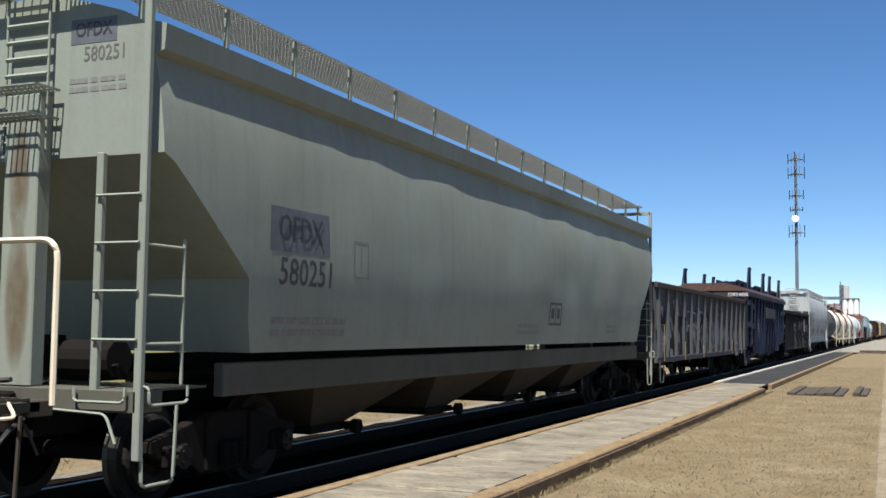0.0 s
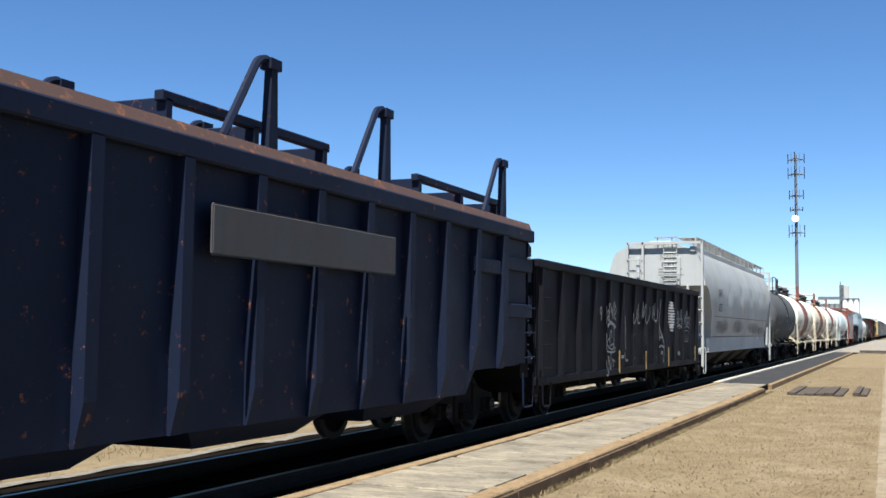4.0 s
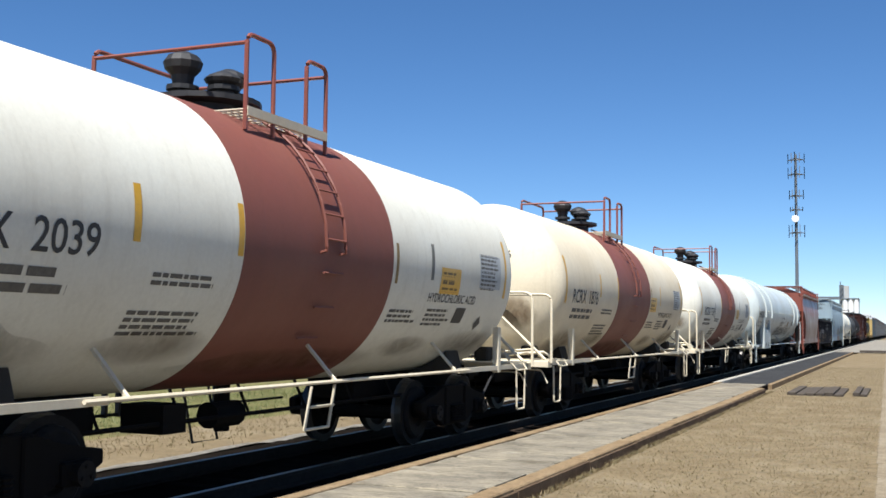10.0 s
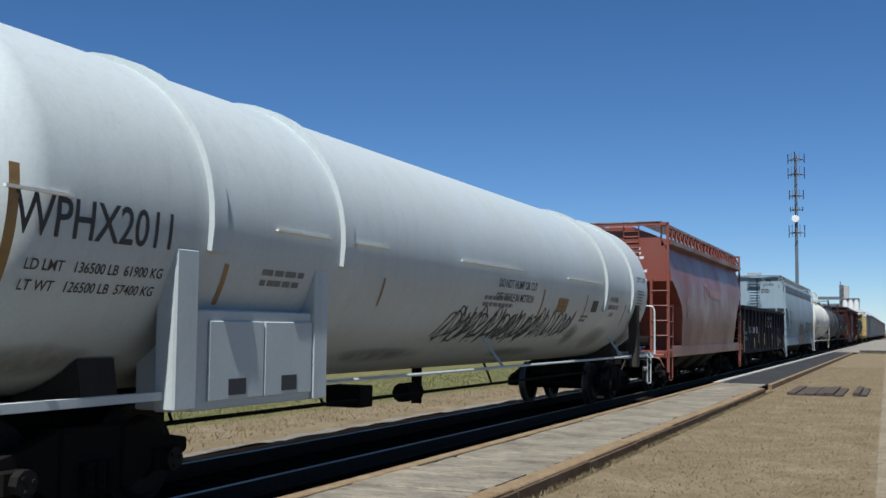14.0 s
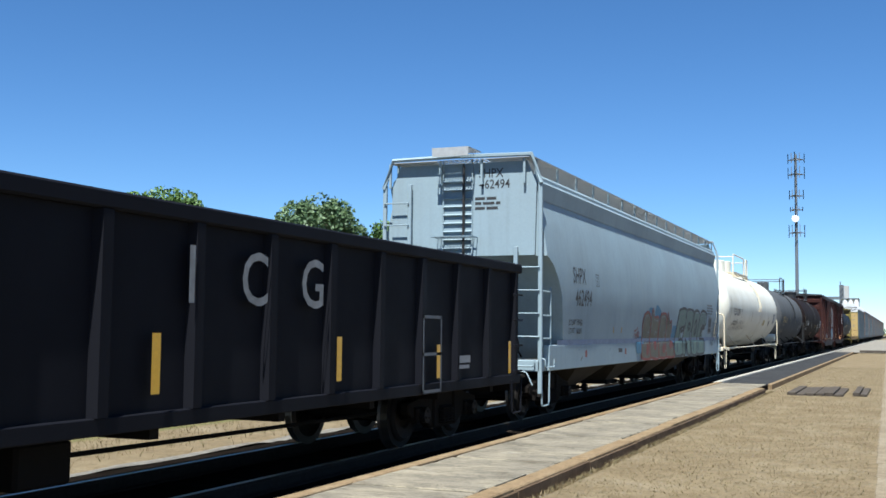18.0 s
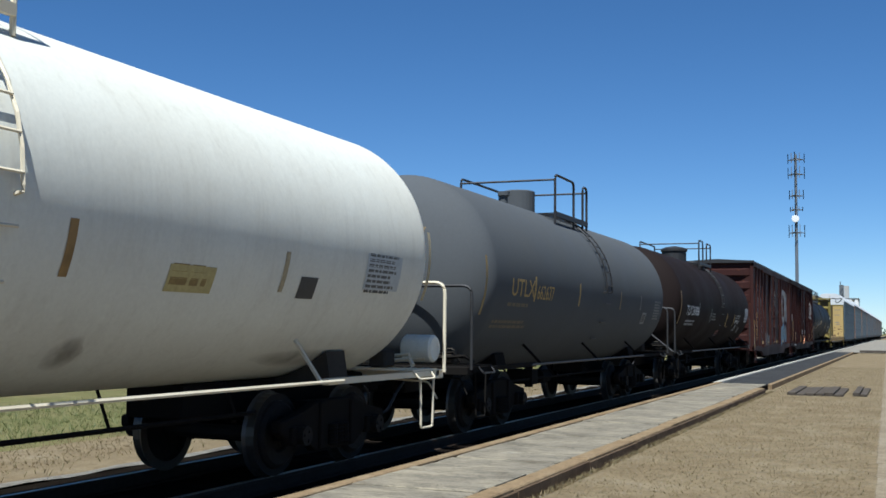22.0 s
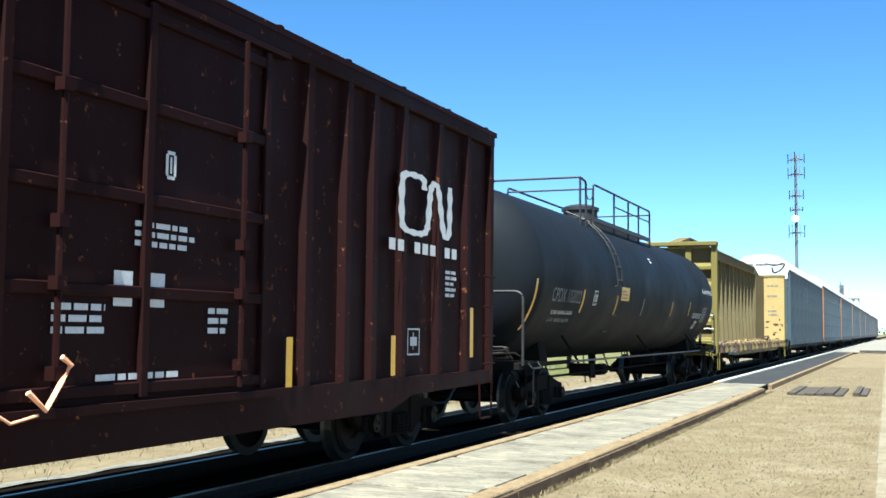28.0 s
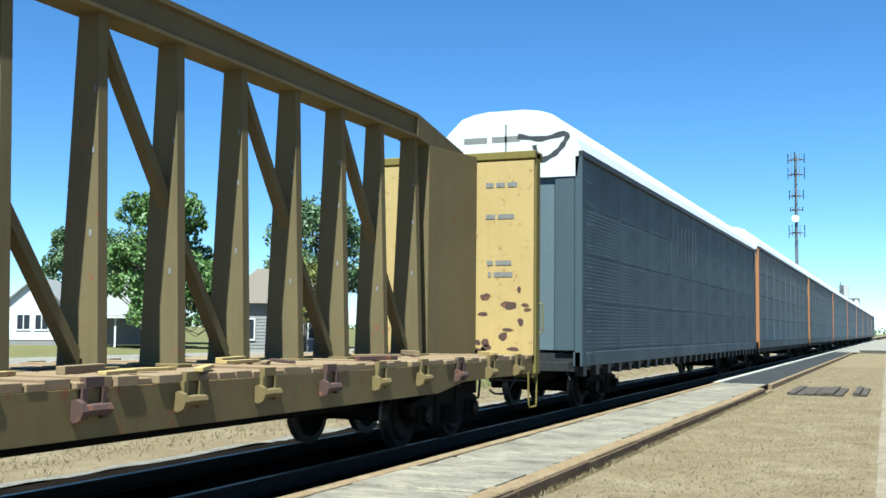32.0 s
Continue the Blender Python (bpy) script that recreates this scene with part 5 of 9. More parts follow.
bars([(-0.14, 0.14, -0.09, 0.09)], side_placer(XS_N, 14.53, 1.34, 0.03), L_WHITE, nahx, "white_panel")
part("end_box", new_box(1.45, 1.56, 16.98, 17.4, 1.05, 1.87, 0.01), M_NAGREY, nahx)
lettering("NAHX", 0.17, on_end(0.16, 0.45, 4.0), L_FADED, nahx)
lettering("60833", 0.17, on_end(0.16, 0.45, 3.78), L_BLACK, nahx)
bars(small_print(-0.4, 0, 0.9, 3, 0.05, 12), on_end(0.16, 0.5, 3.6), L_FADED, nahx)
for x in (-0.55, 0.75):
    part("end_stiffener", new_box(x - 0.06, x + 0.06, 0.08, 0.155, 3.12, 4.0, 0.01), M_NAGREY, nahx)

XS_P = lerp_table([(1.0, 1.50), (1.4, 1.52), (1.9, 1.585), (2.4, 1.60), (3.0, 1.58), (3.5, 1.50), (3.9, 1.40), (4.0, 1.37)])
ptlx = hopper("covered_hopper", "faded red covered hopper car with a railed roof walkway", 175.7, 13.7, M_PTRED, XS_P,
              lerp_table([(0.0, 3.0), (0.2, 3.0), (0.33, 2.98), (0.9, 2.7), (1.45, 2.35), (1.6, 2.1), (1.75, 1.1)]), [(1.3, 4.14), (1.0, 4.3), (0.7, 4.4), (0.36, 4.46), (0.0, 4.48)], 4.0, 3,
              flange=[(1.30, 3.95), (1.56, 4.0), (1.58, 4.12), (1.30, 4.16)], post_top=4.58, seed=3, dent=0.03, walk_z=4.62, walk_x=(0.6, 1.3), skirt=True)
for k in range(22):
    bm = bmesh.new()
    y = 0.4 + k * 0.6
    tube(bm, [(1.42, y, 4.14), (1.36, y + 0.28, 4.5), (1.42, y + 0.56, 4.14)], 0.025, 4)
    part("walkway_brace", bm, M_PTRED, ptlx)
bm = bmesh.new()
tube(bm, [(1.36, 0.1, 4.52), (1.36, 13.4, 4.52), (1.45, 13.62, 4.3), (1.5, 13.66, 4.0)], 0.03, 5)
part("edge_rail", bm, M_PTRED, ptlx)
bars([(-0.3, 0.3, -0.26, -0.2), (-0.3, -0.2, -0.2, 0.3), (-0.2, 0.2, 0.22, 0.3), (0.1, 0.25, -0.05, 0.2), (0.55, 3.1, -0.12, 0.14)], side_placer(XS_P, 5.6, 2.85, 0.015), plain("faded_emblem", (0.34, 0.2, 0.19), 0.7, 0, 0.3, 8, 0), ptlx, "faded_emblem")
bars([(-0.35, 0.35, 0.3, 0.5), (-0.3, 0.4, -0.1, 0.1)], side_placer(XS_P, 2.55, 2.1, 0.015), plain("faded_number", (0.33, 0.19, 0.18), 0.7, 0, 0.3, 8, 0), ptlx, "faded_number_bars")
bars(small_print(-0.5, 0, 0.9, 8, 0.07, 21), on_end(0.16, 0.55, 3.85), L_WHITE, ptlx)

XS_S = lerp_table([(1.0, 1.52), (1.38, 1.52), (1.6, 1.545), (2.25, 1.60), (2.6, 1.60), (3.0, 1.575), (3.5, 1.50), (3.8, 1.43), (4.0, 1.38)])
shpx = hopper("covered_hopper", "pale blue-grey covered hopper car with graffiti on its side", 206.8, 19.3, M_SHBLUE, XS_S,
              lerp_table([(0.0, 2.94), (0.2, 2.94), (0.5, 2.8), (0.8, 2.55), (1.1, 2.1), (1.2, 1.85), (1.25, 1.5), (1.5, 1.1)]), [(1.36, 4.12), (1.15, 4.3), (0.75, 4.44), (0.36, 4.52), (0.0, 4.54)], 4.0, 4,
              sill=(0.93, 1.38), flange=[(1.36, 3.95), (1.41, 3.94), (1.455, 4.23), (1.425, 4.275), (1.36, 4.275)], post_top=4.27, seed=5, dent=0.006, walk_z=4.68, walk_x=(0.5, 1.36), skirt=True, grate_mat=M_GRATE, ladder_x=(-0.36, 0.2), beam=False)
for sx in (-1, 1):
    bm = bmesh.new()
    profile_y(bm, [(sx * x, z) for x, z in ((1.33, 4.28), (1.405, 4.28), (1.405, 4.34), (1.375, 4.385), (1.33, 4.385))], 0.16, 19.14)
    part("eave_angle", bm, M_SHBLUE, shpx, "pale steel angle under the walkway")
for f in (0.0, 19.3):
    for sx in (-1, 1):
        bm = bmesh.new()
        tube(bm, [(sx * 1.52, f, 4.2), (sx * 1.34, f, 4.72), (0, f, 4.74)], 0.04, 5)
        part("walkway_arch", bm, M_SHBLUE, shpx)
lettering("SHPX", 0.3, side_placer(XS_S, 2.12, 2.67), L_BLACK, shpx)
lettering("462494", 0.31, side_placer(XS_S, 2.42, 2.25), L_BLACK, shpx)
lettering("LD LMT 197450", 0.11, side_placer(XS_S, 1.98, 1.79), L_BLACK, shpx)
lettering("LT WT   66550", 0.11, side_placer(XS_S, 1.98, 1.63), L_BLACK, shpx)
bars([(-0.13, 0.13, -0.125, -0.11), (-0.13, 0.13, 0.11, 0.125), (-0.13, -0.117, -0.11, 0.11), (0.117, 0.13, -0.11, 0.11), (-0.07, 0.07, 0.05, 0.07)], side_placer(XS_S, 3.42, 2.65), L_BLACK, shpx, "stencil_frame")
lettering("C", 0.1, side_placer(XS_S, 3.42, 2.6), L_BLACK, shpx)
bars([(0, 1.12, -0.045, 0.045)], side_placer(XS_S, 4.62, 1.22, 0.02), L_BLACK, shpx, "maker_mark_bar")
patches([[(-0.14, 0.1), (0.0, 0.12), (0.14, 0.1), (0.13, -0.05), (0.0, -0.12), (-0.13, -0.05)]], side_placer(XS_S, 2.43, 1.17, 0.02), L_STENCIL, shpx, "maker_shield")
patches([[(-0.11, 0.07), (0.0, 0.09), (0.11, 0.07), (0.1, -0.04), (0.0, -0.09), (-0.1, -0.04)]], side_placer(XS_S, 2.43, 1.17, 0.024), L_CHALK, shpx, "maker_shield")
for y, m0 in ((2.82, L_CRIMSON), (4.51, L_CRIMSON), (6.04, L_CRIMSON), (7.18, L_DARK)):
    bars([(-0.065, 0.065, -0.065, 0.065)], side_placer(XS_S, y, 1.19, 0.02), m0, shpx, "reflector")
for y in (4.87, 5.57):
    bars([(-0.03, 0.03, -0.06, 0.06)], side_placer(XS_S, y, 1.66), L_YELLOW, shpx, "reflector")
bars([(0.0, 17.6, -0.07, 0.05)], side_placer(XS_S, 0.9, 1.42, 0.006), L_FADEBLUE, shpx, "sill_stripe")
for y0, y1 in ((0.1, 0.155), (19.145, 19.2)):
    bm = bmesh.new()
    profile_y(bm, [(-1.37, 2.95), (1.37, 2.95), (1.4, 4.2), (1.22, 4.62), (-1.22, 4.62), (-1.4, 4.2)], y0, y1)
    part("end_plate", bm, M_SHBLUE, shpx, "plain upper end plate")
bm = bmesh.new()
tube(bm, [(0.05, 0.04, 2.9), (0.05, 0.04, 4.6)], 0.025, 6)
part("ladder_stem", bm, M_STEELDARK, shpx)
part("top_step", grating(-0.42, 0.27, -0.3, 0.3, 4.86, 0.05, 0.016), M_GRATE, shpx, "raised grating step")
part("top_step_skirt", new_box(-0.42, 0.27, -0.31, -0.295, 4.7, 4.86), M_GRATE, shpx)
lettering("SHPX", 0.16, on_end(0.1, 0.55, 4.42), L_BLACK, shpx)
lettering("462494", 0.16, on_end(0.1, 0.62, 4.22), L_BLACK, shpx)
bars(small_print(-0.25, 0, 0.5, 3, 0.05, 35), on_end(0.1, 0.5, 3.95), L_BLACK, shpx)
bars(small_print(-0.6, 0, 1.2, 4, 0.05, 36), side_placer(XS_S, 17.1, 2.45), L_PATCH, shpx)
bars([(-0.3, 0.3, -0.26, 0.26)], side_placer(XS_S, 17.15, 1.84), L_CHALK, shpx, "stencil_ground")
bars([(-0.25, 0.25, -0.05, 0.21), (-0.25, 0.25, -0.21, -0.1)], side_placer(XS_S, 17.15, 1.84, 0.009), L_BLACK, shpx, "consolidated_stencil")
# graffiti: a rounded olive piece with red edges, and a sea-green block piece, both running down over the sill
def on_graffiti(out):
    """Placer on the near side that steps out over the sill."""
    def f(u, v):
        hit = SURFACES[XS_S].ray_cast(Vector((4, u, v)), Vector((-1, 0, 0)))[0]
        x = hit.x if hit else XS_S(v)
        return ((max(x, 1.543) if v < 1.385 else x) + out, u, v)
    return f


for k, (u, v, w, h) in enumerate(((9.3, 2.05, 0.9, 0.5), (7.4, 1.3, 0.8, 0.5), (11.45, 1.55, 0.9, 0.6), (8.45, 2.05, 0.6, 0.4), (11.35, 1.25, 0.5, 0.5))):
    patches([blob(u, v, w, h, 50 + k)], on_graffiti(0.0025), L_BLUESPRAY, shpx, "graffiti_glow", "bright blue spray haze")


def sprayed_letter(outline, edge, fill, w, lights=(), parent=None):
    """One sprayed letter: a filled shape, its outline and thin highlights."""
    patches([outline], on_graffiti(0.004), fill, parent, "graffiti_fill", "sprayed letter fill")
    strokes([outline + outline[:1]], w, on_graffiti(0.0065), edge, parent, "graffiti_line", "sprayed letter outline")
    for line in lights:
        strokes([line], 0.03, on_graffiti(0.009), L_CHALK, parent, "graffiti_line", "thin pale highlight")


OLIVE = [[(7.55, 1.0), (7.6, 1.45), (7.62, 1.93), (7.98, 2.1), (8.36, 2.03), (8.5, 1.76), (8.42, 1.3), (8.5, 0.98)], [(8.5, 1.0), (8.47, 1.6), (8.5, 2.02), (8.68, 2.19), (8.86, 2.0), (9.4, 1.97), (9.4, 1.5), (9.5, 0.98)],
         [(9.5, 0.98), (9.45, 1.5), (9.55, 2.0), (9.82, 2.1), (10.3, 2.05), (10.38, 1.6), (10.3, 1.3), (10.4, 0.98)], [(10.4, 0.98), (10.35, 1.45), (10.42, 2.07), (10.56, 2.08), (10.8, 1.88), (11.05, 1.92), (11.0, 1.55), (10.88, 1.4), (11.2, 1.35), (11.48, 1.1), (11.4, 0.96)]]
for k, outline in enumerate(OLIVE):
    mx = sum(p[0] for p in outline) / len(outline)
    inner = [(mx + 0.82 * (a - mx), 1.5 + 0.86 * (b2 - 1.5)) for a, b2 in outline]
    sprayed_letter(outline, L_CRIMSON, L_OLIVE, 0.06, [inner[1:6]], shpx)
    patches([blob(mx + 0.15, 1.2 + 0.1 * (k % 2), 0.34, 0.3, 70 + k)], on_graffiti(0.0055), L_CRIMSON, shpx, "graffiti_fill", "crimson spray patch")
    strokes([[(mx - 0.28, 1.28), (mx, 1.42), (mx + 0.1, 1.6), (mx + 0.3, 1.62)]], 0.035, on_graffiti(0.009), L_CHALK, shpx, "graffiti_line", "thin pale highlight")
LETTERS = [([(11.61, 0.98), (11.54, 1.37), (11.62, 1.52), (11.91, 2.04), (12.09, 2.24), (13.02, 2.27), (13.02, 1.89), (12.85, 1.78), (12.32, 1.72), (12.15, 1.43), (12.64, 1.41), (12.66, 1.0)], [[(12.36, 1.64), (12.84, 1.7), (13.0, 1.84)]]),
           ([(12.72, 0.99), (12.76, 1.51), (13.03, 1.91), (13.15, 2.25), (14.23, 2.22), (14.14, 1.8), (13.77, 1.51), (13.97, 1.02), (13.47, 0.99), (13.32, 1.3), (13.14, 1.4), (13.07, 1.0)], [[(13.44, 1.72), (13.5, 1.86), (13.74, 1.86), (13.64, 1.72), (13.46, 1.72)]]),
           ([(14.04, 0.99), (14.02, 1.51), (14.27, 2.2), (15.24, 2.19), (15.04, 1.66), (14.87, 0.98)], [[(14.46, 1.54), (14.54, 1.92), (14.82, 1.92), (14.72, 1.63), (14.48, 1.55)]]),
           ([(14.95, 0.97), (14.99, 1.5), (15.41, 2.22), (16.41, 2.21), (16.31, 1.84), (15.75, 1.81), (15.47, 1.44), (16.19, 1.39), (16.13, 0.99)], [[(15.6, 1.52), (15.8, 1.72), (16.25, 1.76)]])]
for outline, dark in LETTERS:
    c0, c1 = outline[1], outline[3]
    sprayed_letter(outline, L_DARK, L_SEAGREEN, 0.075, [[(c0[0] + 0.12, c0[1] + 0.1), (c1[0] + 0.1, c1[1] + 0.0), (c1[0] + 0.35, 2.12), (c1[0] + 0.75, 2.14)]], shpx)
    strokes(dark, 0.1, on_graffiti(0.0075), L_DARK, shpx, "graffiti_line", "dark spray shade inside the letter")
    patches([blob(outline[0][0] + 0.3, 1.2, 0.14, 0.34, 80), blob(outline[0][0] + 0.62, 1.72, 0.12, 0.2, 81)], on_graffiti(0.0055), L_TEALDARK, shpx, "graffiti_patch", "dark teal spray patch")
strokes(scrawl(6.75, 7.3, 1.45, 1.7, 3, 4), 0.025, on_graffiti(0.004), L_CRIMSON, shpx, "graffiti_tag", "small crimson tag")
strokes(scrawl(17.5, 18.5, 1.25, 2.0, 3, 6), 0.03, on_graffiti(0.004), L_BLACK, shpx, "graffiti_tag", "thin black tag")
# box column up the middle of each end of the first hopper
for f, s1 in ((0.0, 1), (19.2, -1)):
    part("end_column", new_box(0.0, 0.38, *sorted((f + s1 * 0.0, f + s1 * 0.16)), 1.12, 3.66, 0.012), M_BEIGE, ofdx, "boxed steel column")
    if s1 > 0:
        patches([blob(0.19, 1.9, 0.34, 1.5, 445), blob(0.19, 2.9, 0.3, 1.2, 446)], on_end(-0.002, 0, 0), M_STAIN_END, ofdx, "grime_stain", "brown grime on the boxed column")
    part("brake_step", grating(-0.3, 0.5, *sorted((f - s1 * 0.2, f + s1 * 0.1)), 3.7, 0.06), M_BEIGE, ofdx)
# ---- open gondolas ----
def gondola(name, label, s, L, mat, posts, ztop, zbot, refl=(), seed=0, rail_mat=None, front_truck=1.9):
    car = rolling(name, label, "gondola car", s, "open gondola cars")
    rn = random.Random(seed)
    for sx in (-1, 1):
        a, b2 = sorted((sx * 1.47, sx * 1.52))
        part("side_wall", new_box(a, b2, 0.05, L - 0.05, zbot + 0.12, ztop - 0.05), mat, car)
        a, b2 = sorted((sx * 1.44, sx * 1.60))
        part("top_rail", new_box(a, b2, 0.0, L, ztop - 0.15, ztop, 0.02), rail_mat or mat, car)
        part("bottom_sill", new_box(a, b2 if sx < 0 else 1.575, 0.0, L, zbot, zbot + 0.14, 0.01), mat, car)
        for k in range(posts):
            y = 0.25 + (L - 0.5) * k / (posts - 1)
            bm = bmesh.new()
            w = 0.10
            prof = [(y - w, sx * 1.52), (y + w, sx * 1.52), (y + w * 0.6, sx * 1.595), (y - w * 0.6, sx * 1.595)]
            ring_loft(bm, [[(x, q, zbot + 0.14) for q, x in prof], [(x, q, ztop - 0.15) for q, x in prof]])
            part("side_post", bm, mat, car)
    for f, s1 in ((0.0, -1), (L, 1)):
        a, b2 = sorted((f, f - s1 * 0.06))
        part("end_wall", new_box(-1.5, 1.5, a, b2, zbot + 0.1, ztop - 0.02), mat, car)
        for z in (zbot + 0.45, zbot + 0.95, zbot + 1.45, ztop - 0.12):
            a, b2 = sorted((f - s1 * 0.01, f + s1 * 0.13))
            part("end_rib", new_box(-1.48, 1.48, a, b2, z - 0.09, z + 0.09, 0.02), mat, car)
        a, b2 = sorted((f + s1 * 0.005, f - s1 * 0.3))
        part("end_sill", new_box(-1.5, 1.5, a, b2, zbot - 0.12, zbot + 0.1), M_TRUCK, car)
        rungs(car, 1.0, 1.46, f + s1 * 0.16, f + s1 * 0.16, (1.0, 1.4, 1.8, 2.2), M_GALV)
        rungs(car, 1.64, 1.64, f - s1 * 0.1, f - s1 * 0.55, (1.0, 1.4, 1.8, 2.2), mat)
        stirrup(car, 1.62, min(f - s1 * 0.1, f - s1 * 0.55), max(f - s1 * 0.1, f - s1 * 0.55), 0.35, zbot + 0.05, mat)
        coupler(car, f, s1, mat)
        truck(car, f - s1 * (1.9 if s1 > 0 else front_truck))
    part("floor", new_box(-1.47, 1.47, 0.06, L - 0.06, zbot + 0.12, zbot + 0.2), mat, car)
    part("centre_sill", new_box(-0.33, 0.33, 0.1, L - 0.1, 0.62, zbot + 0.1), M_TRUCK, car)
    for k in range(8):
        y = 1.0 + (L - 2.0) * k / 7
        part("cross_bearer", new_box(-1.46, 1.46, y - 0.06, y + 0.06, zbot - 0.1, zbot + 0.1), M_TRUCK, car)
    for y, z, h in refl:
        bars([(-0.055, 0.055, -h / 2, h / 2)], on_side(1.602, y, z), L_REFL, car, "reflector")
    return car


gonA = gondola("gondola", "rust-stained gondola car covered in silver graffiti", 27.0, 16.4, M_GONRUST, 15, 2.9, 0.84,
               ((0.74, 1.35, 0.95), (3.62, 1.1, 0.49), (6.65, 1.05, 0.37), (12.62, 1.1, 0.47), (15.02, 1.33, 1.0)), 2, rail_mat=M_RAILRUST)
# dull grey blanket, wide dark letters, pale wedges and thin pale edges
rn = random.Random(17)
BASE, EDGE, OVER = on_side(1.52, 0, 0, 0.006), on_side(1.52, 0, 0, 0.0135), on_side(1.52, 0, 0, 0.017)
for k in range(14):
    patches([blob(0.82 + 15.9 / 14 * k, 1.62 + rn.uniform(-0.06, 0.06), 0.62, 0.84, 70 + k)], BASE, L_DULL, gonA, "graffiti_fill", "dull grey spray fill")
def letter(width, *lines):
    for k, line in enumerate(lines):
        strokes([line], width * rn.uniform(0.85, 1.1), on_side(1.52, 0, 0, 0.0095 + 0.0007 * (k % 4)), L_SMOKE, gonA, "graffiti_line", "wide dark spray stroke")
letter(0.3, [(0.29, 2.25), (0.67, 1.98), (1.12, 1.7)], [(1.02, 2.26), (1.12, 1.72)], [(0.14, 1.71), (0.18, 1.46)], [(1.82, 1.93), (1.49, 1.49), (1.01, 0.96)], [(1.75, 1.83), (2.18, 1.44), (2.65, 0.85)], [(1.61, 1.28), (2.54, 1.3)])
letter(0.36, [(2.33, 2.05), (3.1, 1.92), (4.1, 1.95)], [(3.1, 1.86), (3.44, 1.36), (3.35, 0.89)], [(4.24, 1.41), (5.24, 1.56)], [(4.45, 0.82), (4.83, 1.24), (5.84, 1.59)], [(6.69, 0.87), (6.33, 1.31), (6.83, 1.92)], [(6.74, 2.02), (7.48, 2.18), (8.21, 1.83)], [(7.89, 1.82), (8.22, 1.35), (8.02, 0.81)])
letter(0.3, [(9.47, 1.76), (9.54, 0.82)], [(10.37, 2.04), (10.95, 1.13)], [(11.69, 1.88), (11.71, 0.92)], [(12.85, 2.1), (13.58, 0.86)], [(14.54, 1.92), (14.75, 0.93)], [(5.74, 2.13), (5.15, 1.98)])
letter(0.3, [(10.9, 1.0), (11.0, 2.0)], [(12.0, 1.0), (12.3, 1.9), (12.7, 1.0)], [(13.2, 1.0), (13.25, 1.95)], [(15.0, 1.1), (15.5, 1.9), (15.8, 1.1)])
for line in ([(0.53, 2.27), (0.91, 2.31), (0.9, 1.99)], [(0.3, 1.97), (0.56, 1.84), (0.31, 1.75)], [(1.68, 1.48), (1.87, 1.74), (2.02, 1.48)], [(1.23, 0.86), (1.62, 1.18), (2.11, 1.18), (2.31, 0.82)], [(0.84, 1.02), (1.6, 1.56), (0.92, 1.54), (0.33, 1.38), (0.35, 0.96)], [(2.22, 2.48), (2.87, 2.51), (2.41, 2.21)], [(2.87, 2.51), (3.09, 2.08), (3.41, 2.03), (2.41, 2.21)], [(5.16, 1.59), (5.57, 1.72), (5.65, 1.12)], [(3.75, 1.85), (4.04, 1.86), (4.02, 1.0), (3.79, 1.01)]):
    patches([line], EDGE, L_CHALK, gonA, "graffiti_fill", "chalky pale spray wedge")
strokes([[(4.3, 2.22), (4.94, 2.22), (5.5, 2.19), (5.67, 2.18)], [(5.54, 2.18), (5.55, 1.83)], [(5.69, 2.18), (5.69, 1.79)], [(4.3, 1.8), (4.96, 1.83), (5.4, 1.85), (5.73, 1.78), (5.89, 1.67)], [(5.89, 1.67), (5.94, 1.41), (6.04, 0.99)]], 0.055, OVER, L_CHALK, gonA, "graffiti_line", "rough pale spray outline")
strokes([[(6.03, 2.1), (6.25, 2.2), (6.64, 2.25), (6.96, 2.19), (7.31, 2.04), (7.6, 1.73)], [(7.6, 1.73), (7.77, 1.44), (7.73, 0.98)], [(7.2, 2.19), (7.55, 2.05), (7.81, 1.88)], [(6.71, 1.86), (6.49, 1.65), (6.31, 1.34), (6.35, 1.12), (6.47, 1.02)], [(6.95, 1.79), (6.93, 1.39), (6.89, 0.99)]], 0.055, OVER, L_CHALK, gonA, "graffiti_line", "rough pale spray outline")
strokes([[(7.83, 0.99), (8.02, 1.05), (8.05, 1.29)], [(8.12, 1.36), (8.43, 1.85), (8.79, 1.94), (8.91, 1.89)], [(9.2, 2.5), (9.18, 2.08), (9.08, 1.67)], [(9.5, 2.2), (9.96, 2.22), (9.92, 1.98), (9.5, 2.08)], [(8.68, 1.12), (8.78, 1.35)], [(8.68, 1.12), (9.1, 1.2), (9.22, 1.02)], [(10.34, 2.5), (10.3, 1.5), (10.34, 1.23)], [(10.63, 2.31), (10.74, 2.13), (10.8, 1.86)]], 0.055, OVER, L_CHALK, gonA, "graffiti_line", "rough pale spray outline")
strokes([[(9.22, 1.5), (9.12, 1.61), (9.02, 1.51), (9.06, 1.34), (9.18, 1.34), (9.22, 1.48)]], 0.05, on_side(1.52, 0, 0, 0.02), L_CHALK, gonA, "graffiti_line", "small pale spray ring")
for k in range(15):
    cut = [0.98] + sorted(rn.uniform(1.1, 2.2) for _ in range(2)) + [rn.uniform(2.3, 2.6)]
    for n in range(3):
        bars([(-0.058, 0.058, cut[n], cut[n + 1] - 0.004)], on_side(1.596, 0.25 + 15.9 * k / 14, 0), (L_DULL, L_SMOKE, L_DULL, L_CHALK)[(k + 2 * n) % 4 if n < 2 else 0], gonA, "post_face_paint")
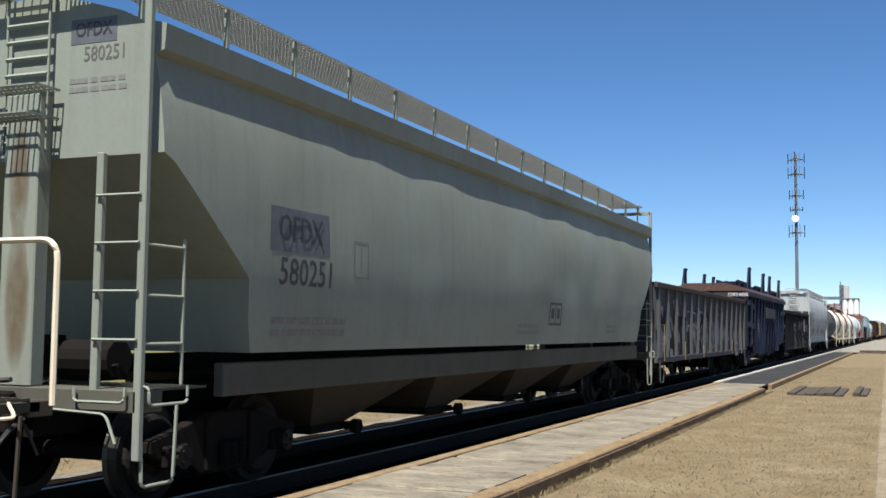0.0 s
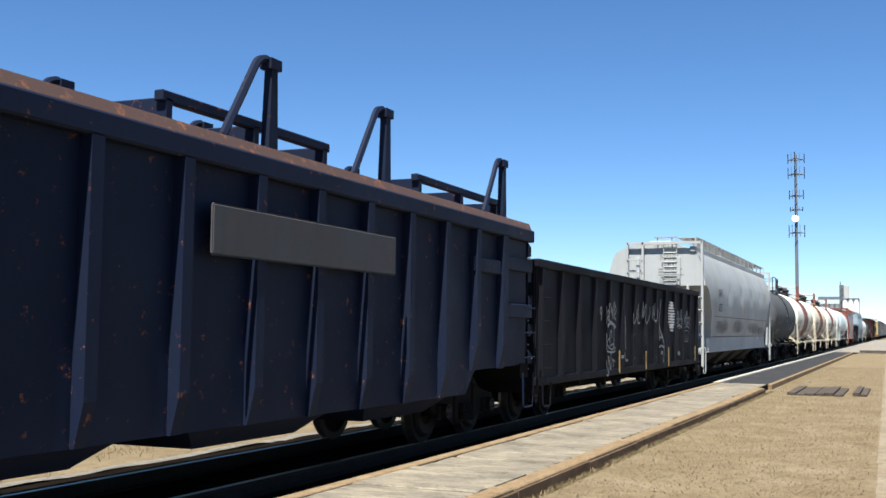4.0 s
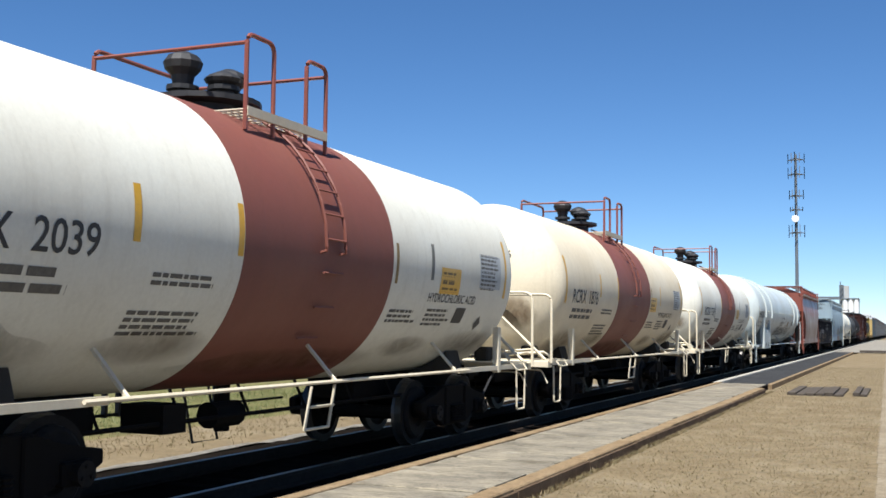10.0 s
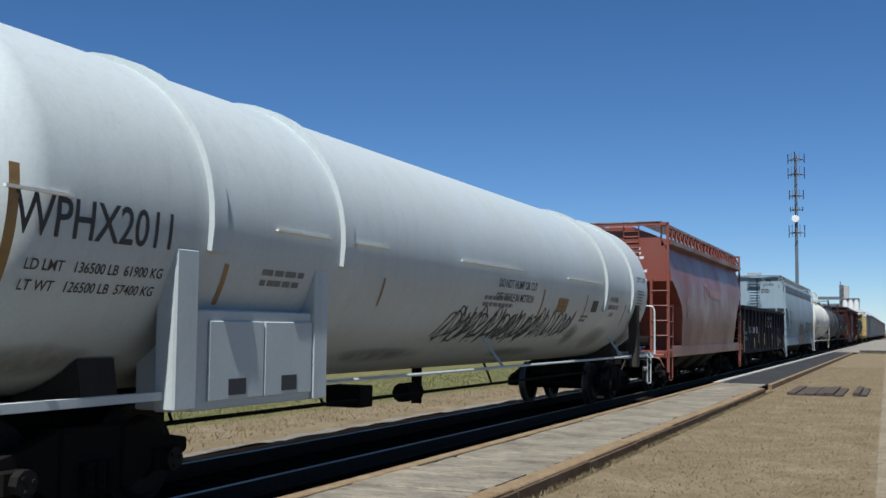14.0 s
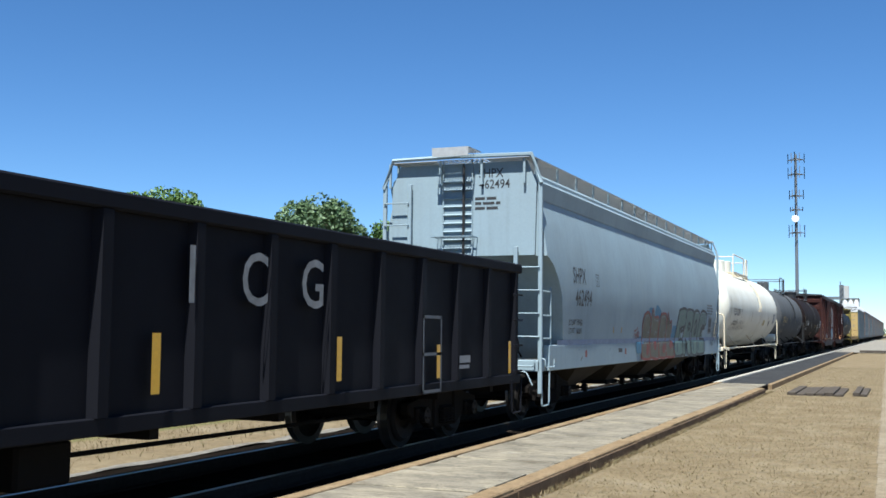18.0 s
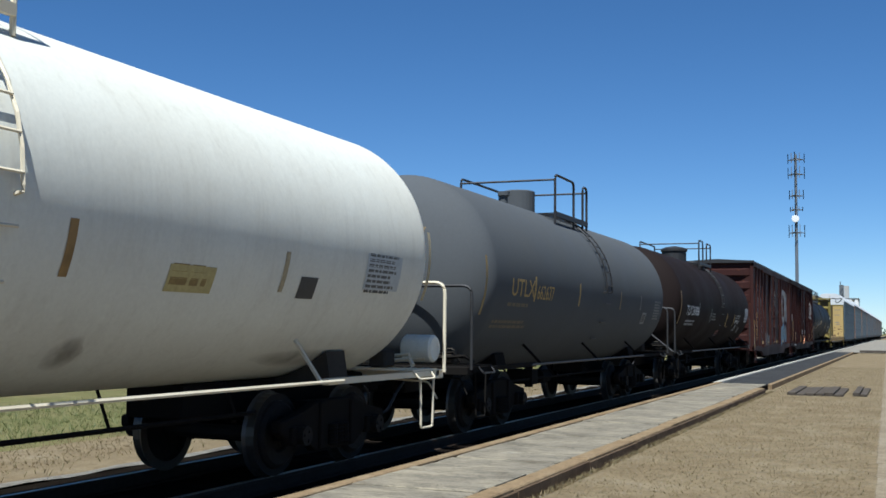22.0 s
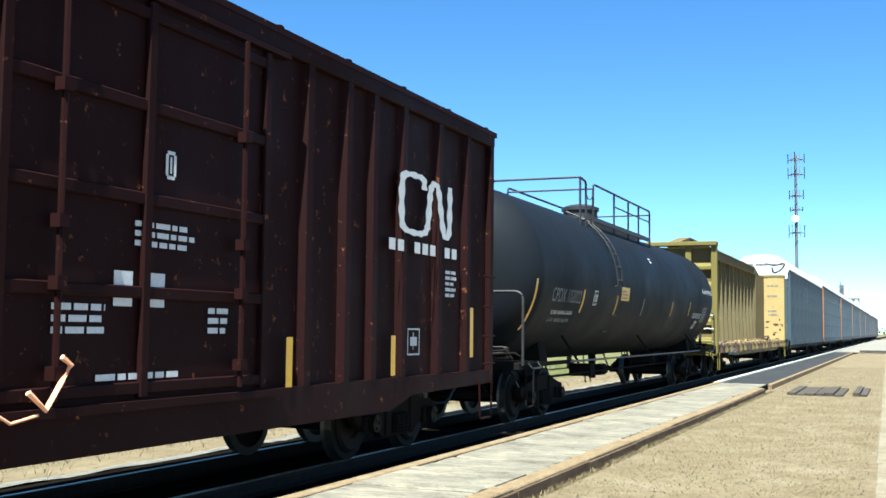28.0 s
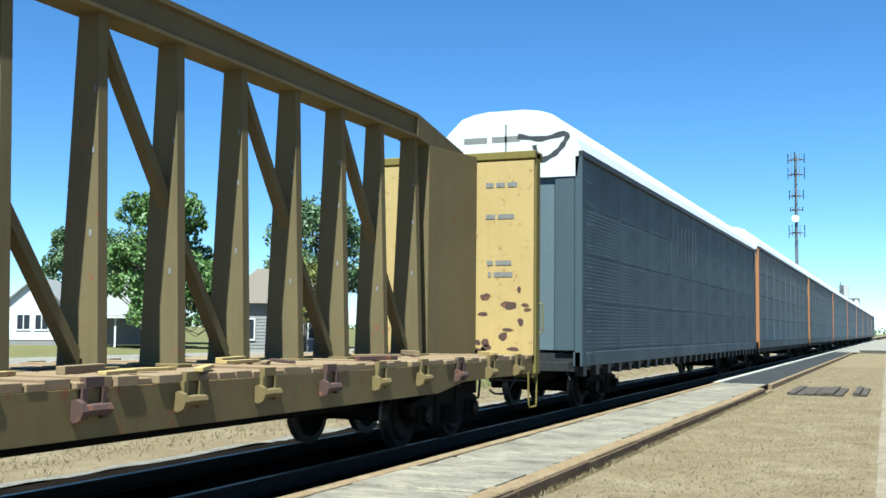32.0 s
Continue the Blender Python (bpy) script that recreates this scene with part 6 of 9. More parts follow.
bars([(-0.36, 0.36, -0.25, 0.25)], on_side(1.6, 13.72, 1.03, 0.006), L_CHALK, gonA, "white_panel")
bars([(-0.17, 0.06, -0.02, 0.16), (0.1, 0.32, -0.02, 0.16), (-0.17, 0.32, -0.11, -0.06)], on_side(1.6, 13.72, 1.03, 0.010), L_BLACK, gonA, "consolidated_stencil")

gonB = gondola("gondola", "black gondola car with white spray tags and yellow reflectors", 59.5, 15.45, M_BLACK, 14, 2.86, 0.70,
               ((5.5, 0.98, 0.48), (8.1, 0.95, 0.43), (10.77, 0.98, 0.5), (14.62, 1.0, 0.42)), 3)
lettering("9", 0.3, on_side(1.602, 3.97, 1.97), L_GREY, gonB)
bm = bmesh.new()
ring_loft(bm, [[(x, 3.2, 0.64), (x, 12.2, 0.64), (x, 11.2, 0.36), (x, 4.2, 0.36)] for x in (-0.34, 0.34)])
part("fish_belly_sill", bm, M_TRUCK, gonB)
# striped round emblem: plain bars and a stepped middle
for k in range(11):
    v = -0.40 + k * 0.074
    w = 0.42 * math.sqrt(max(0.02, 1 - ((v + 0.02) / 0.43) ** 2))
    bars([(-w, w, v, v + 0.04)], on_side(1.602, 11.15, 2.05), L_WHITE, gonB, "emblem_stripe")
bars([(-0.12, 0.12, 0.18, 0.36), (-0.09, 0.09, -0.12, 0.08), (-0.18, 0.18, -0.32, -0.2)], on_side(1.602, 11.15, 2.05, 0.007), L_WHITE, gonB, "emblem_middle")
def tag(y, z, w, h, seed, material, parent, width=0.035, n=4):
    """A scrawled tag: a few looping lines inside w by h."""
    r = random.Random(seed)
    lines = []
    for k in range(n):
        u = y - w / 2 + w * (k + 0.2) / n
        lines.append([(u, z - h / 2 + r.uniform(0, 0.2) * h), (u + r.uniform(-0.05, 0.1) * w, z + h * r.uniform(0.2, 0.5)), (u + w / n * r.uniform(0.5, 1), z + h * r.uniform(-0.3, 0.1)), (u + w / n * r.uniform(0.6, 1.2), z + h * r.uniform(0.2, 0.5)), (u + w / n * r.uniform(0.8, 1.1), z - h * r.uniform(0.3, 0.5))])
    strokes(lines, width, on_side(1.602, 0, 0, 0.006), material, parent, "graffiti_tag", "white spray tag")
SIDE_B = on_side(1.602, 0, 0, 0.006)
def sprayed(width, material, *lines):
    strokes(lines, width, SIDE_B, material, gonB, "graffiti_tag", "pale spray tag")
sprayed(0.035, L_GREY, [(11.99, 2.22), (11.98, 2.09), (12.08, 2.0), (12.15, 2.04), (12.12, 2.15), (12.02, 2.19)], [(11.87, 1.98), (11.99, 1.95), (11.95, 1.86), (12.06, 1.91)], [(12.07, 1.97), (12.17, 1.83)],
        [(12.14, 2.05), (12.23, 1.95), (12.34, 2.04), (12.45, 2.23), (12.53, 2.18), (12.49, 2.05), (12.36, 1.97)], [(12.46, 2.02), (12.44, 1.84)], [(12.58, 2.05), (12.64, 1.99), (12.56, 1.92), (12.63, 1.83)])
sprayed(0.05, L_GREY, [(11.93, 1.76), (12.15, 1.82), (12.44, 1.79), (12.56, 1.75)], [(12.18, 1.8), (12.22, 1.71)])
sprayed(0.035, L_GREY, [(13.3, 2.22), (13.28, 2.14), (13.39, 2.11), (13.4, 2.19), (13.31, 2.24)], [(12.99, 1.85), (13.0, 2.06), (13.1, 2.08), (13.09, 1.96), (12.99, 1.94)], [(13.15, 2.06), (13.15, 1.86), (13.26, 1.84), (13.36, 1.98)],
        [(13.24, 2.08), (13.32, 1.98)], [(13.39, 2.09), (13.43, 1.86), (13.5, 1.9)], [(13.6, 2.08), (13.52, 2.01), (13.57, 1.87)], [(13.71, 2.07), (13.64, 1.96), (13.72, 1.83)], [(12.99, 1.74), (13.33, 1.8), (13.69, 1.74)])
sprayed(0.035, L_CHALK, [(4.4, 2.15), (4.41, 1.78)], [(4.44, 2.01), (4.55, 2.07), (4.6, 1.96), (4.46, 1.92), (4.6, 1.84)], [(4.64, 2.23), (4.62, 1.84), (4.77, 1.86)], [(4.73, 2.22), (4.78, 2.03), (4.84, 2.15), (4.83, 1.89)],
        [(4.85, 1.95), (5.02, 2.25), (5.06, 2.16), (4.95, 1.89)], [(5.07, 2.21), (5.19, 2.08), (5.02, 1.95), (5.18, 1.87)])
sprayed(0.07, L_CHALK, [(4.49, 1.74), (4.77, 1.81), (5.14, 1.72)])
sprayed(0.035, L_CHALK, [(4.39, 1.59), (4.4, 1.25)], [(4.64, 1.49), (4.43, 1.39), (4.65, 1.26)], [(4.85, 1.49), (4.78, 1.65), (4.68, 1.57), (4.67, 1.32), (4.78, 1.25), (5.01, 1.29), (4.96, 1.37), (4.73, 1.34)],
        [(4.99, 1.72), (5.0, 1.43)], [(5.0, 1.46), (4.96, 1.32), (5.14, 1.27)], [(4.42, 1.22), (4.84, 1.19), (5.1, 1.22)])
sprayed(0.035, L_CHALK, [(4.38, 1.04), (4.42, 0.9), (4.58, 0.75)], [(4.54, 1.12), (4.58, 0.75), (4.39, 0.73)], [(4.55, 1.11), (4.74, 0.82)], [(4.75, 1.2), (4.76, 0.82)], [(4.87, 1.06), (4.96, 0.87)], [(4.91, 1.03), (5.08, 0.99)])
sprayed(0.04, L_CHALK, [(6.0, 1.98), (6.03, 1.24)], [(6.79, 2.06), (6.83, 1.82), (7.08, 1.96), (7.15, 2.18)], [(7.15, 2.18), (7.22, 1.84), (7.42, 1.85)], [(7.28, 2.28), (7.28, 1.93)], [(7.66, 1.95), (7.8, 2.33), (7.77, 1.95), (7.99, 2.27)],
        [(8.09, 2.29), (8.04, 1.86), (8.24, 1.87), (8.48, 2.03), (8.53, 2.24)], [(8.78, 1.94), (8.85, 2.27), (8.95, 1.99), (9.08, 2.33)], [(5.94, 1.16), (6.03, 1.0), (6.24, 1.0)])
sprayed(0.05, L_CHALK, [(9.8, 2.45), (9.71, 2.2), (9.6, 2.0), (9.6, 1.81), (9.74, 1.62), (9.96, 1.52), (10.11, 1.37), (10.19, 1.24)], [(9.6, 1.81), (9.59, 1.64), (9.62, 1.41)], [(9.43, 2.2), (9.33, 1.96), (9.12, 1.89), (8.95, 1.99)],
        [(10.16, 1.22), (10.13, 1.02), (10.05, 0.85)], [(9.65, 1.48), (9.89, 1.5), (10.07, 1.4)], [(9.56, 1.24), (9.79, 1.28), (10.12, 1.24)])
bars([(-0.12, 0.12, -0.04, 0.04)], on_side(1.602, 9.92, 1.1), L_GREY, gonB, "placard")
bars([(-0.12, 0.12, -0.035, 0.035)], on_side(1.602, 5.77, 1.08), L_GREY, gonB, "placard")
for k, (u, v, w, h) in enumerate(((7.0, 1.5, 0.46, 0.27), (7.0, 0.98, 0.46, 0.2), (7.9, 1.52, 0.26, 0.3), (7.9, 0.98, 0.26, 0.16), (9.2, 1.45, 0.42, 0.32), (9.2, 0.95, 0.42, 0.17), (9.85, 1.0, 0.22, 0.2))):
    rk = random.Random(30 + k)
    lines = [[(u + w * f, v - h * rk.uniform(0.4, 1)), (u + w * f + rk.uniform(-0.03, 0.03), v), (u + w * f, v + h * rk.uniform(0.4, 1))] for f in (-0.85, -0.4, 0.1, 0.5, 0.9)]
    strokes(lines + [[(u - 0.6 * w, v), (u, v + 0.3 * h), (u + 0.6 * w, v - 0.1 * h)]], 0.022, on_side(1.602, 0, 0), L_HAZE, gonB, "graffiti_line", "faint smoky spray streak")
bars([(-0.28, 0.28, -0.16, -0.14), (-0.28, 0.28, 0.14, 0.16), (-0.28, -0.26, -0.14, 0.14), (0.26, 0.28, -0.14, 0.14), (-0.26, 0.26, -0.1, -0.09), (-0.008, 0.008, -0.1, 0.05)], on_side(1.602, 13.28, 1.52), L_GREY, gonB, "stencil_frame")
bars([(-0.15, 0.15, -0.05, 0.05)], on_side(1.602, 12.15, 1.05), L_GREY, gonB, "placard")

gonC = gondola("gondola", "black gondola car with large faded white letters", 189.75, 15.85, M_BLACK, 14, 2.7, 0.8,
               ((0.1, 1.5, 1.2), (3.26, 1.18, 0.45), (4.72, 1.4, 0.42), (6.75, 1.34, 0.5), (9.82, 1.31, 0.48), (12.5, 1.22, 0.44), (15.25, 1.22, 0.5)), 4, front_truck=2.7)
for ch, yy in (("I", 7.2), ("C", 8.17), ("G", 9.24)):
    lettering(ch, 0.5, on_side(1.602, yy, 2.07), L_CHALK, gonC, 0.95)
lettering("ICG", 0.27, on_side(1.602, 1.86, 1.72), L_GREY, gonC, 1.1)
lettering("246", 0.27, on_side(1.602, 3.04, 1.72), L_WHITE, gonC, 1.0)
lettering("521", 0.27, on_side(1.602, 4.08, 1.72), L_WHITE, gonC, 1.0)
bars(small_print(-0.4, 0, 1.0, 2, 0.12, 5), on_side(1.602, 0.4, 1.55), L_FADED, gonC)
bars([(-0.3, 0.3, -0.5, -0.46), (-0.3, 0.3, 0.46, 0.5), (-0.3, -0.26, -0.5, 0.5), (0.26, 0.3, -0.5, 0.5), (-0.3, 0.3, -0.02, 0.02)], on_side(1.602, 12.3, 1.32), L_PATCH, gonC, "stencil_frame")
bars([(-0.2, 0.2, -0.02, 0.08), (-0.2, 0.16, -0.1, -0.05)], on_side(1.602, 13.42, 1.2), L_GREY, gonC, "placard")

part("brake_reservoir", drum(bmesh.new(), (0.75, 4.9, 0.6), (0.75, 5.7, 0.6), 0.2, 14), M_TRUCK, gonC, "", True)
part("brake_cylinder", bevel_all(new_box(0.45, 1.1, 5.8, 6.4, 0.38, 0.74), 0.03), M_TRUCK, gonC)
part("brake_rod", tube(bmesh.new(), [(0.7, 2.8, 0.5), (0.7, 6.0, 0.55), (0.7, 12.5, 0.5)], 0.025, 6), M_TRUCK, gonC)

# ---- dark blue covered ore car with a rusty lid and lifting arms ----
tc = rolling("covered_gondola", "dark blue covered gondola car with a rusty lid and lifting arms", "gondola car", 44.0)
LT = 15.2
for sx in (-1, 1):
    bm = bmesh.new()
    pts = [(0.0, 3.25), (LT, 3.25), (LT, 1.08), (LT - 2.35, 1.05), (LT - 2.7, 0.72), (2.75, 0.72), (2.3, 1.05), (0.0, 1.08)]
    profile_x(bm, pts, *sorted((sx * 1.42, sx * 1.48)))
    part("side_wall", bm, M_BLUE, tc)
    part("top_chord", new_box(*sorted((sx * 1.4, sx * 1.6)), -0.02, LT + 0.02, 3.1, 3.3, 0.02), M_BLUE, tc)
    for k in range(12):
        y = 1.35 + (LT - 2.7) * k / 11
        zb = 1.05 if y < 2.5 or y > LT - 2.5 else 0.72
        bm = bmesh.new()
        w = 0.11 if k in (0, 11) else 0.07
        ring_loft(bm, [[(sx * 1.48, y - w, zb), (sx * 1.52, y - w, zb), (sx * 1.52, y + w, zb), (sx * 1.48, y + w, zb)], [(sx * 1.48, y - w, zb + 0.3), (sx * 1.6, y - w, zb + 0.35), (sx * 1.6, y + w, zb + 0.35), (sx * 1.48, y + w, zb + 0.3)], [(sx * 1.48, y - w, 3.1), (sx * 1.6, y - w, 3.1), (sx * 1.6, y + w, 3.1), (sx * 1.48, y + w, 3.1)]])
        part("side_post", bm, M_BLUE, tc)
    for y0, y1, z in ((0.02, 1.25, 2.85), (1.48, 2.8, 2.72), (0.02, 1.2, 1.95), (1.48, 2.7, 1.9), (LT - 2.6, LT - 1.5, 2.6), (LT - 1.2, LT, 2.7), (LT - 1.2, LT, 1.95)):
        part("side_stiffener", new_box(*sorted((sx * 1.48, sx * 1.57)), y0, y1, z - 0.11, z + 0.11, 0.015), M_BLUE, tc)
    part("side_panel", new_box(*sorted((sx * 1.6, sx * 1.625)), 6.2, 9.9, 2.28, 2.75, 0.02), M_GONRUST, tc, "dark grey bolted panel")
for f, s1 in ((0.0, -1), (LT, 1)):
    part("end_wall", new_box(-1.48, 1.48, *sorted((f - s1 * 0.02, f - s1 * 0.08)), 1.05, 3.25), M_BLUE, tc)
    for z in (1.2, 1.65, 2.1, 2.55, 2.98):
        bm = bmesh.new()
        profile_x(bm, [(f - s1 * 0.02, z - 0.12), (f + s1 * 0.14, z - 0.1), (f + s1 * 0.14, z + 0.06), (f - s1 * 0.02, z + 0.12)], -1.5, 1.5)
        part("end_rib", bm, M_BLUE, tc)
    part("end_sill", new_box(-1.5, 1.5, *sorted((f, f - s1 * 0.4)), 0.86, 1.1), M_TRUCK, tc)
    rungs(tc, 1.0, 1.5, f + s1 * 0.2, f + s1 * 0.2, (1.18, 1.6), M_WHITE, r=0.02)
    rungs(tc, 1.64, 1.64, f - s1 * 0.05, f - s1 * 0.55, (1.2, 1.6, 2.0), M_BLUE)
    stirrup(tc, 1.6, min(f - s1 * 0.05, f - s1 * 0.55), max(f - s1 * 0.05, f - s1 * 0.55), 0.4, 0.95, M_BLUE)
    coupler(tc, f, s1, M_BLUE)
    truck(tc, f - s1 * 1.75)
bm = bmesh.new()
ring_loft(bm, [[(-1.55, y, 3.3), (1.55, y, 3.3), (1.5, y, 3.42), (0.75, y, 3.62), (-0.75, y, 3.62), (-1.5, y, 3.42)] for y in (-0.02, 5, 10, LT + 0.02)])
part("lid", bm, M_RUSTCAP, tc, "rusty brown steel lid")
for y0, y1 in ((0.3, 3.4), (6.0, 9.0), (11.4, 14.6)):
    for a in (0.35, 1.15):
        part("hatch_rail", new_box(a - 0.05, a + 0.05, y0, y1, 3.66, 3.76, 0.01), M_BLUE, tc)
    for y in (y0 + 0.1, (y0 + y1) / 2, y1 - 0.1):
        part("hatch_rib", new_box(0.3, 1.2, y - 0.05, y + 0.05, 3.5, 3.7, 0.01), M_BLUE, tc)
for y in (2.6, 7.5, 10.1, 14.3):
    for x in (1.35, -1.35):
        bm = bmesh.new()
        ring_loft(bm, [[(x - 0.05, y - 0.09, 3.28), (x + 0.05, y - 0.09, 3.28), (x + 0.05, y + 0.09, 3.28), (x - 0.05, y + 0.09, 3.28)], [(x - 0.04, y - 0.05, 4.3), (x + 0.05, y - 0.05, 4.3), (x + 0.05, y + 0.05, 4.3), (x - 0.04, y + 0.05, 4.3)]])
        tube(bm, rounded([(x, y, 4.2), (x, y - 0.06, 4.37), (x, y - 0.24, 4.32), (x, y - 0.8, 3.45)], 0.08), 0.045, 6)
        box(bm, x - 0.07, x + 0.07, y - 0.1, y + 0.1, 4.26, 4.37)
        part("lifting_arm", bm, M_BLUE, tc)
part("centre_sill", new_box(-0.33, 0.33, 0.1, LT - 0.1, 0.62, 1.0), M_TRUCK, tc)
bm = bmesh.new()
for k in range(3):
    c = 4.2 + 3.4 * k
    ring_loft(bm, [[(-1.4, c - 1.4, 0.8), (1.4, c - 1.4, 0.8), (1.4, c + 1.4, 0.8), (-1.4, c + 1.4, 0.8)], [(-1.1, c - 0.9, 0.5), (1.1, c - 0.9, 0.5), (1.1, c + 0.9, 0.5), (-1.1, c + 0.9, 0.5)]])
part("belly", bm, M_BLUE, tc)
lettering("TCMX", 0.3, on_side(1.49, 2.1, 2.5), L_GREY, tc)
lettering("44582", 0.3, on_side(1.49, 2.1, 2.12), L_GREY, tc)
part("number_board", new_box(0.3, 1.6, -0.165, -0.14, 3.04, 3.24), M_STEELDARK, tc)
lettering("TCMX 44582", 0.12, on_end(-0.165, 1.24, 3.14), L_WHITE, tc)
bars(small_print(-0.3, 0, 0.75, 3, 0.06, 7), on_side(1.49, 2.1, 1.45), L_GREY, tc)
bars([(-0.24, 0.24, -0.07, 0.07)], on_side(1.49, 2.05, 1.22), L_OCHRE, tc, "placard")
tag(3.35, 1.8, 0.5, 1.0, 9, L_FADED, tc, 0.03)


# ---- tank cars ----
def tank_place(R, zc, y0, z0, out=0.004):
    """u along the car, v up the shell from height z0 on its near side."""
    a0 = math.asin(max(-0.99, min(0.99, (z0 - zc) / R)))
    return lambda u, v: ((R + out) * math.cos(a0 + v / R), y0 + u, zc + (R + out) * math.sin(a0 + v / R))


def shell(R, zc, y0, y1, head=0.55, seg=96, sag=0.0):
    bm = bmesh.new()
    prof = [(y0 + head * (1 - math.cos(math.pi / 2 * k / 26)), R * math.sin(math.pi / 2 * k / 26)) for k in range(27)]
    n = 8
    prof += [(y0 + head + (y1 - y0 - 2 * head) * k / n, R) for k in range(1, n)]
    prof += [(y1 - head * (1 - math.cos(math.pi / 2 * k / 26)), R * math.sin(math.pi / 2 * k / 26)) for k in reversed(range(27))]
    lathe(bm, prof, (0, 0, zc), (0, 1, 0), seg)
    return bm


def hoop(R, zc, y0, y1, out, a0=-180, a1=180, seg=40):
    """A band round the shell between two angles (0 = near side, 90 = top)."""
    bm = bmesh.new()
    full = a1 - a0 >= 360
    n = max(4, int(seg * (a1 - a0) / 360))
    rings = []
    for k in range(n if full else n + 1):
        a = radians(a0 + (a1 - a0) * k / n)
        rings.append([(r * math.cos(a), y, zc + r * math.sin(a)) for r, y in ((R - 0.02, y0), (R + out, y0), (R + out, y1), (R - 0.02, y1))])
    if full:
        rings.append(rings[0])
    ring_loft(bm, rings, caps=not full)
    return bm


def tank_car(name, label, s, L, R, zc, mat, frame_mat, rail_mat, tank_y, ladder_y=None, dome_y=None, deck=None, dome="valves", head=0.55, low_rail=True, group="tank cars", rail_x=1.5, bolster=2.2, end_rail_z=2.28, gap=None, mid_posts=(), mid=0.0):
    """mid moves the ladder, dome and top platform along the tank."""
    car = rolling(name, label, "tank car", s, group)
    ladder_y, dome_y = (None if y is None else y + mid for y in (ladder_y, dome_y))
    deck = deck and (deck[0] + mid, deck[1] + mid, *deck[2:])
    gap = gap and (gap[0] + mid, gap[1] + mid)
    part("tank", shell(R, zc, *tank_y, head), mat, car, "", True)
    for f, s1 in ((0.0, -1), (L, 1)):
        lo = lambda a, b2: sorted((f - s1 * a, f - s1 * b2))
        part("stub_sill", new_box(-0.36, 0.36, *lo(0.0, 4.0), 0.68, 1.04, 0.02), M_TRUCK, car)
        part("end_sill", new_box(-1.46, 1.46, *lo(-0.24, 0.0), 0.98, 1.1, 0.01), frame_mat, car)
        part("end_platform", grating(-1.46, 1.46, *lo(0.0, 0.75), 1.12), frame_mat, car)
        for sx in (-1, 1):
            part("platform_side", new_box(*sorted((sx * 1.38, sx * 1.46)), *lo(-0.1, 2.9), 1.02, 1.09), frame_mat, car)
        # saddle over the bogie, in a dark colour that stands for the tank's shade
        bm = bmesh.new()
        yb = f - s1 * bolster
        prof = [(-1.1, 0.98), (1.1, 0.98)] + [((R + 0.02) * math.cos(radians(a)), zc + (R + 0.02) * math.sin(radians(a))) for a in range(-50, -131, -8)]
        ring_loft(bm, [[(x, yb - 0.22, z) for x, z in prof], [(x, yb + 0.22, z) for x, z in prof]])
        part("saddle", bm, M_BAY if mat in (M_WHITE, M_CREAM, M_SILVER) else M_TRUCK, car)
        # handrail across the end
        bm = bmesh.new()
        tube(bm, rounded([(-rail_x, f + s1 * 0.18, 1.06), (-rail_x, f + s1 * 0.18, end_rail_z), (rail_x, f + s1 * 0.18, end_rail_z), (rail_x, f + s1 * 0.18, 1.06)], 0.16, 5), 0.024, 7)
        part("end_handrail", bm, rail_mat, car)
        for sx in (-1, 1):
            stirrup(car, sx * 1.46, min(f - s1 * 0.08, f - s1 * 0.5), max(f - s1 * 0.08, f - s1 * 0.5), 0.36, 1.0, frame_mat)
            grab(car, [(sx * 1.46, f - s1 * 0.7, 1.1), (sx * 1.54, f - s1 * 0.7, 1.0), (sx * 1.54, f - s1 * 0.2, 1.0), (sx * 1.46, f - s1 * 0.2, 1.1)], rail_mat)
        bm = bmesh.new()
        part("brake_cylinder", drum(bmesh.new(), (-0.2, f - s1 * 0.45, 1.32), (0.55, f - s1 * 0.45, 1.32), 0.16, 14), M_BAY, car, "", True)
        tube(bm, [(-1.3, f - s1 * 0.1, 1.17), (0.2, f - s1 * 0.12, 1.22), (1.1, f - s1 * 0.1, 1.3), (1.2, f - s1 * 0.15, 1.15)], 0.022, 5)
        tube(bm, [(-1.3, f - s1 * 0.02, 1.2), (0.5, f - s1 * 0.02, 1.18), (1.3, f - s1 * 0.02, 1.25)], 0.02, 5)
        tube(bm, [(0.6, f - s1 * 0.3, 1.2), (1.2, f - s1 * 0.3, 1.24), (1.3, f - s1 * 0.4, 1.16)], 0.03, 5)
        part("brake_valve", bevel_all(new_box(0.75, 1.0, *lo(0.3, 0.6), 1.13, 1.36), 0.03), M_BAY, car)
        tube(bm, [(-1.2, f - s1 * 0.25, 1.2), (-0.3, f - s1 * 0.25, 1.3)], 0.03, 5)
        part("brake_gear", bm, frame_mat, car)
        coupler(car, f, s1, frame_mat)
        truck(car, f - s1 * bolster)
    if low_rail:
        for sx in (-1, 1):
            bm = bmesh.new()
            tube(bm, [(sx * 1.48, 2.6, 1.06), (sx * 1.48, L - 2.6, 1.06)], 0.022, 6)
            part("running_rail", bm, rail_mat, car)
            for k in range(3):
                y = 3.1 + (L - 6.2) * k / 2
                bm = bmesh.new()
                tube(bm, [(sx * 1.48, y, 1.06), (sx * (R * 0.72), y, zc - R * 0.69)], 0.024, 5)
                part("rail_bracket", bm, frame_mat, car)
    # brake rigging under the belly
    bm = bmesh.new()
    tube(bm, [(0.75, 3.2, 0.72), (0.75, L - 3.2, 0.72)], 0.025, 5)
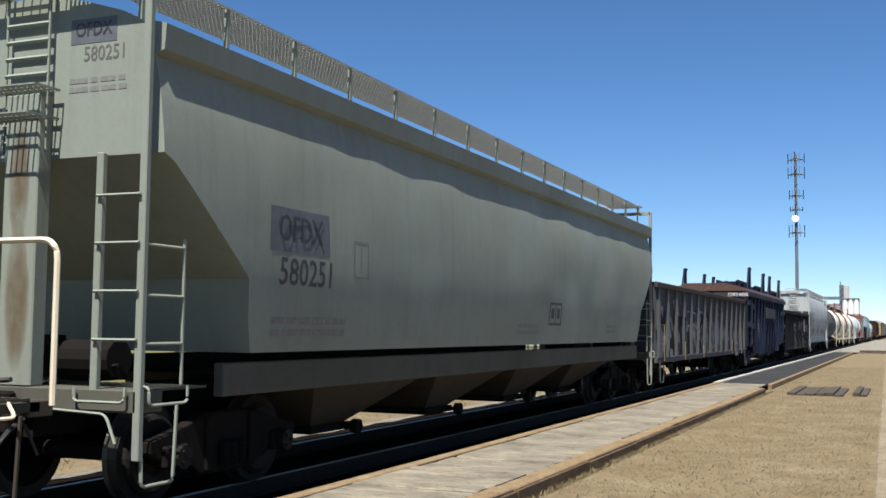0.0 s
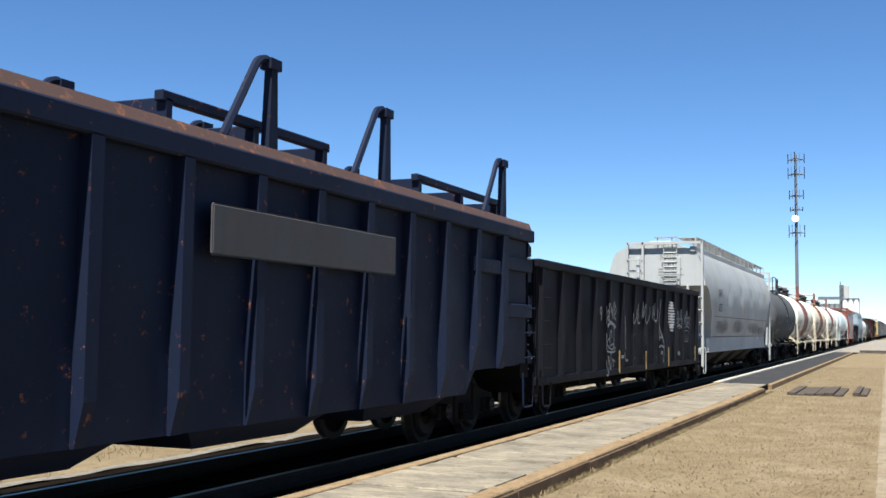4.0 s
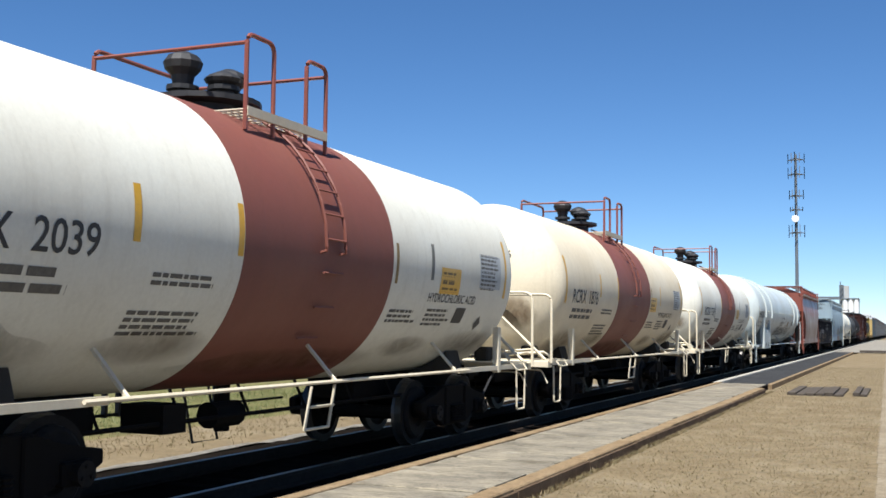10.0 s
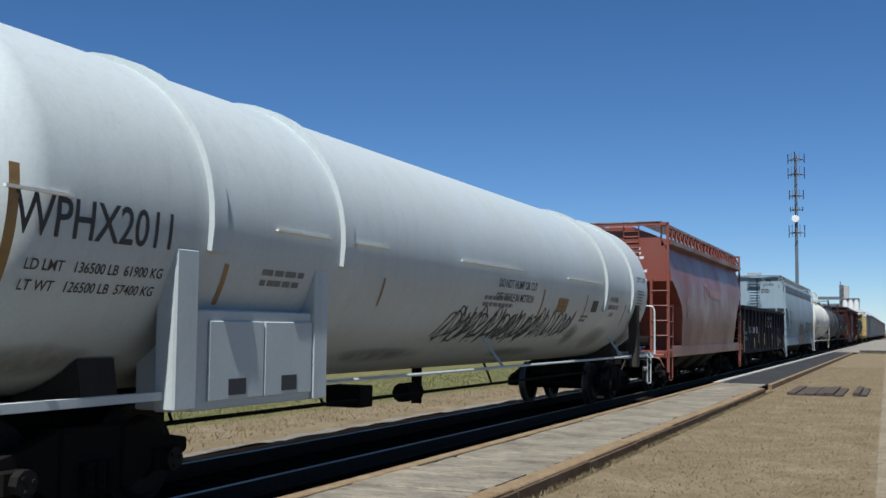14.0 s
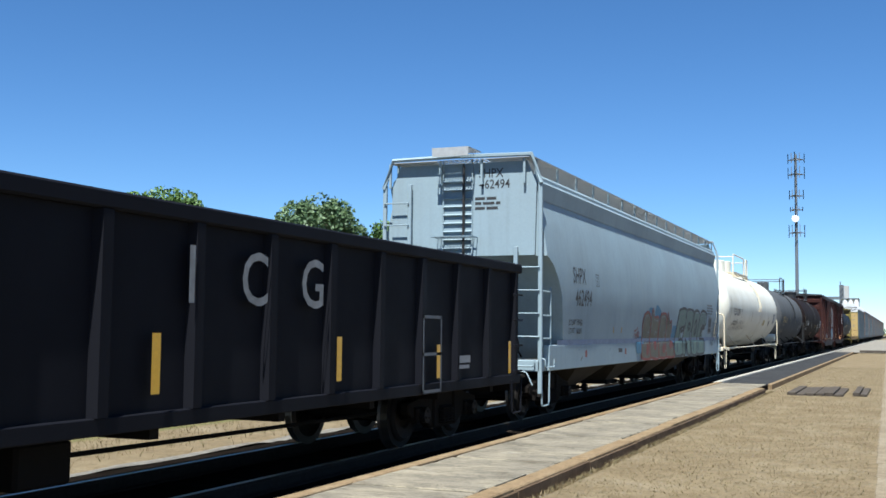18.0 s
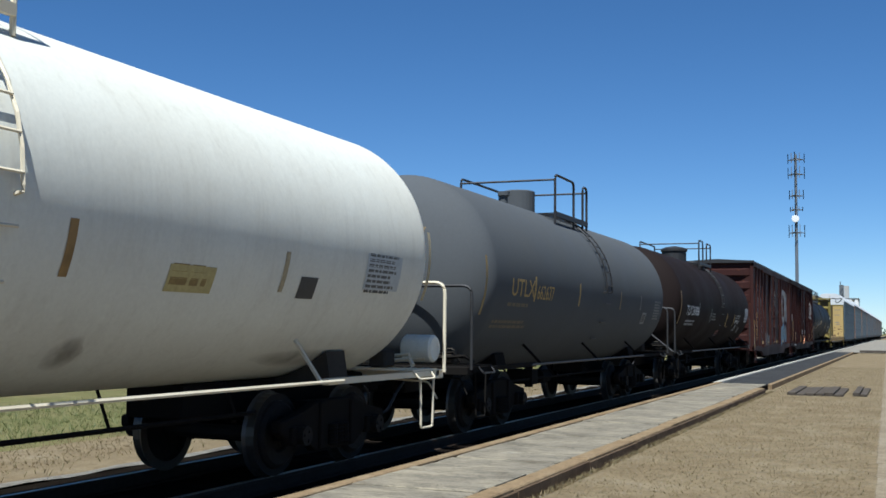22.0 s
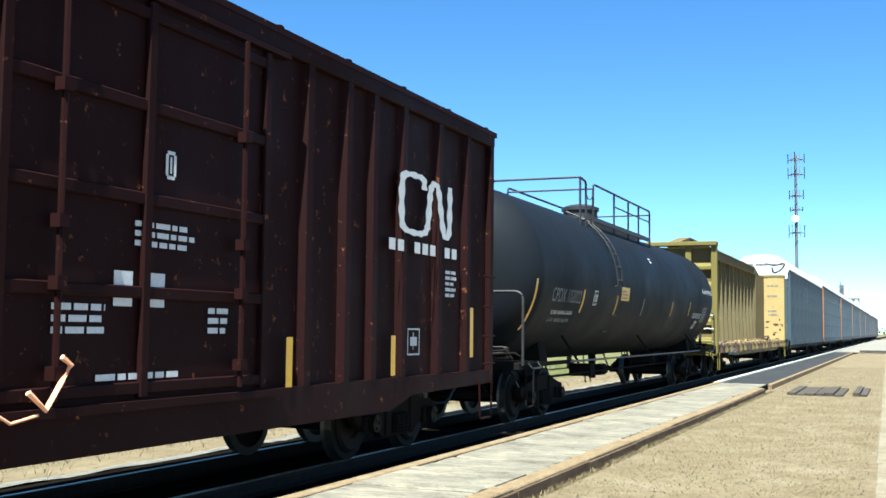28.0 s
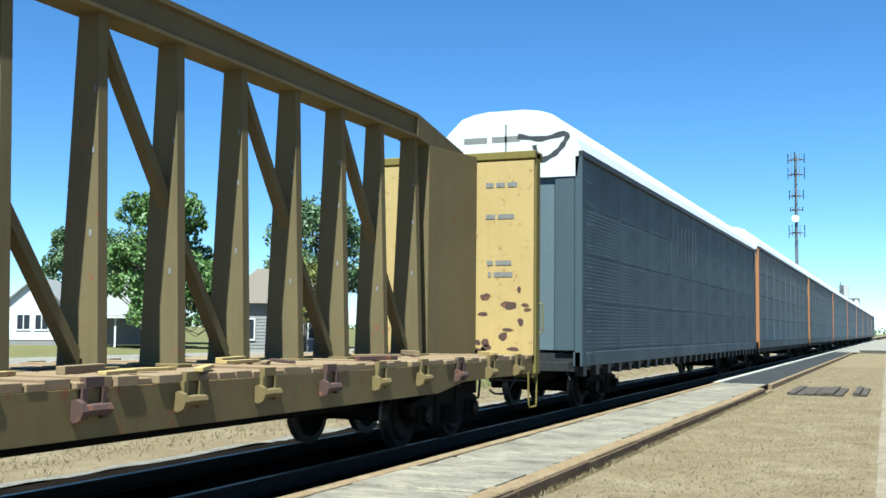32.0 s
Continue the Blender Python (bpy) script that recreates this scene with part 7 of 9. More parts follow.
    for k in range(6):
        y = 3.6 + (L - 7.2) * k / 5
        tube(bm, [(0.75, y, 0.72), (0.6, y, zc - R + 0.05)], 0.02, 4)
    drum(bm, (0.55, L * 0.42, 0.72), (0.55, L * 0.42 + 0.5, 0.72), 0.14, 10)
    box(bm, 0.3, 0.8, L * 0.34, L * 0.34 + 0.35, 0.62, 0.9)
    tube(bm, [(0.0, L * 0.5, zc - R), (0.0, L * 0.5, 0.45)], 0.09, 8)
    part("brake_rigging", bm, M_TRUCK, car)
    if ladder_y is not None:
        arc = lambda a, r: (r * math.cos(radians(a)), zc + r * math.sin(radians(a)))
        for dy in (-0.21, 0.21):
            bm = bmesh.new()
            pts = [(*arc(a, R + 0.07)[:1], ladder_y + dy, arc(a, R + 0.07)[1]) for a in range(72, -1, -9)]
            pts += [(R + 0.07, ladder_y + dy, zc - 0.04), (R - 0.01, ladder_y + dy, zc - 0.06)]
            tube(bm, pts, 0.018, 5)
            part("ladder_rail", bm, rail_mat, car)
        zl = [arc(a, R + 0.07) for a in (66, 54, 43, 33, 23, 13, 3)] + [arc(a, R + 0.06) for a in (-10, -24, -38)]
        for x, z in zl:
            bm = bmesh.new()
            tube(bm, [(x, ladder_y - 0.21, z), (x, ladder_y + 0.21, z)], 0.014, 5)
            part("rung", bm, rail_mat, car)
    if deck is not None:
        y0, y1, rail_top, xo = deck
        zt = zc + R
        part("top_platform", grating(0.35, xo, y0, y1, zt - 0.12, 0.08), rail_mat, car)
        part("top_platform", grating(-xo, -0.35, y0, y1, zt - 0.12, 0.08), rail_mat, car)
        # the near side leaves a gap where the ladder comes up
        g0, g1 = gap or (y1, y1)
        runs = [(1, y0, g0), (-1, y0, y1)] + ([(1, g1, y1)] if g1 < y1 - 0.1 else [])
        for sx, a, b2 in runs:
            bm = bmesh.new()
            tube(bm, rounded([(sx * xo, a, zt - 0.35), (sx * xo, a, rail_top), (sx * xo, b2, rail_top), (sx * xo, b2, zt - 0.35)], 0.12, 5), 0.026, 7)
            part("safety_rail", bm, rail_mat, car)
        for y in (y0, y1):
            bm = bmesh.new()
            tube(bm, [(xo, y, rail_top - 0.1), (0, y, rail_top - 0.1), (-xo, y, rail_top - 0.1)], 0.022, 6)
            part("safety_rail", bm, rail_mat, car)
        for y in mid_posts:
            bm = bmesh.new()
            tube(bm, [(xo, y, zt - 0.35), (xo, y, rail_top)], 0.024, 6)
            part("rail_post", bm, rail_mat, car)
        if mid_posts:
            bm = bmesh.new()
            tube(bm, [(xo, mid_posts[0], (rail_top + zt) / 2 + 0.02), (xo, y1, (rail_top + zt) / 2 + 0.02)], 0.018, 6)
            part("middle_rail", bm, rail_mat, car)
        part("platform_edge", new_box(xo - 0.02, xo + 0.03, y0, y1, zt - 0.2, zt - 0.1), rail_mat, car)
    if dome_y is not None:
        zt = zc + R
        if dome == "valves":
            part("manway", lathe(bmesh.new(), [(0, 0.42), (0.12, 0.42), (0.14, 0.62), (0.2, 0.62), (0.22, 0.4), (0.26, 0.1)], (0, dome_y, zt - 0.05), (0, 0, 1), 20), M_STEELDARK, car, "black manway plate")
            for dx, dy, h in ((-0.12, -0.28, 0.5), (0.12, 0.26, 0.4), (0.3, -0.1, 0.28)):
                bm = bmesh.new()
                lathe(bm, [(0, 0.12), (0.1, 0.12), (0.11, 0.18), (0.16, 0.18), (0.17, 0.11), (h * 0.55, 0.13), (h * 0.7, 0.2), (h * 0.85, 0.22), (h, 0.17), (h + 0.05, 0.06)], (dx, dome_y + dy, zt + 0.12), (0, 0, 1), 12)
                part("valve", bm, M_STEELDARK, car)
        elif dome == "bonnet":
            part("bonnet", lathe(bmesh.new(), [(-0.1, 0.42), (0.3, 0.42), (0.32, 0.46), (0.4, 0.46), (0.46, 0.3), (0.5, 0.05)], (0, dome_y, zt), (0, 0, 1), 24), M_STEELDARK if mat is not M_WHITE else mat, car, "", False)
        elif dome == "tall":
            part("bonnet", lathe(bmesh.new(), [(-0.1, 0.33), (0.4, 0.33), (0.42, 0.3), (0.43, 0.05)], (0, dome_y, zt), (0, 0, 1), 24), mat, car, "", False)
            part("vent", lathe(bmesh.new(), [(0, 0.08), (0.2, 0.08), (0.22, 0.12), (0.3, 0.12)], (0, dome_y - 0.9, zt), (0, 0, 1), 12), mat, car)
    return car


def tank_marks(car, R, zc, rows, mid=0.0):
    """Reflector strips and stencils on a tank: (kind, y, z, data, material)."""
    for kind, y, z, data, mat in rows:
        p = tank_place(R, zc, y + mid, z)
        if kind == "strip":
            bars([(-data[0] / 2, data[0] / 2, -data[1] / 2, data[1] / 2)], p, mat, car, "reflector")
        elif kind == "text":
            lettering(data[0], data[1], p, mat, car, data[2] if len(data) > 2 else 0.85)
        elif kind == "print":
            bars(small_print(-data[0] / 2, 0, data[0], data[1], data[2], data[3]), p, mat, car)
        elif kind == "panel":
            bars([(-data[0] / 2, data[0] / 2, -data[1] / 2, data[1] / 2)], p, mat, car, "placard")


def head_place(y_tip, R, zc, x0, z0, head=0.55, out=0.006):
    """Placer on the front head of a tank."""
    def f(u, v):
        x, z = x0 + u, z0 + v - zc
        k = math.sqrt(max(0.02, 1 - (x * x + z * z) / (R * R)))
        return (x, y_tip + head * (1 - k) - out, z0 + v)
    return f


def diamond(car, place, w, mat, inner):
    patches([[(0, -w), (w, 0), (0, w), (-w, 0)]], place, mat, car, "hazard_placard", "diamond hazard placard")


ut1 = tank_car("tank_car", "dark grey tank car with faded yellow lettering", 96.1, 11.8, 1.58, 2.44, M_TANKGREY, M_TRUCK, M_STEELDARK, (-0.1, 11.68), 6.35, 6.2, (4.8, 7.35, 4.58, 1.0), gap=(6.45, 6.98), mid=-0.3)
tank_marks(ut1, 1.58, 2.44, [("strip", 0.78, 2.4, (0.11, 0.95), L_GOLD), ("strip", 6.62, 2.43, (0.13, 0.42), L_REFL), ("text", 2.5, 2.2, ("UTLX", 0.3, 1.0), L_DIMGOLD), ("text", 3.9, 2.22, ("13008", 0.2, 1.0), L_DIMGOLD),
                                  ("print", 2.8, 1.75, (1.6, 3, 0.06, 2), L_DIMGOLD), ("strip", 4.6, 2.45, (0.07, 0.45), L_DIMGOLD), ("strip", 6.04, 2.68, (0.1, 0.45), L_BLACK), ("strip", 8.73, 2.42, (0.06, 0.4), L_GOLD), ("print", 7.83, 2.02, (0.5, 3, 0.07, 3), L_FADED), ("print", 10.0, 2.1, (1.2, 1, 0.12, 4), L_BLACK), ("panel", 9.1, 1.9, (0.34, 0.3), L_GREY), ("panel", 9.1, 1.9, (0.26, 0.22), L_BLACK)], -0.3)

BANDED = []
for k, (s, num, cream) in enumerate(((109.23, "2039", M_WHITE), (123.65, "1876", M_CREAM), (138.2, "1759", M_WHITE))):
    R, zc = 1.53, 2.51
    c = tank_car("tank_car", ("white" if k != 1 else "cream-stained white") + " tank car with a wide rust-red middle band", s, 13.0, R, zc, cream, M_CREAM, M_CREAM, (-0.12, 12.72), 6.55, 6.35, (5.65, 7.3, 4.71, 1.0), head=0.75, group="banded tank cars", bolster=2.1, gap=(6.17, 6.85), mid=-0.3)
    BANDED.append(c)
    part("middle_band", hoop(R, zc, 4.62, 7.8, 0.003, -180, 180, 72), M_BAND, c, "rust-red painted band", True)
    for ob in [o for o in c.children if o.name.split(".")[0] in ("safety_rail", "rail_post", "middle_rail", "rung", "ladder_rail")]:
        if ob.name.startswith(("rung", "ladder")):
            ob.data.materials[0] = M_BAND
        else:
            ob.data.materials[0] = M_PTRED
    x0 = (2.05, 2.3, 2.45)[k]
    gold = (9.9, 8.5, 8.8)[k]
    tank_marks(c, R, zc, [("strip", 0.95, 2.6, (0.1, 0.9), L_REFL if k else L_CREAMY), ("text", x0, 2.29, ("RCRX  " + num, 0.26, 0.95), L_BLACK), ("print", x0 - 0.05, 2.0, (1.5, 2, 0.075, 5 + k), L_STENCIL), ("strip", 3.37 if k != 2 else 3.52, 2.57 if k != 2 else 2.35, (0.09, 0.48), L_REFL if k != 2 else L_STENCIL), ("strip", 4.84, 2.56, (0.09, 0.5), L_REFL),
                          ("print", 4.15, 2.06, (1.0, 2, 0.04, 9), L_STENCIL), ("print", 4.05, 1.74, (1.1, 4, 0.04, 10), L_STENCIL), ("strip", 8.2, 2.45, (0.07, 0.5), L_GOLD), ("panel", gold, 2.3, (0.68, 0.36), L_REFL), ("print", gold, 2.36, (0.56, 3, 0.06, 4), L_GOLDINK), ("strip", 9.27, 2.53, (0.09, 0.48), L_REFL if k == 1 else L_FADED),
                          ("print", 8.7, 1.85, (0.9, 3, 0.04, 8), L_STENCIL), ("text", 10.09, 2.06, ("HYDROCHLORIC ACID", 0.125, 0.9), L_BLACK), ("print", 9.8, 1.88, (0.9, 4, 0.04, 8), L_STENCIL), ("panel", 10.5, 1.84, (0.36, 0.24), L_BLACK), ("panel", 11.4, 2.5, (0.86, 0.5), L_PALEBLUE), ("print", 11.4, 2.72, (0.78, 9, 0.035, 6), L_STENCIL), ("strip", 12.05, 2.58, (0.08, 0.9), L_REFL)], -0.28)
    diamond(c, tank_place(R, zc, 11.05, 1.74, 0.008), 0.12, L_STENCIL, None)
    for q, (u, v, w, h) in enumerate(((1.6, 1.4, 2.4, 0.8), (11.2, 1.4, 2.6, 0.8), (6.4, 1.25, 5.0, 0.6), (9.0, 1.4, 1.6, 0.5), (3.8, 1.45, 1.8, 0.6))):
        patches([blob(0, 0, w, h, 300 + 10 * k + q)], tank_place(R, zc, u, v, 0.005), M_STAIN, c, "grime_stain", "brown splash stain on the belly")
    patches([blob(0, 0, 0.9, 0.7, 340 + k)], head_place(-0.12, R, zc, 0.75, 1.95, 0.75, 0.006), M_STAIN_END, c, "grime_stain", "rusty brown stain on the tank head")
    # hanging step under the ladder
    bm = bmesh.new()
    for y in (5.95, 6.45):
        tube(bm, [(1.44, y + 0.1, 1.02), (1.42, y, 0.56)], 0.018, 5)
    for z in (0.57, 0.8):
        tube(bm, [(1.43, 5.95 + 0.1 * (z > 0.7), z), (1.43, 6.45 + 0.1 * (z > 0.7), z)], 0.016, 5)
    part("hanging_step", bm, M_CREAM, c, "rusty cream step frame under the ladder")
    hp = head_place(-0.12, R, zc, 0.15, 3.02, 0.75)
    lettering("RCRX  " + num, 0.15, hp, L_BLACK, c, 0.95)
    bars(small_print(-0.4, -0.2, 0.8, 3, 0.06, k), hp, L_FADED, c)
    for f, s1 in ((0.0, -1), (13.0, 1)):
        bm = bmesh.new()
        tube(bm, [(0.2, f + s1 * 0.17, 2.2), (1.36, f + s1 * 0.1, 1.12)], 0.028, 6)
        part("end_brace", bm, M_CREAM, c)
        for sx in (-1, 1):
            part("jacking_post", new_box(sx * 1.42 - 0.05, sx * 1.42 + 0.05, *sorted((f - s1 * 1.25, f - s1 * 1.37)), 0.98, 1.68, 0.01), M_CREAM, c)

RW, ZW, LW = 1.585, 2.6, 21.6
wp = tank_car("tank_car", "long pale grey refrigerated-liquid tank car with stiffening hoops", 152.25, LW, RW, ZW, M_SILVER, M_SILVER, M_SILVER, (0.35, LW - 0.35), None, None, None, head=0.7)
for y in (3.05, 5.45, 16.75, 19.05):
    part("stiffening_hoop", hoop(RW, ZW, y - 0.1, y + 0.1, 0.06, -10 if y < 6 else -20, 190, 48), M_SILVER, wp, "pale steel hoop", True)
# The rear plate gets the dark bay tone as its painted shade.
for y in (2.95, 19.6):
    bm = new_box(1.36, 1.575, y - 0.42, y - 0.1, 0.92, 2.32, 0.02) if y < 10 else new_box(1.38, 1.575, y - 0.12, y + 0.2, 0.8, 2.25, 0.02)
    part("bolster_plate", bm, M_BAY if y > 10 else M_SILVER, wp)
for a, b2 in ((0.6, 1.25), (4.03, 5.08), (5.54, 6.5), (8.77, 11.34), (13.91, 16.34)):
    part("grab_bar", new_box(RW + 0.005, RW + 0.035, a, b2, ZW - 0.012, ZW + 0.012), M_WHITE, wp)
cab = part("valve_cabinet", new_box(0.9, 1.52, 2.86, 4.86, 0.9, 1.8, 0.015), M_SILVER, wp, "pale steel valve cabinet")
for y in (3.06, 3.96):
    d = part("cabinet_door", new_box(1.52, 1.545, y, y + 0.88, 0.98, 1.7, 0.008), M_SILVER, cab)
    part("door_panel", new_box(1.545, 1.55, y + 0.3, y + 0.58, 1.02, 1.17), L_BLACK, cab)
part("cabinet_post", new_box(1.3, 1.55, 4.87, 5.15, 0.9, 2.25, 0.01), M_SILVER, wp)
tank_marks(wp, RW, ZW, [("text", 1.62, 2.42, ("WPHX2011", 0.3, 0.84), L_BLACK), ("text", 1.67, 2.08, ("LD LMT   136500 LB  61900 KG", 0.085, 0.95), L_BLACK), ("text", 1.65, 1.93, ("LT WT   126500 LB  57400 KG", 0.085, 0.95), L_BLACK), ("strip", 0.7, 2.35, (0.1, 0.85), L_OCHRE), ("strip", 3.3, 2.03, (0.07, 0.4), L_OCHRE),
                         ("print", 4.4, 2.15, (1.0, 2, 0.06, 3), L_FADED), ("strip", 6.52, 2.08, (0.05, 0.35), L_OCHRE), ("print", 10.6, 2.1, (1.4, 2, 0.06, 4), L_FADED), ("text", 17.52, 2.3, ("ETHYLENE", 0.11, 0.9), L_BLACK), ("text", 17.52, 2.14, ("REFRIGERATED", 0.1, 0.9), L_BLACK), ("text", 17.52, 1.99, ("LIQUID", 0.09, 0.9), L_FADED), ("panel", 16.05, 2.13, (0.42, 0.24), L_BLACK), ("strip", 15.4, 2.1, (0.06, 0.5), L_OCHRE), ("strip", 12.65, 2.1, (0.07, 0.5), L_OCHRE), ("print", 15.6, 1.9, (0.6, 2, 0.05, 9), L_FADED),
                         ("text", 11.3, 2.36, ("DO NOT HUMP OR CUT", 0.13, 0.9), L_BLACK), ("text", 11.25, 2.15, ("OFF WHILE IN MOTION", 0.13, 0.9), L_BLACK), ("panel", 13.86, 2.1, (0.62, 0.27), L_GOLD), ("print", 13.86, 2.14, (0.54, 3, 0.05, 3), L_GOLDINK), ("text", 19.98, 2.84, ("DOT-E 12039", 0.12, 0.9), L_BLACK), ("print", 19.9, 2.55, (0.7, 7, 0.04, 5), L_FADED), ("strip", 18.6, 2.0, (0.07, 0.5), L_OCHRE)])


def tangle(y0, y1, z0, z1, n, seed):
    """Slanted overlapping loops of spray paint that form no letters."""
    r = random.Random(seed)
    w, h = (y1 - y0) / n, z1 - z0
    out = []
    for k in range(n):
        u = y0 + w * k + r.uniform(-0.2, 0.2) * w
        out.append([(u, z0 + h * r.uniform(0.0, 0.3)), (u + w * r.uniform(0.3, 0.7), z1 - h * r.uniform(0.0, 0.25)), (u + w * r.uniform(0.7, 1.1), z0 + h * r.uniform(0.5, 0.75)), (u + w * r.uniform(0.2, 0.6), z0 + h * r.uniform(0.1, 0.3)),
                    (u + w * r.uniform(0.9, 1.3), z0 + h * r.uniform(0.25, 0.5)), (u + w * r.uniform(1.3, 1.7), z1 - h * r.uniform(0.0, 0.2)), (u + w * r.uniform(1.2, 1.6), z0 + h * r.uniform(0.0, 0.2))])
    return out


for y0, y1, z0, z1, n, q in ((8.6, 12.6, -0.42, 0.28, 9, 5), (8.7, 12.5, -0.36, 0.2, 7, 15), (12.75, 14.8, -0.34, 0.32, 6, 7)):
    strokes(tangle(y0, y1, z0, z1, n, q), 0.032, tank_place(RW, ZW, 0, 1.75), L_BLACK, wp, "graffiti_tag", "thin black spray loops")
for q, (u, v, w, h) in enumerate(((1.4, 1.35, 1.8, 0.5), (7.5, 1.3, 3.2, 0.4), (17.2, 1.45, 1.9, 0.8), (13.0, 1.25, 3.4, 0.36), (19.9, 1.45, 1.2, 0.6), (15.3, 1.55, 1.0, 0.7))):
    patches([blob(0, 0, w, h, 360 + q)], tank_place(RW, ZW, u, v, 0.003), M_STAIN if q % 2 == 0 else M_SOOT, wp, "grime_stain", "dark splash stain on the belly")
hp = head_place(0.35, RW, ZW, -0.2, 2.75, 0.7)
lettering("DO NOT HUMP OR CUT", 0.14, hp, L_BLACK, wp, 0.85)
lettering("OFF WHILE IN MOTION", 0.14, head_place(0.35, RW, ZW, -0.2, 2.5, 0.7), L_BLACK, wp, 0.85)
diamond(wp, head_place(0.35, RW, ZW, 0.55, 1.85, 0.7), 0.2, L_WHITE, None)
bars([(-0.28, 0.28, -0.25, -0.23), (-0.28, 0.28, 0.23, 0.25), (-0.28, -0.26, -0.24, 0.24), (0.26, 0.28, -0.24, 0.24)], head_place(0.35, RW, ZW, 0.55, 1.85, 0.7, 0.016), L_FADED, wp, "placard_frame")

ti = tank_car("tank_car", "clean white tank car with two tall top housings and white rails", 227.65, 16.85, 1.59, 2.61, M_WHITE, M_CREAM, M_CREAM, (-0.1, 16.9), 9.1, None, (5.6, 9.8, 4.8, 1.0), head=0.8, bolster=2.0, gap=(8.7, 9.3))
for y, r, h in ((6.7, 0.5, 0.42), (8.7, 0.46, 0.5)):
    part("top_housing", lathe(bmesh.new(), [(-0.1, r), (h, r), (h + 0.02, r - 0.03), (h + 0.03, 0.05)], (0, y, 4.18), (0, 0, 1), 26), M_WHITE, ti, "white round valve housing")
tank_marks(ti, 1.59, 2.61, [("strip", 1.08, 2.5, (0.08, 0.9), L_CREAMY), ("text", 2.6, 2.38, ("TCIX  50015", 0.26, 0.9), L_STENCIL), ("strip", 3.9, 2.35, (0.06, 0.4), L_STENCIL), ("strip", 7.1, 2.3, (0.06, 0.45), L_OCHRE), ("strip", 9.9, 2.22, (0.09, 0.45), L_OCHRE), ("panel", 11.43, 2.06, (0.66, 0.25), L_PALEGOLD), ("print", 11.43, 2.12, (0.58, 2, 0.07, 3), L_GOLD), ("strip", 12.9, 2.2, (0.08, 0.42), L_CREAMY), ("panel", 13.4, 2.06, (0.34, 0.24), L_BLACK), ("panel", 15.05, 2.3, (0.9, 0.42), L_PALEBLUE), ("print", 15.05, 2.48, (0.8, 8, 0.035, 6), L_STENCIL), ("strip", 16.31, 2.45, (0.08, 0.9), L_CREAMY), ("print", 2.9, 2.0, (1.6, 2, 0.05, 7), L_FADED)])
for q, (u, v, w, h) in enumerate(((2.0, 1.35, 1.6, 0.4), (14.4, 1.3, 2.6, 0.42), (7.6, 1.25, 3.0, 0.3), (10.4, 1.4, 0.5, 0.5))):
    patches([blob(0, 0, w, h, 380 + q)], tank_place(1.59, 2.61, u, v, 0.004), M_STAIN, ti, "grime_stain", "brown splash stain on the belly")
strokes(scrawl(1.5, 5.4, -0.2, 0.18, 11, 12, 0.25), 0.022, tank_place(1.59, 2.61, 0, 1.92), L_BLACK, ti, "graffiti_tag", "thin dark scrawl")

u2 = tank_car("tank_car", "dark grey tank car with yellow numbers on its side", 245.85, 13.6, 1.59, 2.49, M_TANKGREY, M_TRUCK, M_STEELDARK, (-0.1, 13.5), 7.5, 6.5, (5.8, 8.06, 4.71, 1.0), dome="tall", head=0.75, gap=(7.08, 7.75), mid=-0.4)
tank_marks(u2, 1.59, 2.49, [("strip", 0.6, 2.3, (0.08, 0.9), L_GOLD), ("text", 2.3, 2.31, ("UTLX", 0.28, 1.15), L_YELLOW), ("strip", 2.9, 2.33, (0.08, 0.42), L_YELLOW), ("text", 3.48, 2.27, ("662637", 0.24, 0.9), L_YELLOW), ("print", 2.3, 2.02, (1.3, 1, 0.06, 3), L_DIMGOLD), ("print", 2.2, 1.75, (1.9, 2, 0.05, 4), L_DIMGOLD), ("strip", 5.58, 2.32, (0.08, 0.43), L_YELLOW), ("strip", 8.8, 2.3, (0.06, 0.4), L_GOLD), ("strip", 10.74, 2.3, (0.06, 0.35), L_FADED), ("panel", 11.3, 1.95, (0.4, 0.28), L_GREY), ("panel", 11.3, 1.95, (0.3, 0.19), L_BLACK), ("print", 12.6, 2.35, (0.7, 7, 0.04, 6), L_FADED)], -0.42)
lettering("662637", 0.14, head_place(-0.1, 1.59, 2.49, 0.4, 3.1, 0.75), L_GOLD, u2)

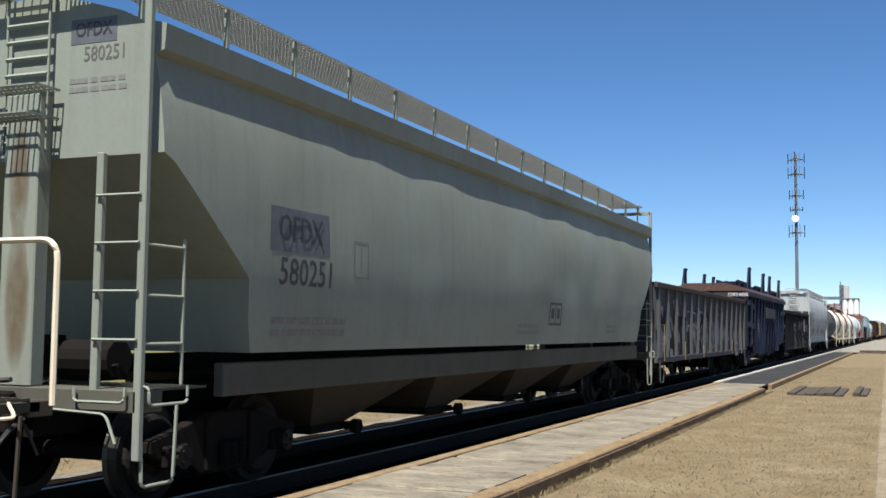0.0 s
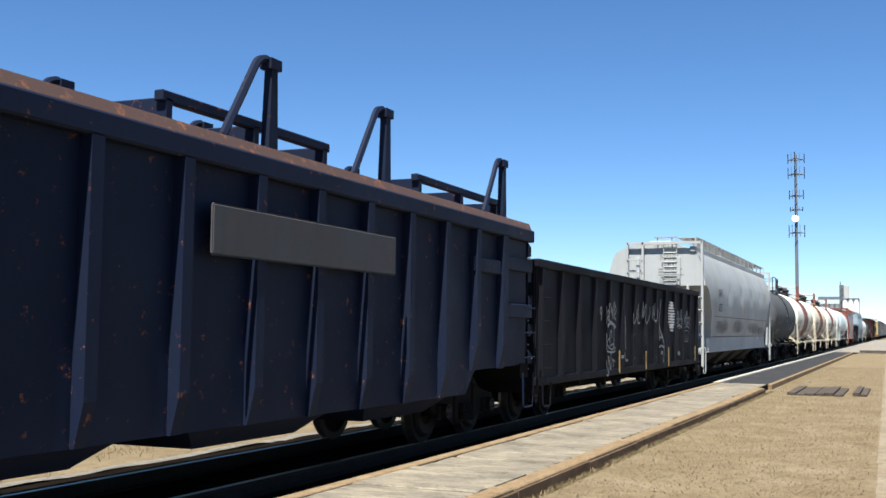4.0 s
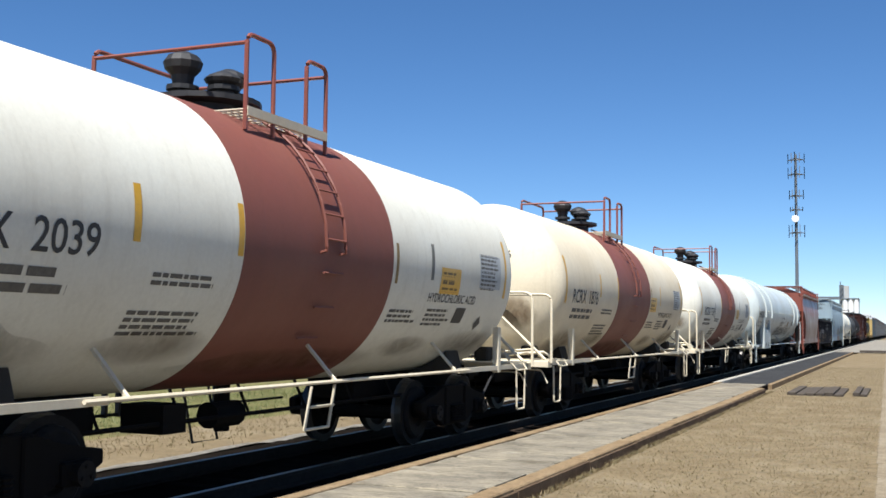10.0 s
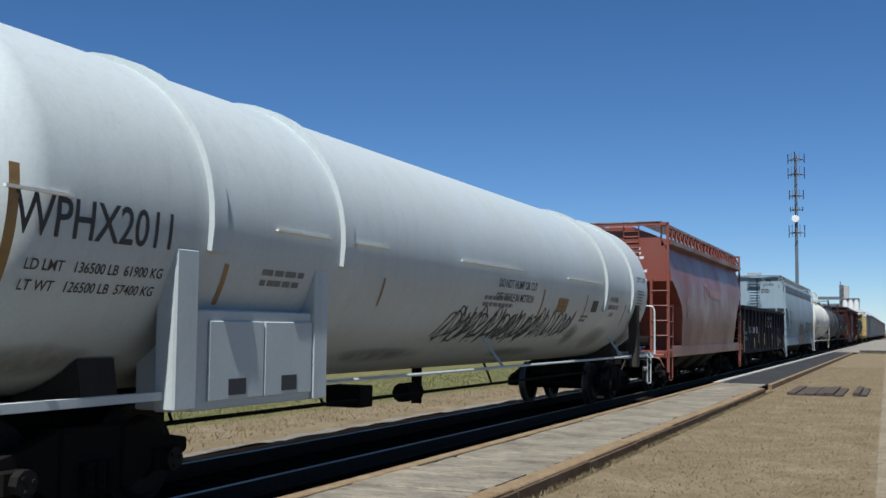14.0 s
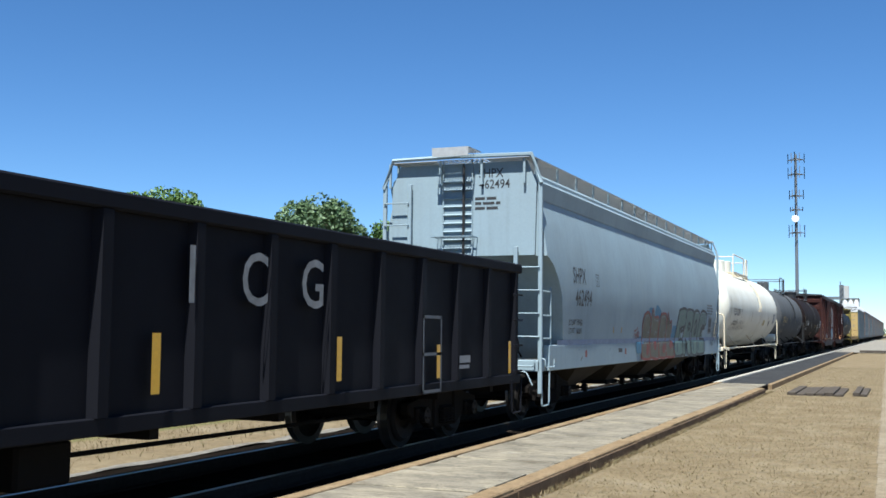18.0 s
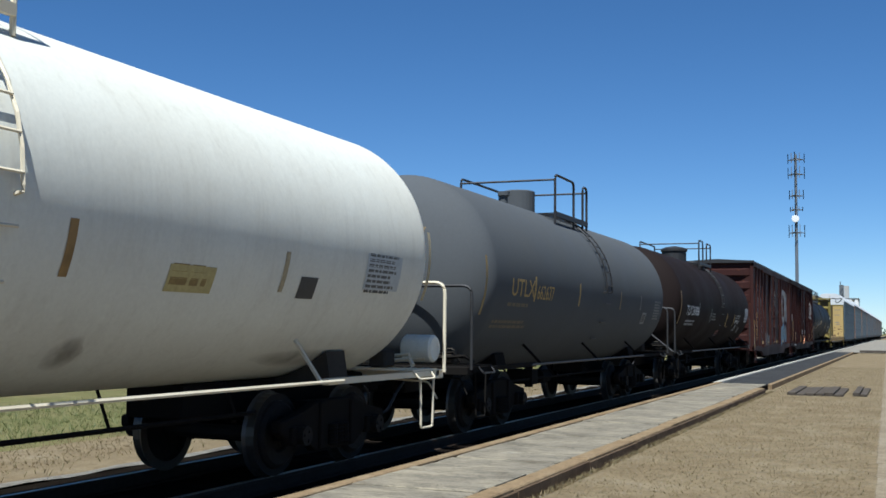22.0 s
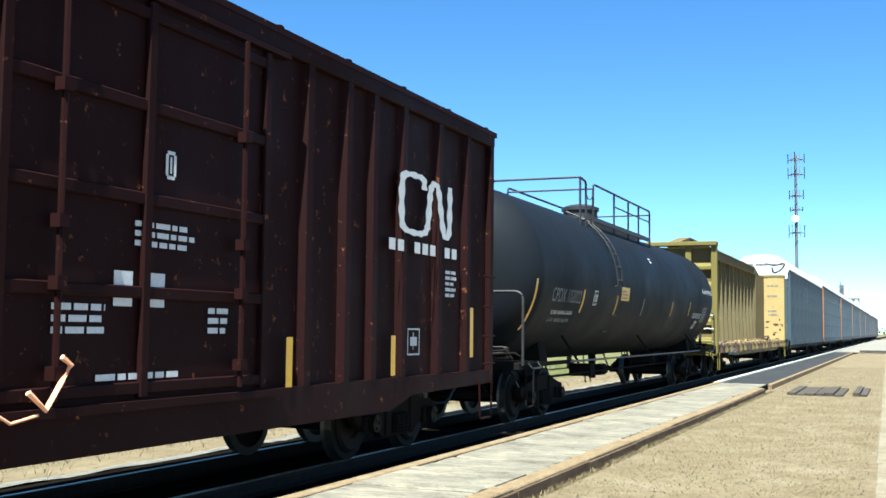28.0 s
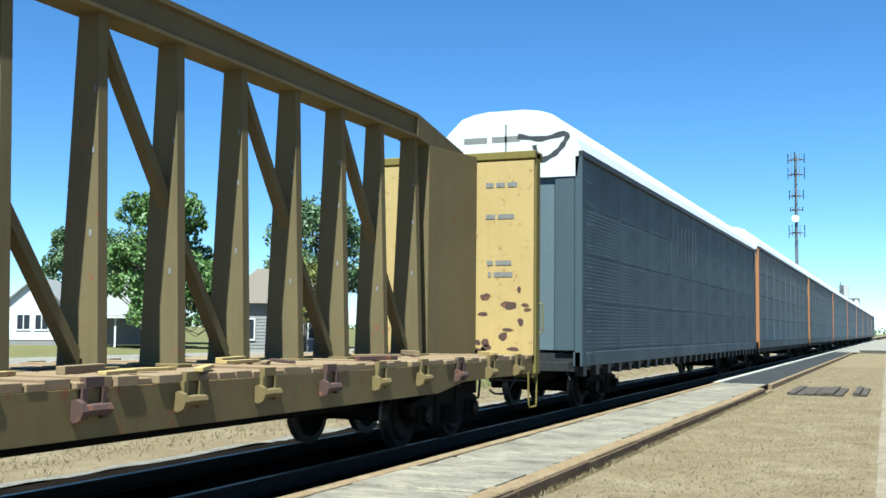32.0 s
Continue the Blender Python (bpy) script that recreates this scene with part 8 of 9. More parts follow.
tl = tank_car("tank_car", "dark brown tank car with a white number and hazard placards", 260.8, 15.3, 1.57, 2.53, M_TANKBROWN, M_TRUCK, M_STEELDARK, (-0.12, 15.35), 8.0, 7.7, (6.86, 9.2, 4.72, 1.0), dome="bonnet", head=0.8, gap=(7.63, 8.36), mid=-0.3)
for f, s1 in ((0.0, 1), (15.3, -1)):
    bm = bmesh.new()
    tube(bm, [(0.1, f - s1 * 0.24, 2.15), (1.46, f - s1 * 0.2, 1.08)], 0.026, 7)
    part("end_brace", bm, M_STEELDARK, tl)
tank_marks(tl, 1.57, 2.53, [("strip", 0.75, 2.32, (0.09, 0.95), L_OCHRE), ("text", 2.68, 2.25, ("TILX 260886", 0.28, 0.95), L_WHITE), ("strip", 3.7, 2.33, (0.06, 0.4), L_GREY), ("print", 2.7, 1.93, (1.8, 2, 0.06, 3), L_GREY), ("strip", 5.98, 2.18, (0.06, 0.45), L_GREY), ("print", 6.65, 2.2, (0.8, 3, 0.05, 3), L_FADED), ("strip", 9.49, 2.07, (0.08, 0.45), L_REFL), ("text", 12.1, 2.2, ("IN CASE OF", 0.125, 1.0), L_WHITE), ("text", 12.07, 2.02, ("EMERGENCY", 0.125, 1.0), L_WHITE), ("text", 12.03, 1.84, ("CALL", 0.125, 1.0), L_WHITE), ("print", 11.95, 1.7, (0.75, 1, 0.07, 3), L_GREY), ("strip", 11.25, 2.08, (0.07, 0.45), L_REFL), ("print", 10.05, 1.82, (0.5, 1, 0.05, 3), L_OCHRE), ("print", 8.5, 1.65, (0.6, 3, 0.05, 5), L_CRIMSON), ("panel", 13.15, 1.72, (0.4, 0.22), L_FADED), ("panel", 13.15, 1.72, (0.34, 0.16), L_BLACK), ("panel", 14.32, 2.34, (0.92, 0.44), L_DULL), ("print", 14.32, 2.52, (0.86, 8, 0.04, 6), L_WHITE)], -0.27)
lettering("TILX 260886", 0.135, head_place(-0.12, 1.57, 2.53, 0.02, 2.98, 0.8), L_PALEGOLD, tl)
bars(small_print(-0.4, -0.2, 0.9, 3, 0.06, 8), head_place(-0.12, 1.57, 2.53, 0.0, 3.0, 0.8), L_GOLD, tl)

t20 = tank_car("tank_car", "glossy black tank car with yellow reflectors and hazard panels", 311.1, 19.0, 1.6, 2.65, M_TANKBLACK, M_TRUCK, M_STEELDARK, (-0.1, 19.0), 5.7, 8.4, (5.94, 11.65, 4.88, 1.0), dome="bonnet", head=0.8, mid_posts=(7.8, 9.22, 10.34))
bm = bmesh.new()
tube(bm, rounded([(-1.0, 4.9, 3.8), (-1.0, 4.9, 4.9), (1.0, 4.9, 4.9), (1.0, 5.36, 4.86), (1.0, 5.38, 3.85)], 0.1), 0.026, 6)
tube(bm, [(1.0, 4.92, 4.88), (1.0, 4.92, 3.85)], 0.026, 6)
tube(bm, [(1.0, 5.38, 4.6), (1.0, 5.55, 4.5), (1.0, 5.75, 4.52), (1.0, 5.94, 4.64)], 0.012, 5)
part("stair_rail", bm, M_STEELDARK, t20)
tank_marks(t20, 1.6, 2.65, [("strip", 0.3, 2.06, (0.1, 0.95), L_REFL), ("text", 2.17, 2.27, ("CPDX 102022", 0.25, 0.87), L_DULL), ("text", 2.13, 1.97, ("LD LMT  162400 LB  73650 KG", 0.075, 0.95), L_WHITE), ("text", 2.13, 1.83, ("LT WT  100600 LB  45650 KG", 0.075, 0.95), L_GREY), ("strip", 3.24, 2.21, (0.09, 0.46), L_REFL), ("panel", 4.1, 2.3, (0.26, 0.3), L_WHITE), ("panel", 4.1, 2.3, (0.22, 0.26), L_BLACK), ("strip", 5.86, 2.2, (0.07, 0.42), L_REFL), ("panel", 6.52, 2.46, (0.72, 0.3), L_REFL), ("print", 6.52, 2.5, (0.55, 3, 0.04, 3), L_BLACK),
                              ("strip", 8.42, 2.21, (0.06, 0.42), L_GREY), ("strip", 11.88, 2.24, (0.06, 0.4), L_REFL), ("strip", 14.4, 2.3, (0.06, 0.4), L_REFL), ("panel", 15.8, 2.12, (1.4, 0.16), L_GREY), ("text", 15.8, 2.12, ("ANHYDROUS AMMONIA", 0.1, 0.9), L_BLACK), ("panel", 16.0, 1.85, (0.36, 0.26), L_WHITE), ("panel", 16.0, 1.85, (0.26, 0.17), L_BLACK), ("text", 17.3, 2.87, ("INHALATION HAZARD", 0.13, 0.9), L_WHITE), ("print", 17.0, 2.35, (0.8, 8, 0.035, 6), L_GREY), ("print", 9.8, 3.43, (0.22, 2, 0.05, 3), L_WHITE)])

# hazard placards on small holders at the ends
def placard(car, x, y, z, mat, words=None):
    bm = bmesh.new()
    w = 0.19
    ring_loft(bm, [[(x, y, z - w), (x + w, y, z), (x, y, z + w), (x - w, y, z)], [(x, y + 0.012, z - w), (x + w, y + 0.012, z), (x, y + 0.012, z + w), (x - w, y + 0.012, z)]])
    p = part("hazard_placard", bm, mat, car, "diamond hazard placard on the end")
    b = bmesh.new()
    box(b, x - 0.1, x + 0.1, y - 0.006, y - 0.001, z - 0.045, z + 0.045)
    part("placard_panel", b, L_WHITE, p)
    if words:
        lettering(words, 0.07, on_end(y - 0.006, x, z, 0.003), L_BLACK, p)
    bm = bmesh.new()
    box(bm, x - 0.012, x + 0.012, y + 0.012, y + 0.03, 1.1, z)
    part("placard_holder", bm, M_STEELDARK, car)


placard(tl, 0.02, -0.03, 1.42, L_RED, "2048")
placard(u2, 0.75, 13.63, 1.5, L_WHITE)
placard(t20, 0.8, 19.03, 1.45, L_TEAL, "1005")
placard(tl, 0.6, 15.33, 1.4, L_RED, "2048")

# the tail of the car ahead of the first hopper
lead = tank_car("tank_car", "beige-railed tank car running ahead of the hopper", -11.7, 18.0, 1.5, 2.5, M_SILVER, M_BAY, M_CREAM, (0.5, 17.5), 9.0, 8.0, (6.0, 9.0, 4.8, 1.0), head=0.7)


part("air_reservoir", bevel_all(drum(bmesh.new(), (0.95, 16.95, 1.38), (1.4, 16.95, 1.38), 0.19, 18), 0.03), M_WHITE, ti, "white air reservoir", True)


def far_side_rail(car, y0, y1, posts, mat):
    """Low railing hung along the far side of a tank."""
    for z in (0.58, 0.74, 0.92):
        bm = bmesh.new()
        tube(bm, [(-1.5, y0, z), (-1.5, y1, z)], 0.02, 5)
        part("side_rail", bm, mat, car)
    for y in posts:
        for d in (-0.12, 0.12):
            part("rail_post", new_box(-1.53, -1.47, y + d - 0.025, y + d + 0.025, 0.55, 1.08), mat, car)
    for y in (y0 + 0.9, y1 - 2.2):
        bm = bmesh.new()
        tube(bm, [(-1.5, y - 0.3, 1.05), (-1.5, y, 0.1), (-1.5, y + 0.55, 0.1), (-1.5, y + 0.25, 1.05)], 0.02, 5)
        part("step_frame", bm, mat, car)


far_side_rail(t20, 2.8, 16.4, (5.0, 7.45, 9.9, 12.5, 15.0), M_STEELDARK)
for c in BANDED:
    far_side_rail(c, 2.8, 10.2, (4.2, 6.4, 8.6), M_STEELDARK)
# ---- box cars ----
def boxcar(s, L, mat, label, z_eave, posts, door, sill_drop, roof_mat):
    car = rolling("box_car", label, "box car", s, "brown box cars")
    W = 1.5
    y0, y1 = door
    for sx in (-1, 1):
        part("side_wall", new_box(*sorted((sx * W, sx * (W - 0.06))), 0.06, L - 0.06, 1.02, z_eave), mat, car)
        bm = bmesh.new()
        a, b2, zl = sill_drop
        profile_x(bm, [(0.0, 1.05), (L, 1.05), (L, 0.86), (b2 + 0.6, 0.82), (b2, zl), (a, zl), (a - 0.6, 0.82), (0.0, 0.9)], *sorted((sx * (W - 0.02), sx * (W + 0.07))))
        part("side_sill", bm, mat, car)
        part("eave_rail", new_box(*sorted((sx * (W - 0.03), sx * (W + 0.09))), 0.0, L, z_eave - 0.16, z_eave + 0.02, 0.015), mat, car)
        for y in posts:
            bm = bmesh.new()
            prof = [(y - 0.11, sx * W), (y + 0.11, sx * W), (y + 0.06, sx * (W + 0.08)), (y - 0.06, sx * (W + 0.08))]
            ring_loft(bm, [[(x, q, 1.05) for q, x in prof], [(x, q, z_eave - 0.16) for q, x in prof]])
            part("side_post", bm, mat, car)
        # sliding door with panels, rods and tracks
        door_ob = part("door", new_box(*sorted((sx * (W + 0.02), sx * (W + 0.06))), y0, y1, 1.05, z_eave - 0.22), mat, car)
        for k in range(5):
            z = 1.15 + (z_eave - 1.5) * k / 4
            part("door_rib", new_box(*sorted((sx * (W + 0.06), sx * (W + 0.1))), y0 + 0.03, y1 - 0.03, z - 0.05, z + 0.05, 0.01), mat, door_ob)
        for y in (y0 + 0.05, (y0 + y1) / 2 - 0.1, y1 - 0.05):
            part("door_stile", new_box(*sorted((sx * (W + 0.06), sx * (W + 0.11))), y - 0.05, y + 0.05, 1.07, z_eave - 0.24, 0.01), mat, door_ob)
        for y in (y0 + 0.55, y1 - 0.5):
            bm = bmesh.new()
            tube(bm, [(sx * (W + 0.15), y, 1.1), (sx * (W + 0.15), y, z_eave - 0.25)], 0.026, 6)
            for z in (1.3, 1.95, 2.4, 3.4):
                box(bm, *sorted((sx * (W + 0.1), sx * (W + 0.19))), y - 0.05, y + 0.05, z - 0.05, z + 0.05)
            part("lock_rod", bm, mat, door_ob)
        part("door_track", new_box(*sorted((sx * (W + 0.02), sx * (W + 0.14))), y0 - 3.2, y1 + 0.3, 0.98, 1.05), mat, car)
        part("door_track", new_box(*sorted((sx * (W + 0.03), sx * (W + 0.13))), y0 - 3.2, y1 + 0.3, z_eave - 0.23, z_eave - 0.17), mat, car)
    for f, s1 in ((0.0, -1), (L, 1)):
        part("end_wall", new_box(-W, W, *sorted((f - s1 * 0.06, f - s1 * 0.12)), 1.0, z_eave + 0.1), mat, car)
        for k in range(6):
            z = 1.42 + k * 0.55
            bm = bmesh.new()
            rows = [[], [], [], []]
            for x in [-1.42 + 2.84 * i / 14 for i in range(15)]:
                e = min(1, (1.42 - abs(x)) / 0.35)
                d = 0.13 * e
                for r, (dy, dz) in zip(rows, ((0.0, -0.17), (d, -0.14), (d, 0.1), (0.0, 0.15))):
                    r.append((x, f - s1 * 0.06 + s1 * dy, z + dz))
            ring_loft(bm, [[rows[j][i] for j in range(4)] for i in range(15)])
            part("end_rib", bm, mat, car)
        for sx in (-1, 1):
            part("corner_post", new_box(*sorted((sx * (W - 0.05), sx * (W + 0.08))), *sorted((f, f - s1 * 0.14)), 0.86, z_eave, 0.01), mat, car)
        part("end_sill", new_box(-W, W, *sorted((f + s1 * 0.02, f - s1 * 0.2)), 0.86, 1.08), mat, car)
        for x in (0.86, 1.36):
            part("ladder_rail", new_box(x - 0.02, x + 0.02, *sorted((f + s1 * 0.12, f + s1 * 0.16)), 1.05, 2.5), mat, car)
        rungs(car, 0.86, 1.36, f + s1 * 0.17, f + s1 * 0.17, (1.08, 1.5, 1.95, 2.4), mat)
        rungs(car, 1.66, 1.66, f - s1 * 0.15, f - s1 * 0.6, (1.15, 1.55, 1.98, 2.42), mat)
        stirrup(car, 1.6, min(f - s1 * 0.1, f - s1 * 0.6), max(f - s1 * 0.1, f - s1 * 0.6), 0.36, 0.9, mat)
        part("end_platform", grating(-0.9, 0.6, *sorted((f + s1 * 0.02, f + s1 * 0.42)), 1.1), M_GRATE, car)
        coupler(car, f, s1, mat)
        truck(car, f - s1 * 2.15)
    bm = bmesh.new()
    ring_loft(bm, [[(-W - 0.1, y, z_eave), (W + 0.1, y, z_eave), (W + 0.1, y, z_eave + 0.07), (0, y, z_eave + 0.15), (-W - 0.1, y, z_eave + 0.07)] for y in [-0.06 + (L + 0.12) * k / 10 for k in range(11)]])
    part("roof", bm, roof_mat, car, "ridged steel roof")
    for k in range(12):
        y = 0.3 + (L - 0.6) * k / 11
        bm = bmesh.new()
        ring_loft(bm, [[(-W - 0.08, q, z_eave + 0.06), (W + 0.08, q, z_eave + 0.06), (W + 0.08, q, z_eave + 0.1), (0, q, z_eave + 0.19), (-W - 0.08, q, z_eave + 0.1)] for q in (y - 0.04, y + 0.04)])
        part("roof_rib", bm, roof_mat, car)
    part("floor_frame", new_box(-1.35, 1.35, 0.15, L - 0.15, 0.86, 1.02), M_TRUCK, car)
    part("centre_sill", new_box(-0.32, 0.32, 0.1, L - 0.1, 0.6, 0.9), M_TRUCK, car)
    bm = bmesh.new()
    drum(bm, (0.7, L * 0.4, 0.66), (0.7, L * 0.4 + 0.9, 0.66), 0.2, 12)
    tube(bm, [(0.5, 3, 0.6), (0.5, L - 3, 0.6)], 0.025, 5)
    part("brake_rigging", bm, M_TRUCK, car)
    return car


ZE = 4.56
b1 = boxcar(277.0, 15.7, M_BOXBROWN, "weathered brown box car with faded lettering and blue graffiti", ZE, (1.3, 2.35, 3.4, 4.5, 10.3, 11.4, 12.6, 13.7, 14.8), (6.2, 9.9), (3.4, 12.3, 0.6), M_STEELDARK)
b2c = boxcar(293.03, 16.3, M_BOXRED, "red-brown box car with a white wordmark and yellow reflectors", ZE, (0.75, 1.95, 2.78, 3.6, 4.4, 5.25, 6.0, 10.9, 11.75, 12.4, 13.2, 14.3, 15.3), (6.75, 10.1), (3.4, 12.9, 0.66), M_BOXRED)
WS = 1.582
# faded painted words as bars, in blocks between the posts
for z in (3.55, 3.0):
    for u in (0.0, 0.22, 0.44, 1.0, 1.22, 1.44, 2.02, 2.24):
        bars([(u, u + 0.05, -0.17, 0.17), (u + 0.1, u + 0.15, -0.17, 0.17), (u + 0.05, u + 0.1, 0.1 if z > 3.2 else -0.05, 0.15 if z > 3.2 else 0.02)], on_side(1.5, 1.6, z), L_GREY, b1, "faded_word_bars")
bars([(0, 0.7, -0.02, 0.02), (1.0, 1.7, -0.02, 0.02), (2.05, 2.75, -0.02, 0.02)], on_side(1.5, 1.5, 2.82), L_GREY, b1, "stencil_rule")
bars([(0, 0.7, -0.02, 0.02), (1.0, 1.7, -0.02, 0.02), (2.05, 2.75, -0.02, 0.02)], on_side(1.5, 1.5, 2.3), L_GREY, b1, "stencil_rule")
bars([(0.05, 0.28, -0.14, 0.14), (0.36, 0.62, -0.14, 0.14)], on_side(1.5, 1.5, 2.56), L_GREY, b1, "faded_word_bars")
lettering("414", 0.28, on_side(1.5, 2.88, 2.56), L_GREY, b1, 0.9)
lettering("464", 0.28, on_side(1.5, 3.92, 2.56), L_GREY, b1, 0.9)


def wordmark(car, y, z, k, mat, x=WS, wide=1.55):
    """The big curved mark as plain rounded bands."""
    strokes([[(0.4, 0.78), (0.39, 0.95), (0.3, 0.98), (0.1, 0.97), (0.02, 0.9), (0.0, 0.5), (0.02, 0.12), (0.1, 0.04), (0.3, 0.02), (0.42, 0.06), (0.47, 0.2), (0.5, 0.6), (0.53, 0.85), (0.6, 0.94), (0.67, 0.85), (0.72, 0.5), (0.78, 0.12), (0.84, 0.05), (0.89, 0.15), (0.9, 0.6), (0.9, 0.96)]], 0.125 * k, lambda u, v: (x + 0.004, y + (u - 0.45) * wide * k, z + (v - 0.5) * k), mat, car, "white_wordmark", "flowing white painted mark")


wordmark(b1, 12.5, 3.0, 1.5, L_CHALK)
wordmark(b2c, 13.83, 3.22, 0.76, L_WHITE, wide=2.2)
bars([(-1.0 + 0.24 * q, -0.83 + 0.24 * q, -0.06, 0.08) for q in (0, 1, 3, 4, 5, 7, 8)], on_side(WS, 13.75, 2.66), L_WHITE, b2c, "address_bars")
patches([blob(12.0, 1.6, 1.2, 1.2, 60), blob(13.0, 1.55, 1.0, 1.0, 61), blob(11.2, 1.5, 0.9, 1.0, 62)], on_side(WS, 0, 0), L_SKY, b1, "graffiti_fill", "blue spray paint")
tag(12.2, 1.6, 2.2, 0.9, 66, L_PATCH, b1, 0.06, 5)
tag(4.6, 1.3, 1.6, 0.7, 63, L_PATCH, b1, 0.07, 5)
tag(7.6, 3.3, 1.0, 0.8, 64, L_FADED, b1, 0.05, 3)
for y, z, h in ((0.15, 1.55, 1.2), (0.97, 1.9, 1.15)):
    bars([(-0.05, 0.05, -h / 2, h / 2)], on_side(1.582, y, z), L_REFL, b1, "reflector")
for y in (2.9, 4.9, 7.3, 8.6, 11.4):
    bars([(-0.2, 0.2, -0.06, 0.06)], on_side(WS + 0.02, y, 1.2), L_REFL, b1, "reflector")
strokes([[(2.6, 2.1), (2.62, 1.6), (2.6, 1.25)]], 0.05, on_side(WS, 0, 0), L_GREY, b1, "graffiti_line")
bars([(0, 0.32, -0.17, 0.17)], on_side(1.5, 1.35, 2.5), L_WHITE, b2c, "initial_bar")
bars([(0.38, 0.68, -0.17, 0.17)], on_side(1.5, 1.25, 2.5), L_WHITE, b2c, "initial_bar")
lettering("413", 0.32, on_side(1.5, 2.37, 2.52), L_WHITE, b2c, 0.9)
lettering("708", 0.32, on_side(1.5, 3.2, 2.5), L_WHITE, b2c, 0.9)
bars([(-0.13, 0.13, -0.22, -0.2), (-0.13, 0.13, 0.2, 0.22), (-0.13, -0.115, -0.2, 0.2), (0.115, 0.13, -0.2, 0.2), (-0.07, 0.07, 0.08, 0.14), (-0.05, 0.05, -0.12, 0.02)], on_side(1.5, 4.0, 2.5), L_WHITE, b2c, "stencil_frame")
lettering("LD.LMT   195400", 0.1, on_side(1.5, 2.75, 1.52), L_WHITE, b2c, 0.9)
lettering("LT.WT.    67600", 0.1, on_side(1.5, 2.75, 1.32), L_WHITE, b2c, 0.9)
bars(small_print(-0.25, 0.15, 0.5, 4, 0.05, 2), on_side(1.5, 5.55, 2.62), L_WHITE, b2c)
bars(small_print(-0.3, 0.0, 0.6, 2, 0.045, 3), on_side(1.5, 3.95, 1.5), L_WHITE, b2c)
for y, z, h in ((1.4, 1.75, 1.15), (2.9, 1.42, 0.5), (6.4, 1.28, 0.42), (10.55, 1.3, 0.5), (12.9, 1.32, 0.48), (15.42, 1.6, 0.7)):
    bars([(-0.06, 0.06, -h / 2, h / 2)], on_side(WS, y, z), L_REFL, b2c, "reflector")
bars([(-0.18, 0.18, -0.17, -0.15), (-0.18, 0.18, 0.15, 0.17), (-0.18, -0.16, -0.16, 0.16), (0.16, 0.18, -0.16, 0.16), (-0.1, 0.1, -0.05, 0.06), (-0.02, 0.0, -0.1, 0.12)], on_side(1.5, 13.65, 1.48), L_WHITE, b2c, "stencil_frame")
bars(small_print(-0.2, 0.1, 0.4, 5, 0.045, 5), on_side(1.5, 14.85, 2.3), L_WHITE, b2c)
for y, w in ((8.08, 0.22), (8.5, 0.18)):
    bars([(-w / 2, w / 2, -0.14, 0.14)], on_side(1.57, y, 1.94), L_WHITE, b2c, "paper_placard")
bars(small_print(-0.3, 0.0, 0.6, 3, 0.05, 6), on_side(1.57, 7.62, 1.76), L_WHITE, b2c)
bars(small_print(-0.2, 0.0, 0.4, 3, 0.05, 7), on_side(1.57, 9.4, 1.76), L_WHITE, b2c)
bars(small_print(-0.6, 0.0, 1.3, 1, 0.05, 8), on_side(1.57, 8.4, 1.22), L_WHITE, b2c)
bars(small_print(-0.4, 0.0, 0.8, 3, 0.045, 9), on_side(1.57, 8.6, 2.45), L_WHITE, b2c)
bars([(-0.07, -0.035, -0.09, 0.09), (0.035, 0.07, -0.09, 0.09), (-0.05, 0.05, 0.09, 0.12), (-0.05, 0.05, -0.12, -0.09), (-0.012, 0.012, -0.07, 0.07)], on_side(1.57, 8.63, 3.0), L_WHITE, b2c, "round_stencil")
bars(small_print(-0.6, 0.0, 1.2, 1, 0.05, 10), on_side(1.572, 3.0, 0.92), L_WHITE, b2c)
bm = bmesh.new()
tube(bm, [(1.7, 7.0, 1.18), (1.72, 7.15, 1.05), (1.7, 7.32, 1.25), (1.72, 7.38, 1.36), (1.71, 7.3, 1.42)], 0.022, 5)
tube(bm, [(1.69, 6.6, 1.12), (1.7, 6.85, 0.98), (1.7, 7.1, 1.02)], 0.012, 5)
part("rag", bm, plain("orange_cloth", (0.75, 0.36, 0.2), 0.8, 0, 0.2), b2c, "orange tie-down strap hanging from the door")

# ---- centre-beam flat car ----
cb = rolling("centerbeam_flatcar", "faded yellow empty centre-beam flat car with a worn timber deck", "flat car", 330.85)
LC, ZD = 22.9, 1.22
for sx in (-1, 1):
    bm = bmesh.new()
    profile_x(bm, [(0.0, ZD - 0.06), (LC, ZD - 0.06), (LC, 0.92), (LC - 3.3, 0.9), (LC - 4.2, 0.78), (4.2, 0.78), (3.3, 0.9), (0, 0.92)], *sorted((sx * 1.40, sx * 1.47)))
    part("side_sill", bm, M_SILLWORN, cb)
    for k in range(18):
        y = 1.0 + (LC - 2.0) * k / 17
        bm = bmesh.new()
        box(bm, *sorted((sx * 1.47, sx * 1.51)), y - 0.14, y - 0.08, 0.93, 1.17)
        box(bm, *sorted((sx * 1.47, sx * 1.51)), y + 0.08, y + 0.14, 0.93, 1.17)
        drum(bm, (sx * 1.5, y - 0.16, 1.0), (sx * 1.5, y + 0.16, 1.0), 0.05, 8)
        drum(bm, (sx * 1.5, y - 0.22, 1.0), (sx * 1.5, y - 0.16, 1.0), 0.09, 8)
        box(bm, *sorted((sx * 1.44, sx * 1.5)), y - 0.1, y + 0.1, 1.17, 1.25)
        part("cable_winch", bm, M_SILLWORN if k % 3 else M_RUSTCAP, cb, "worn cable winch")
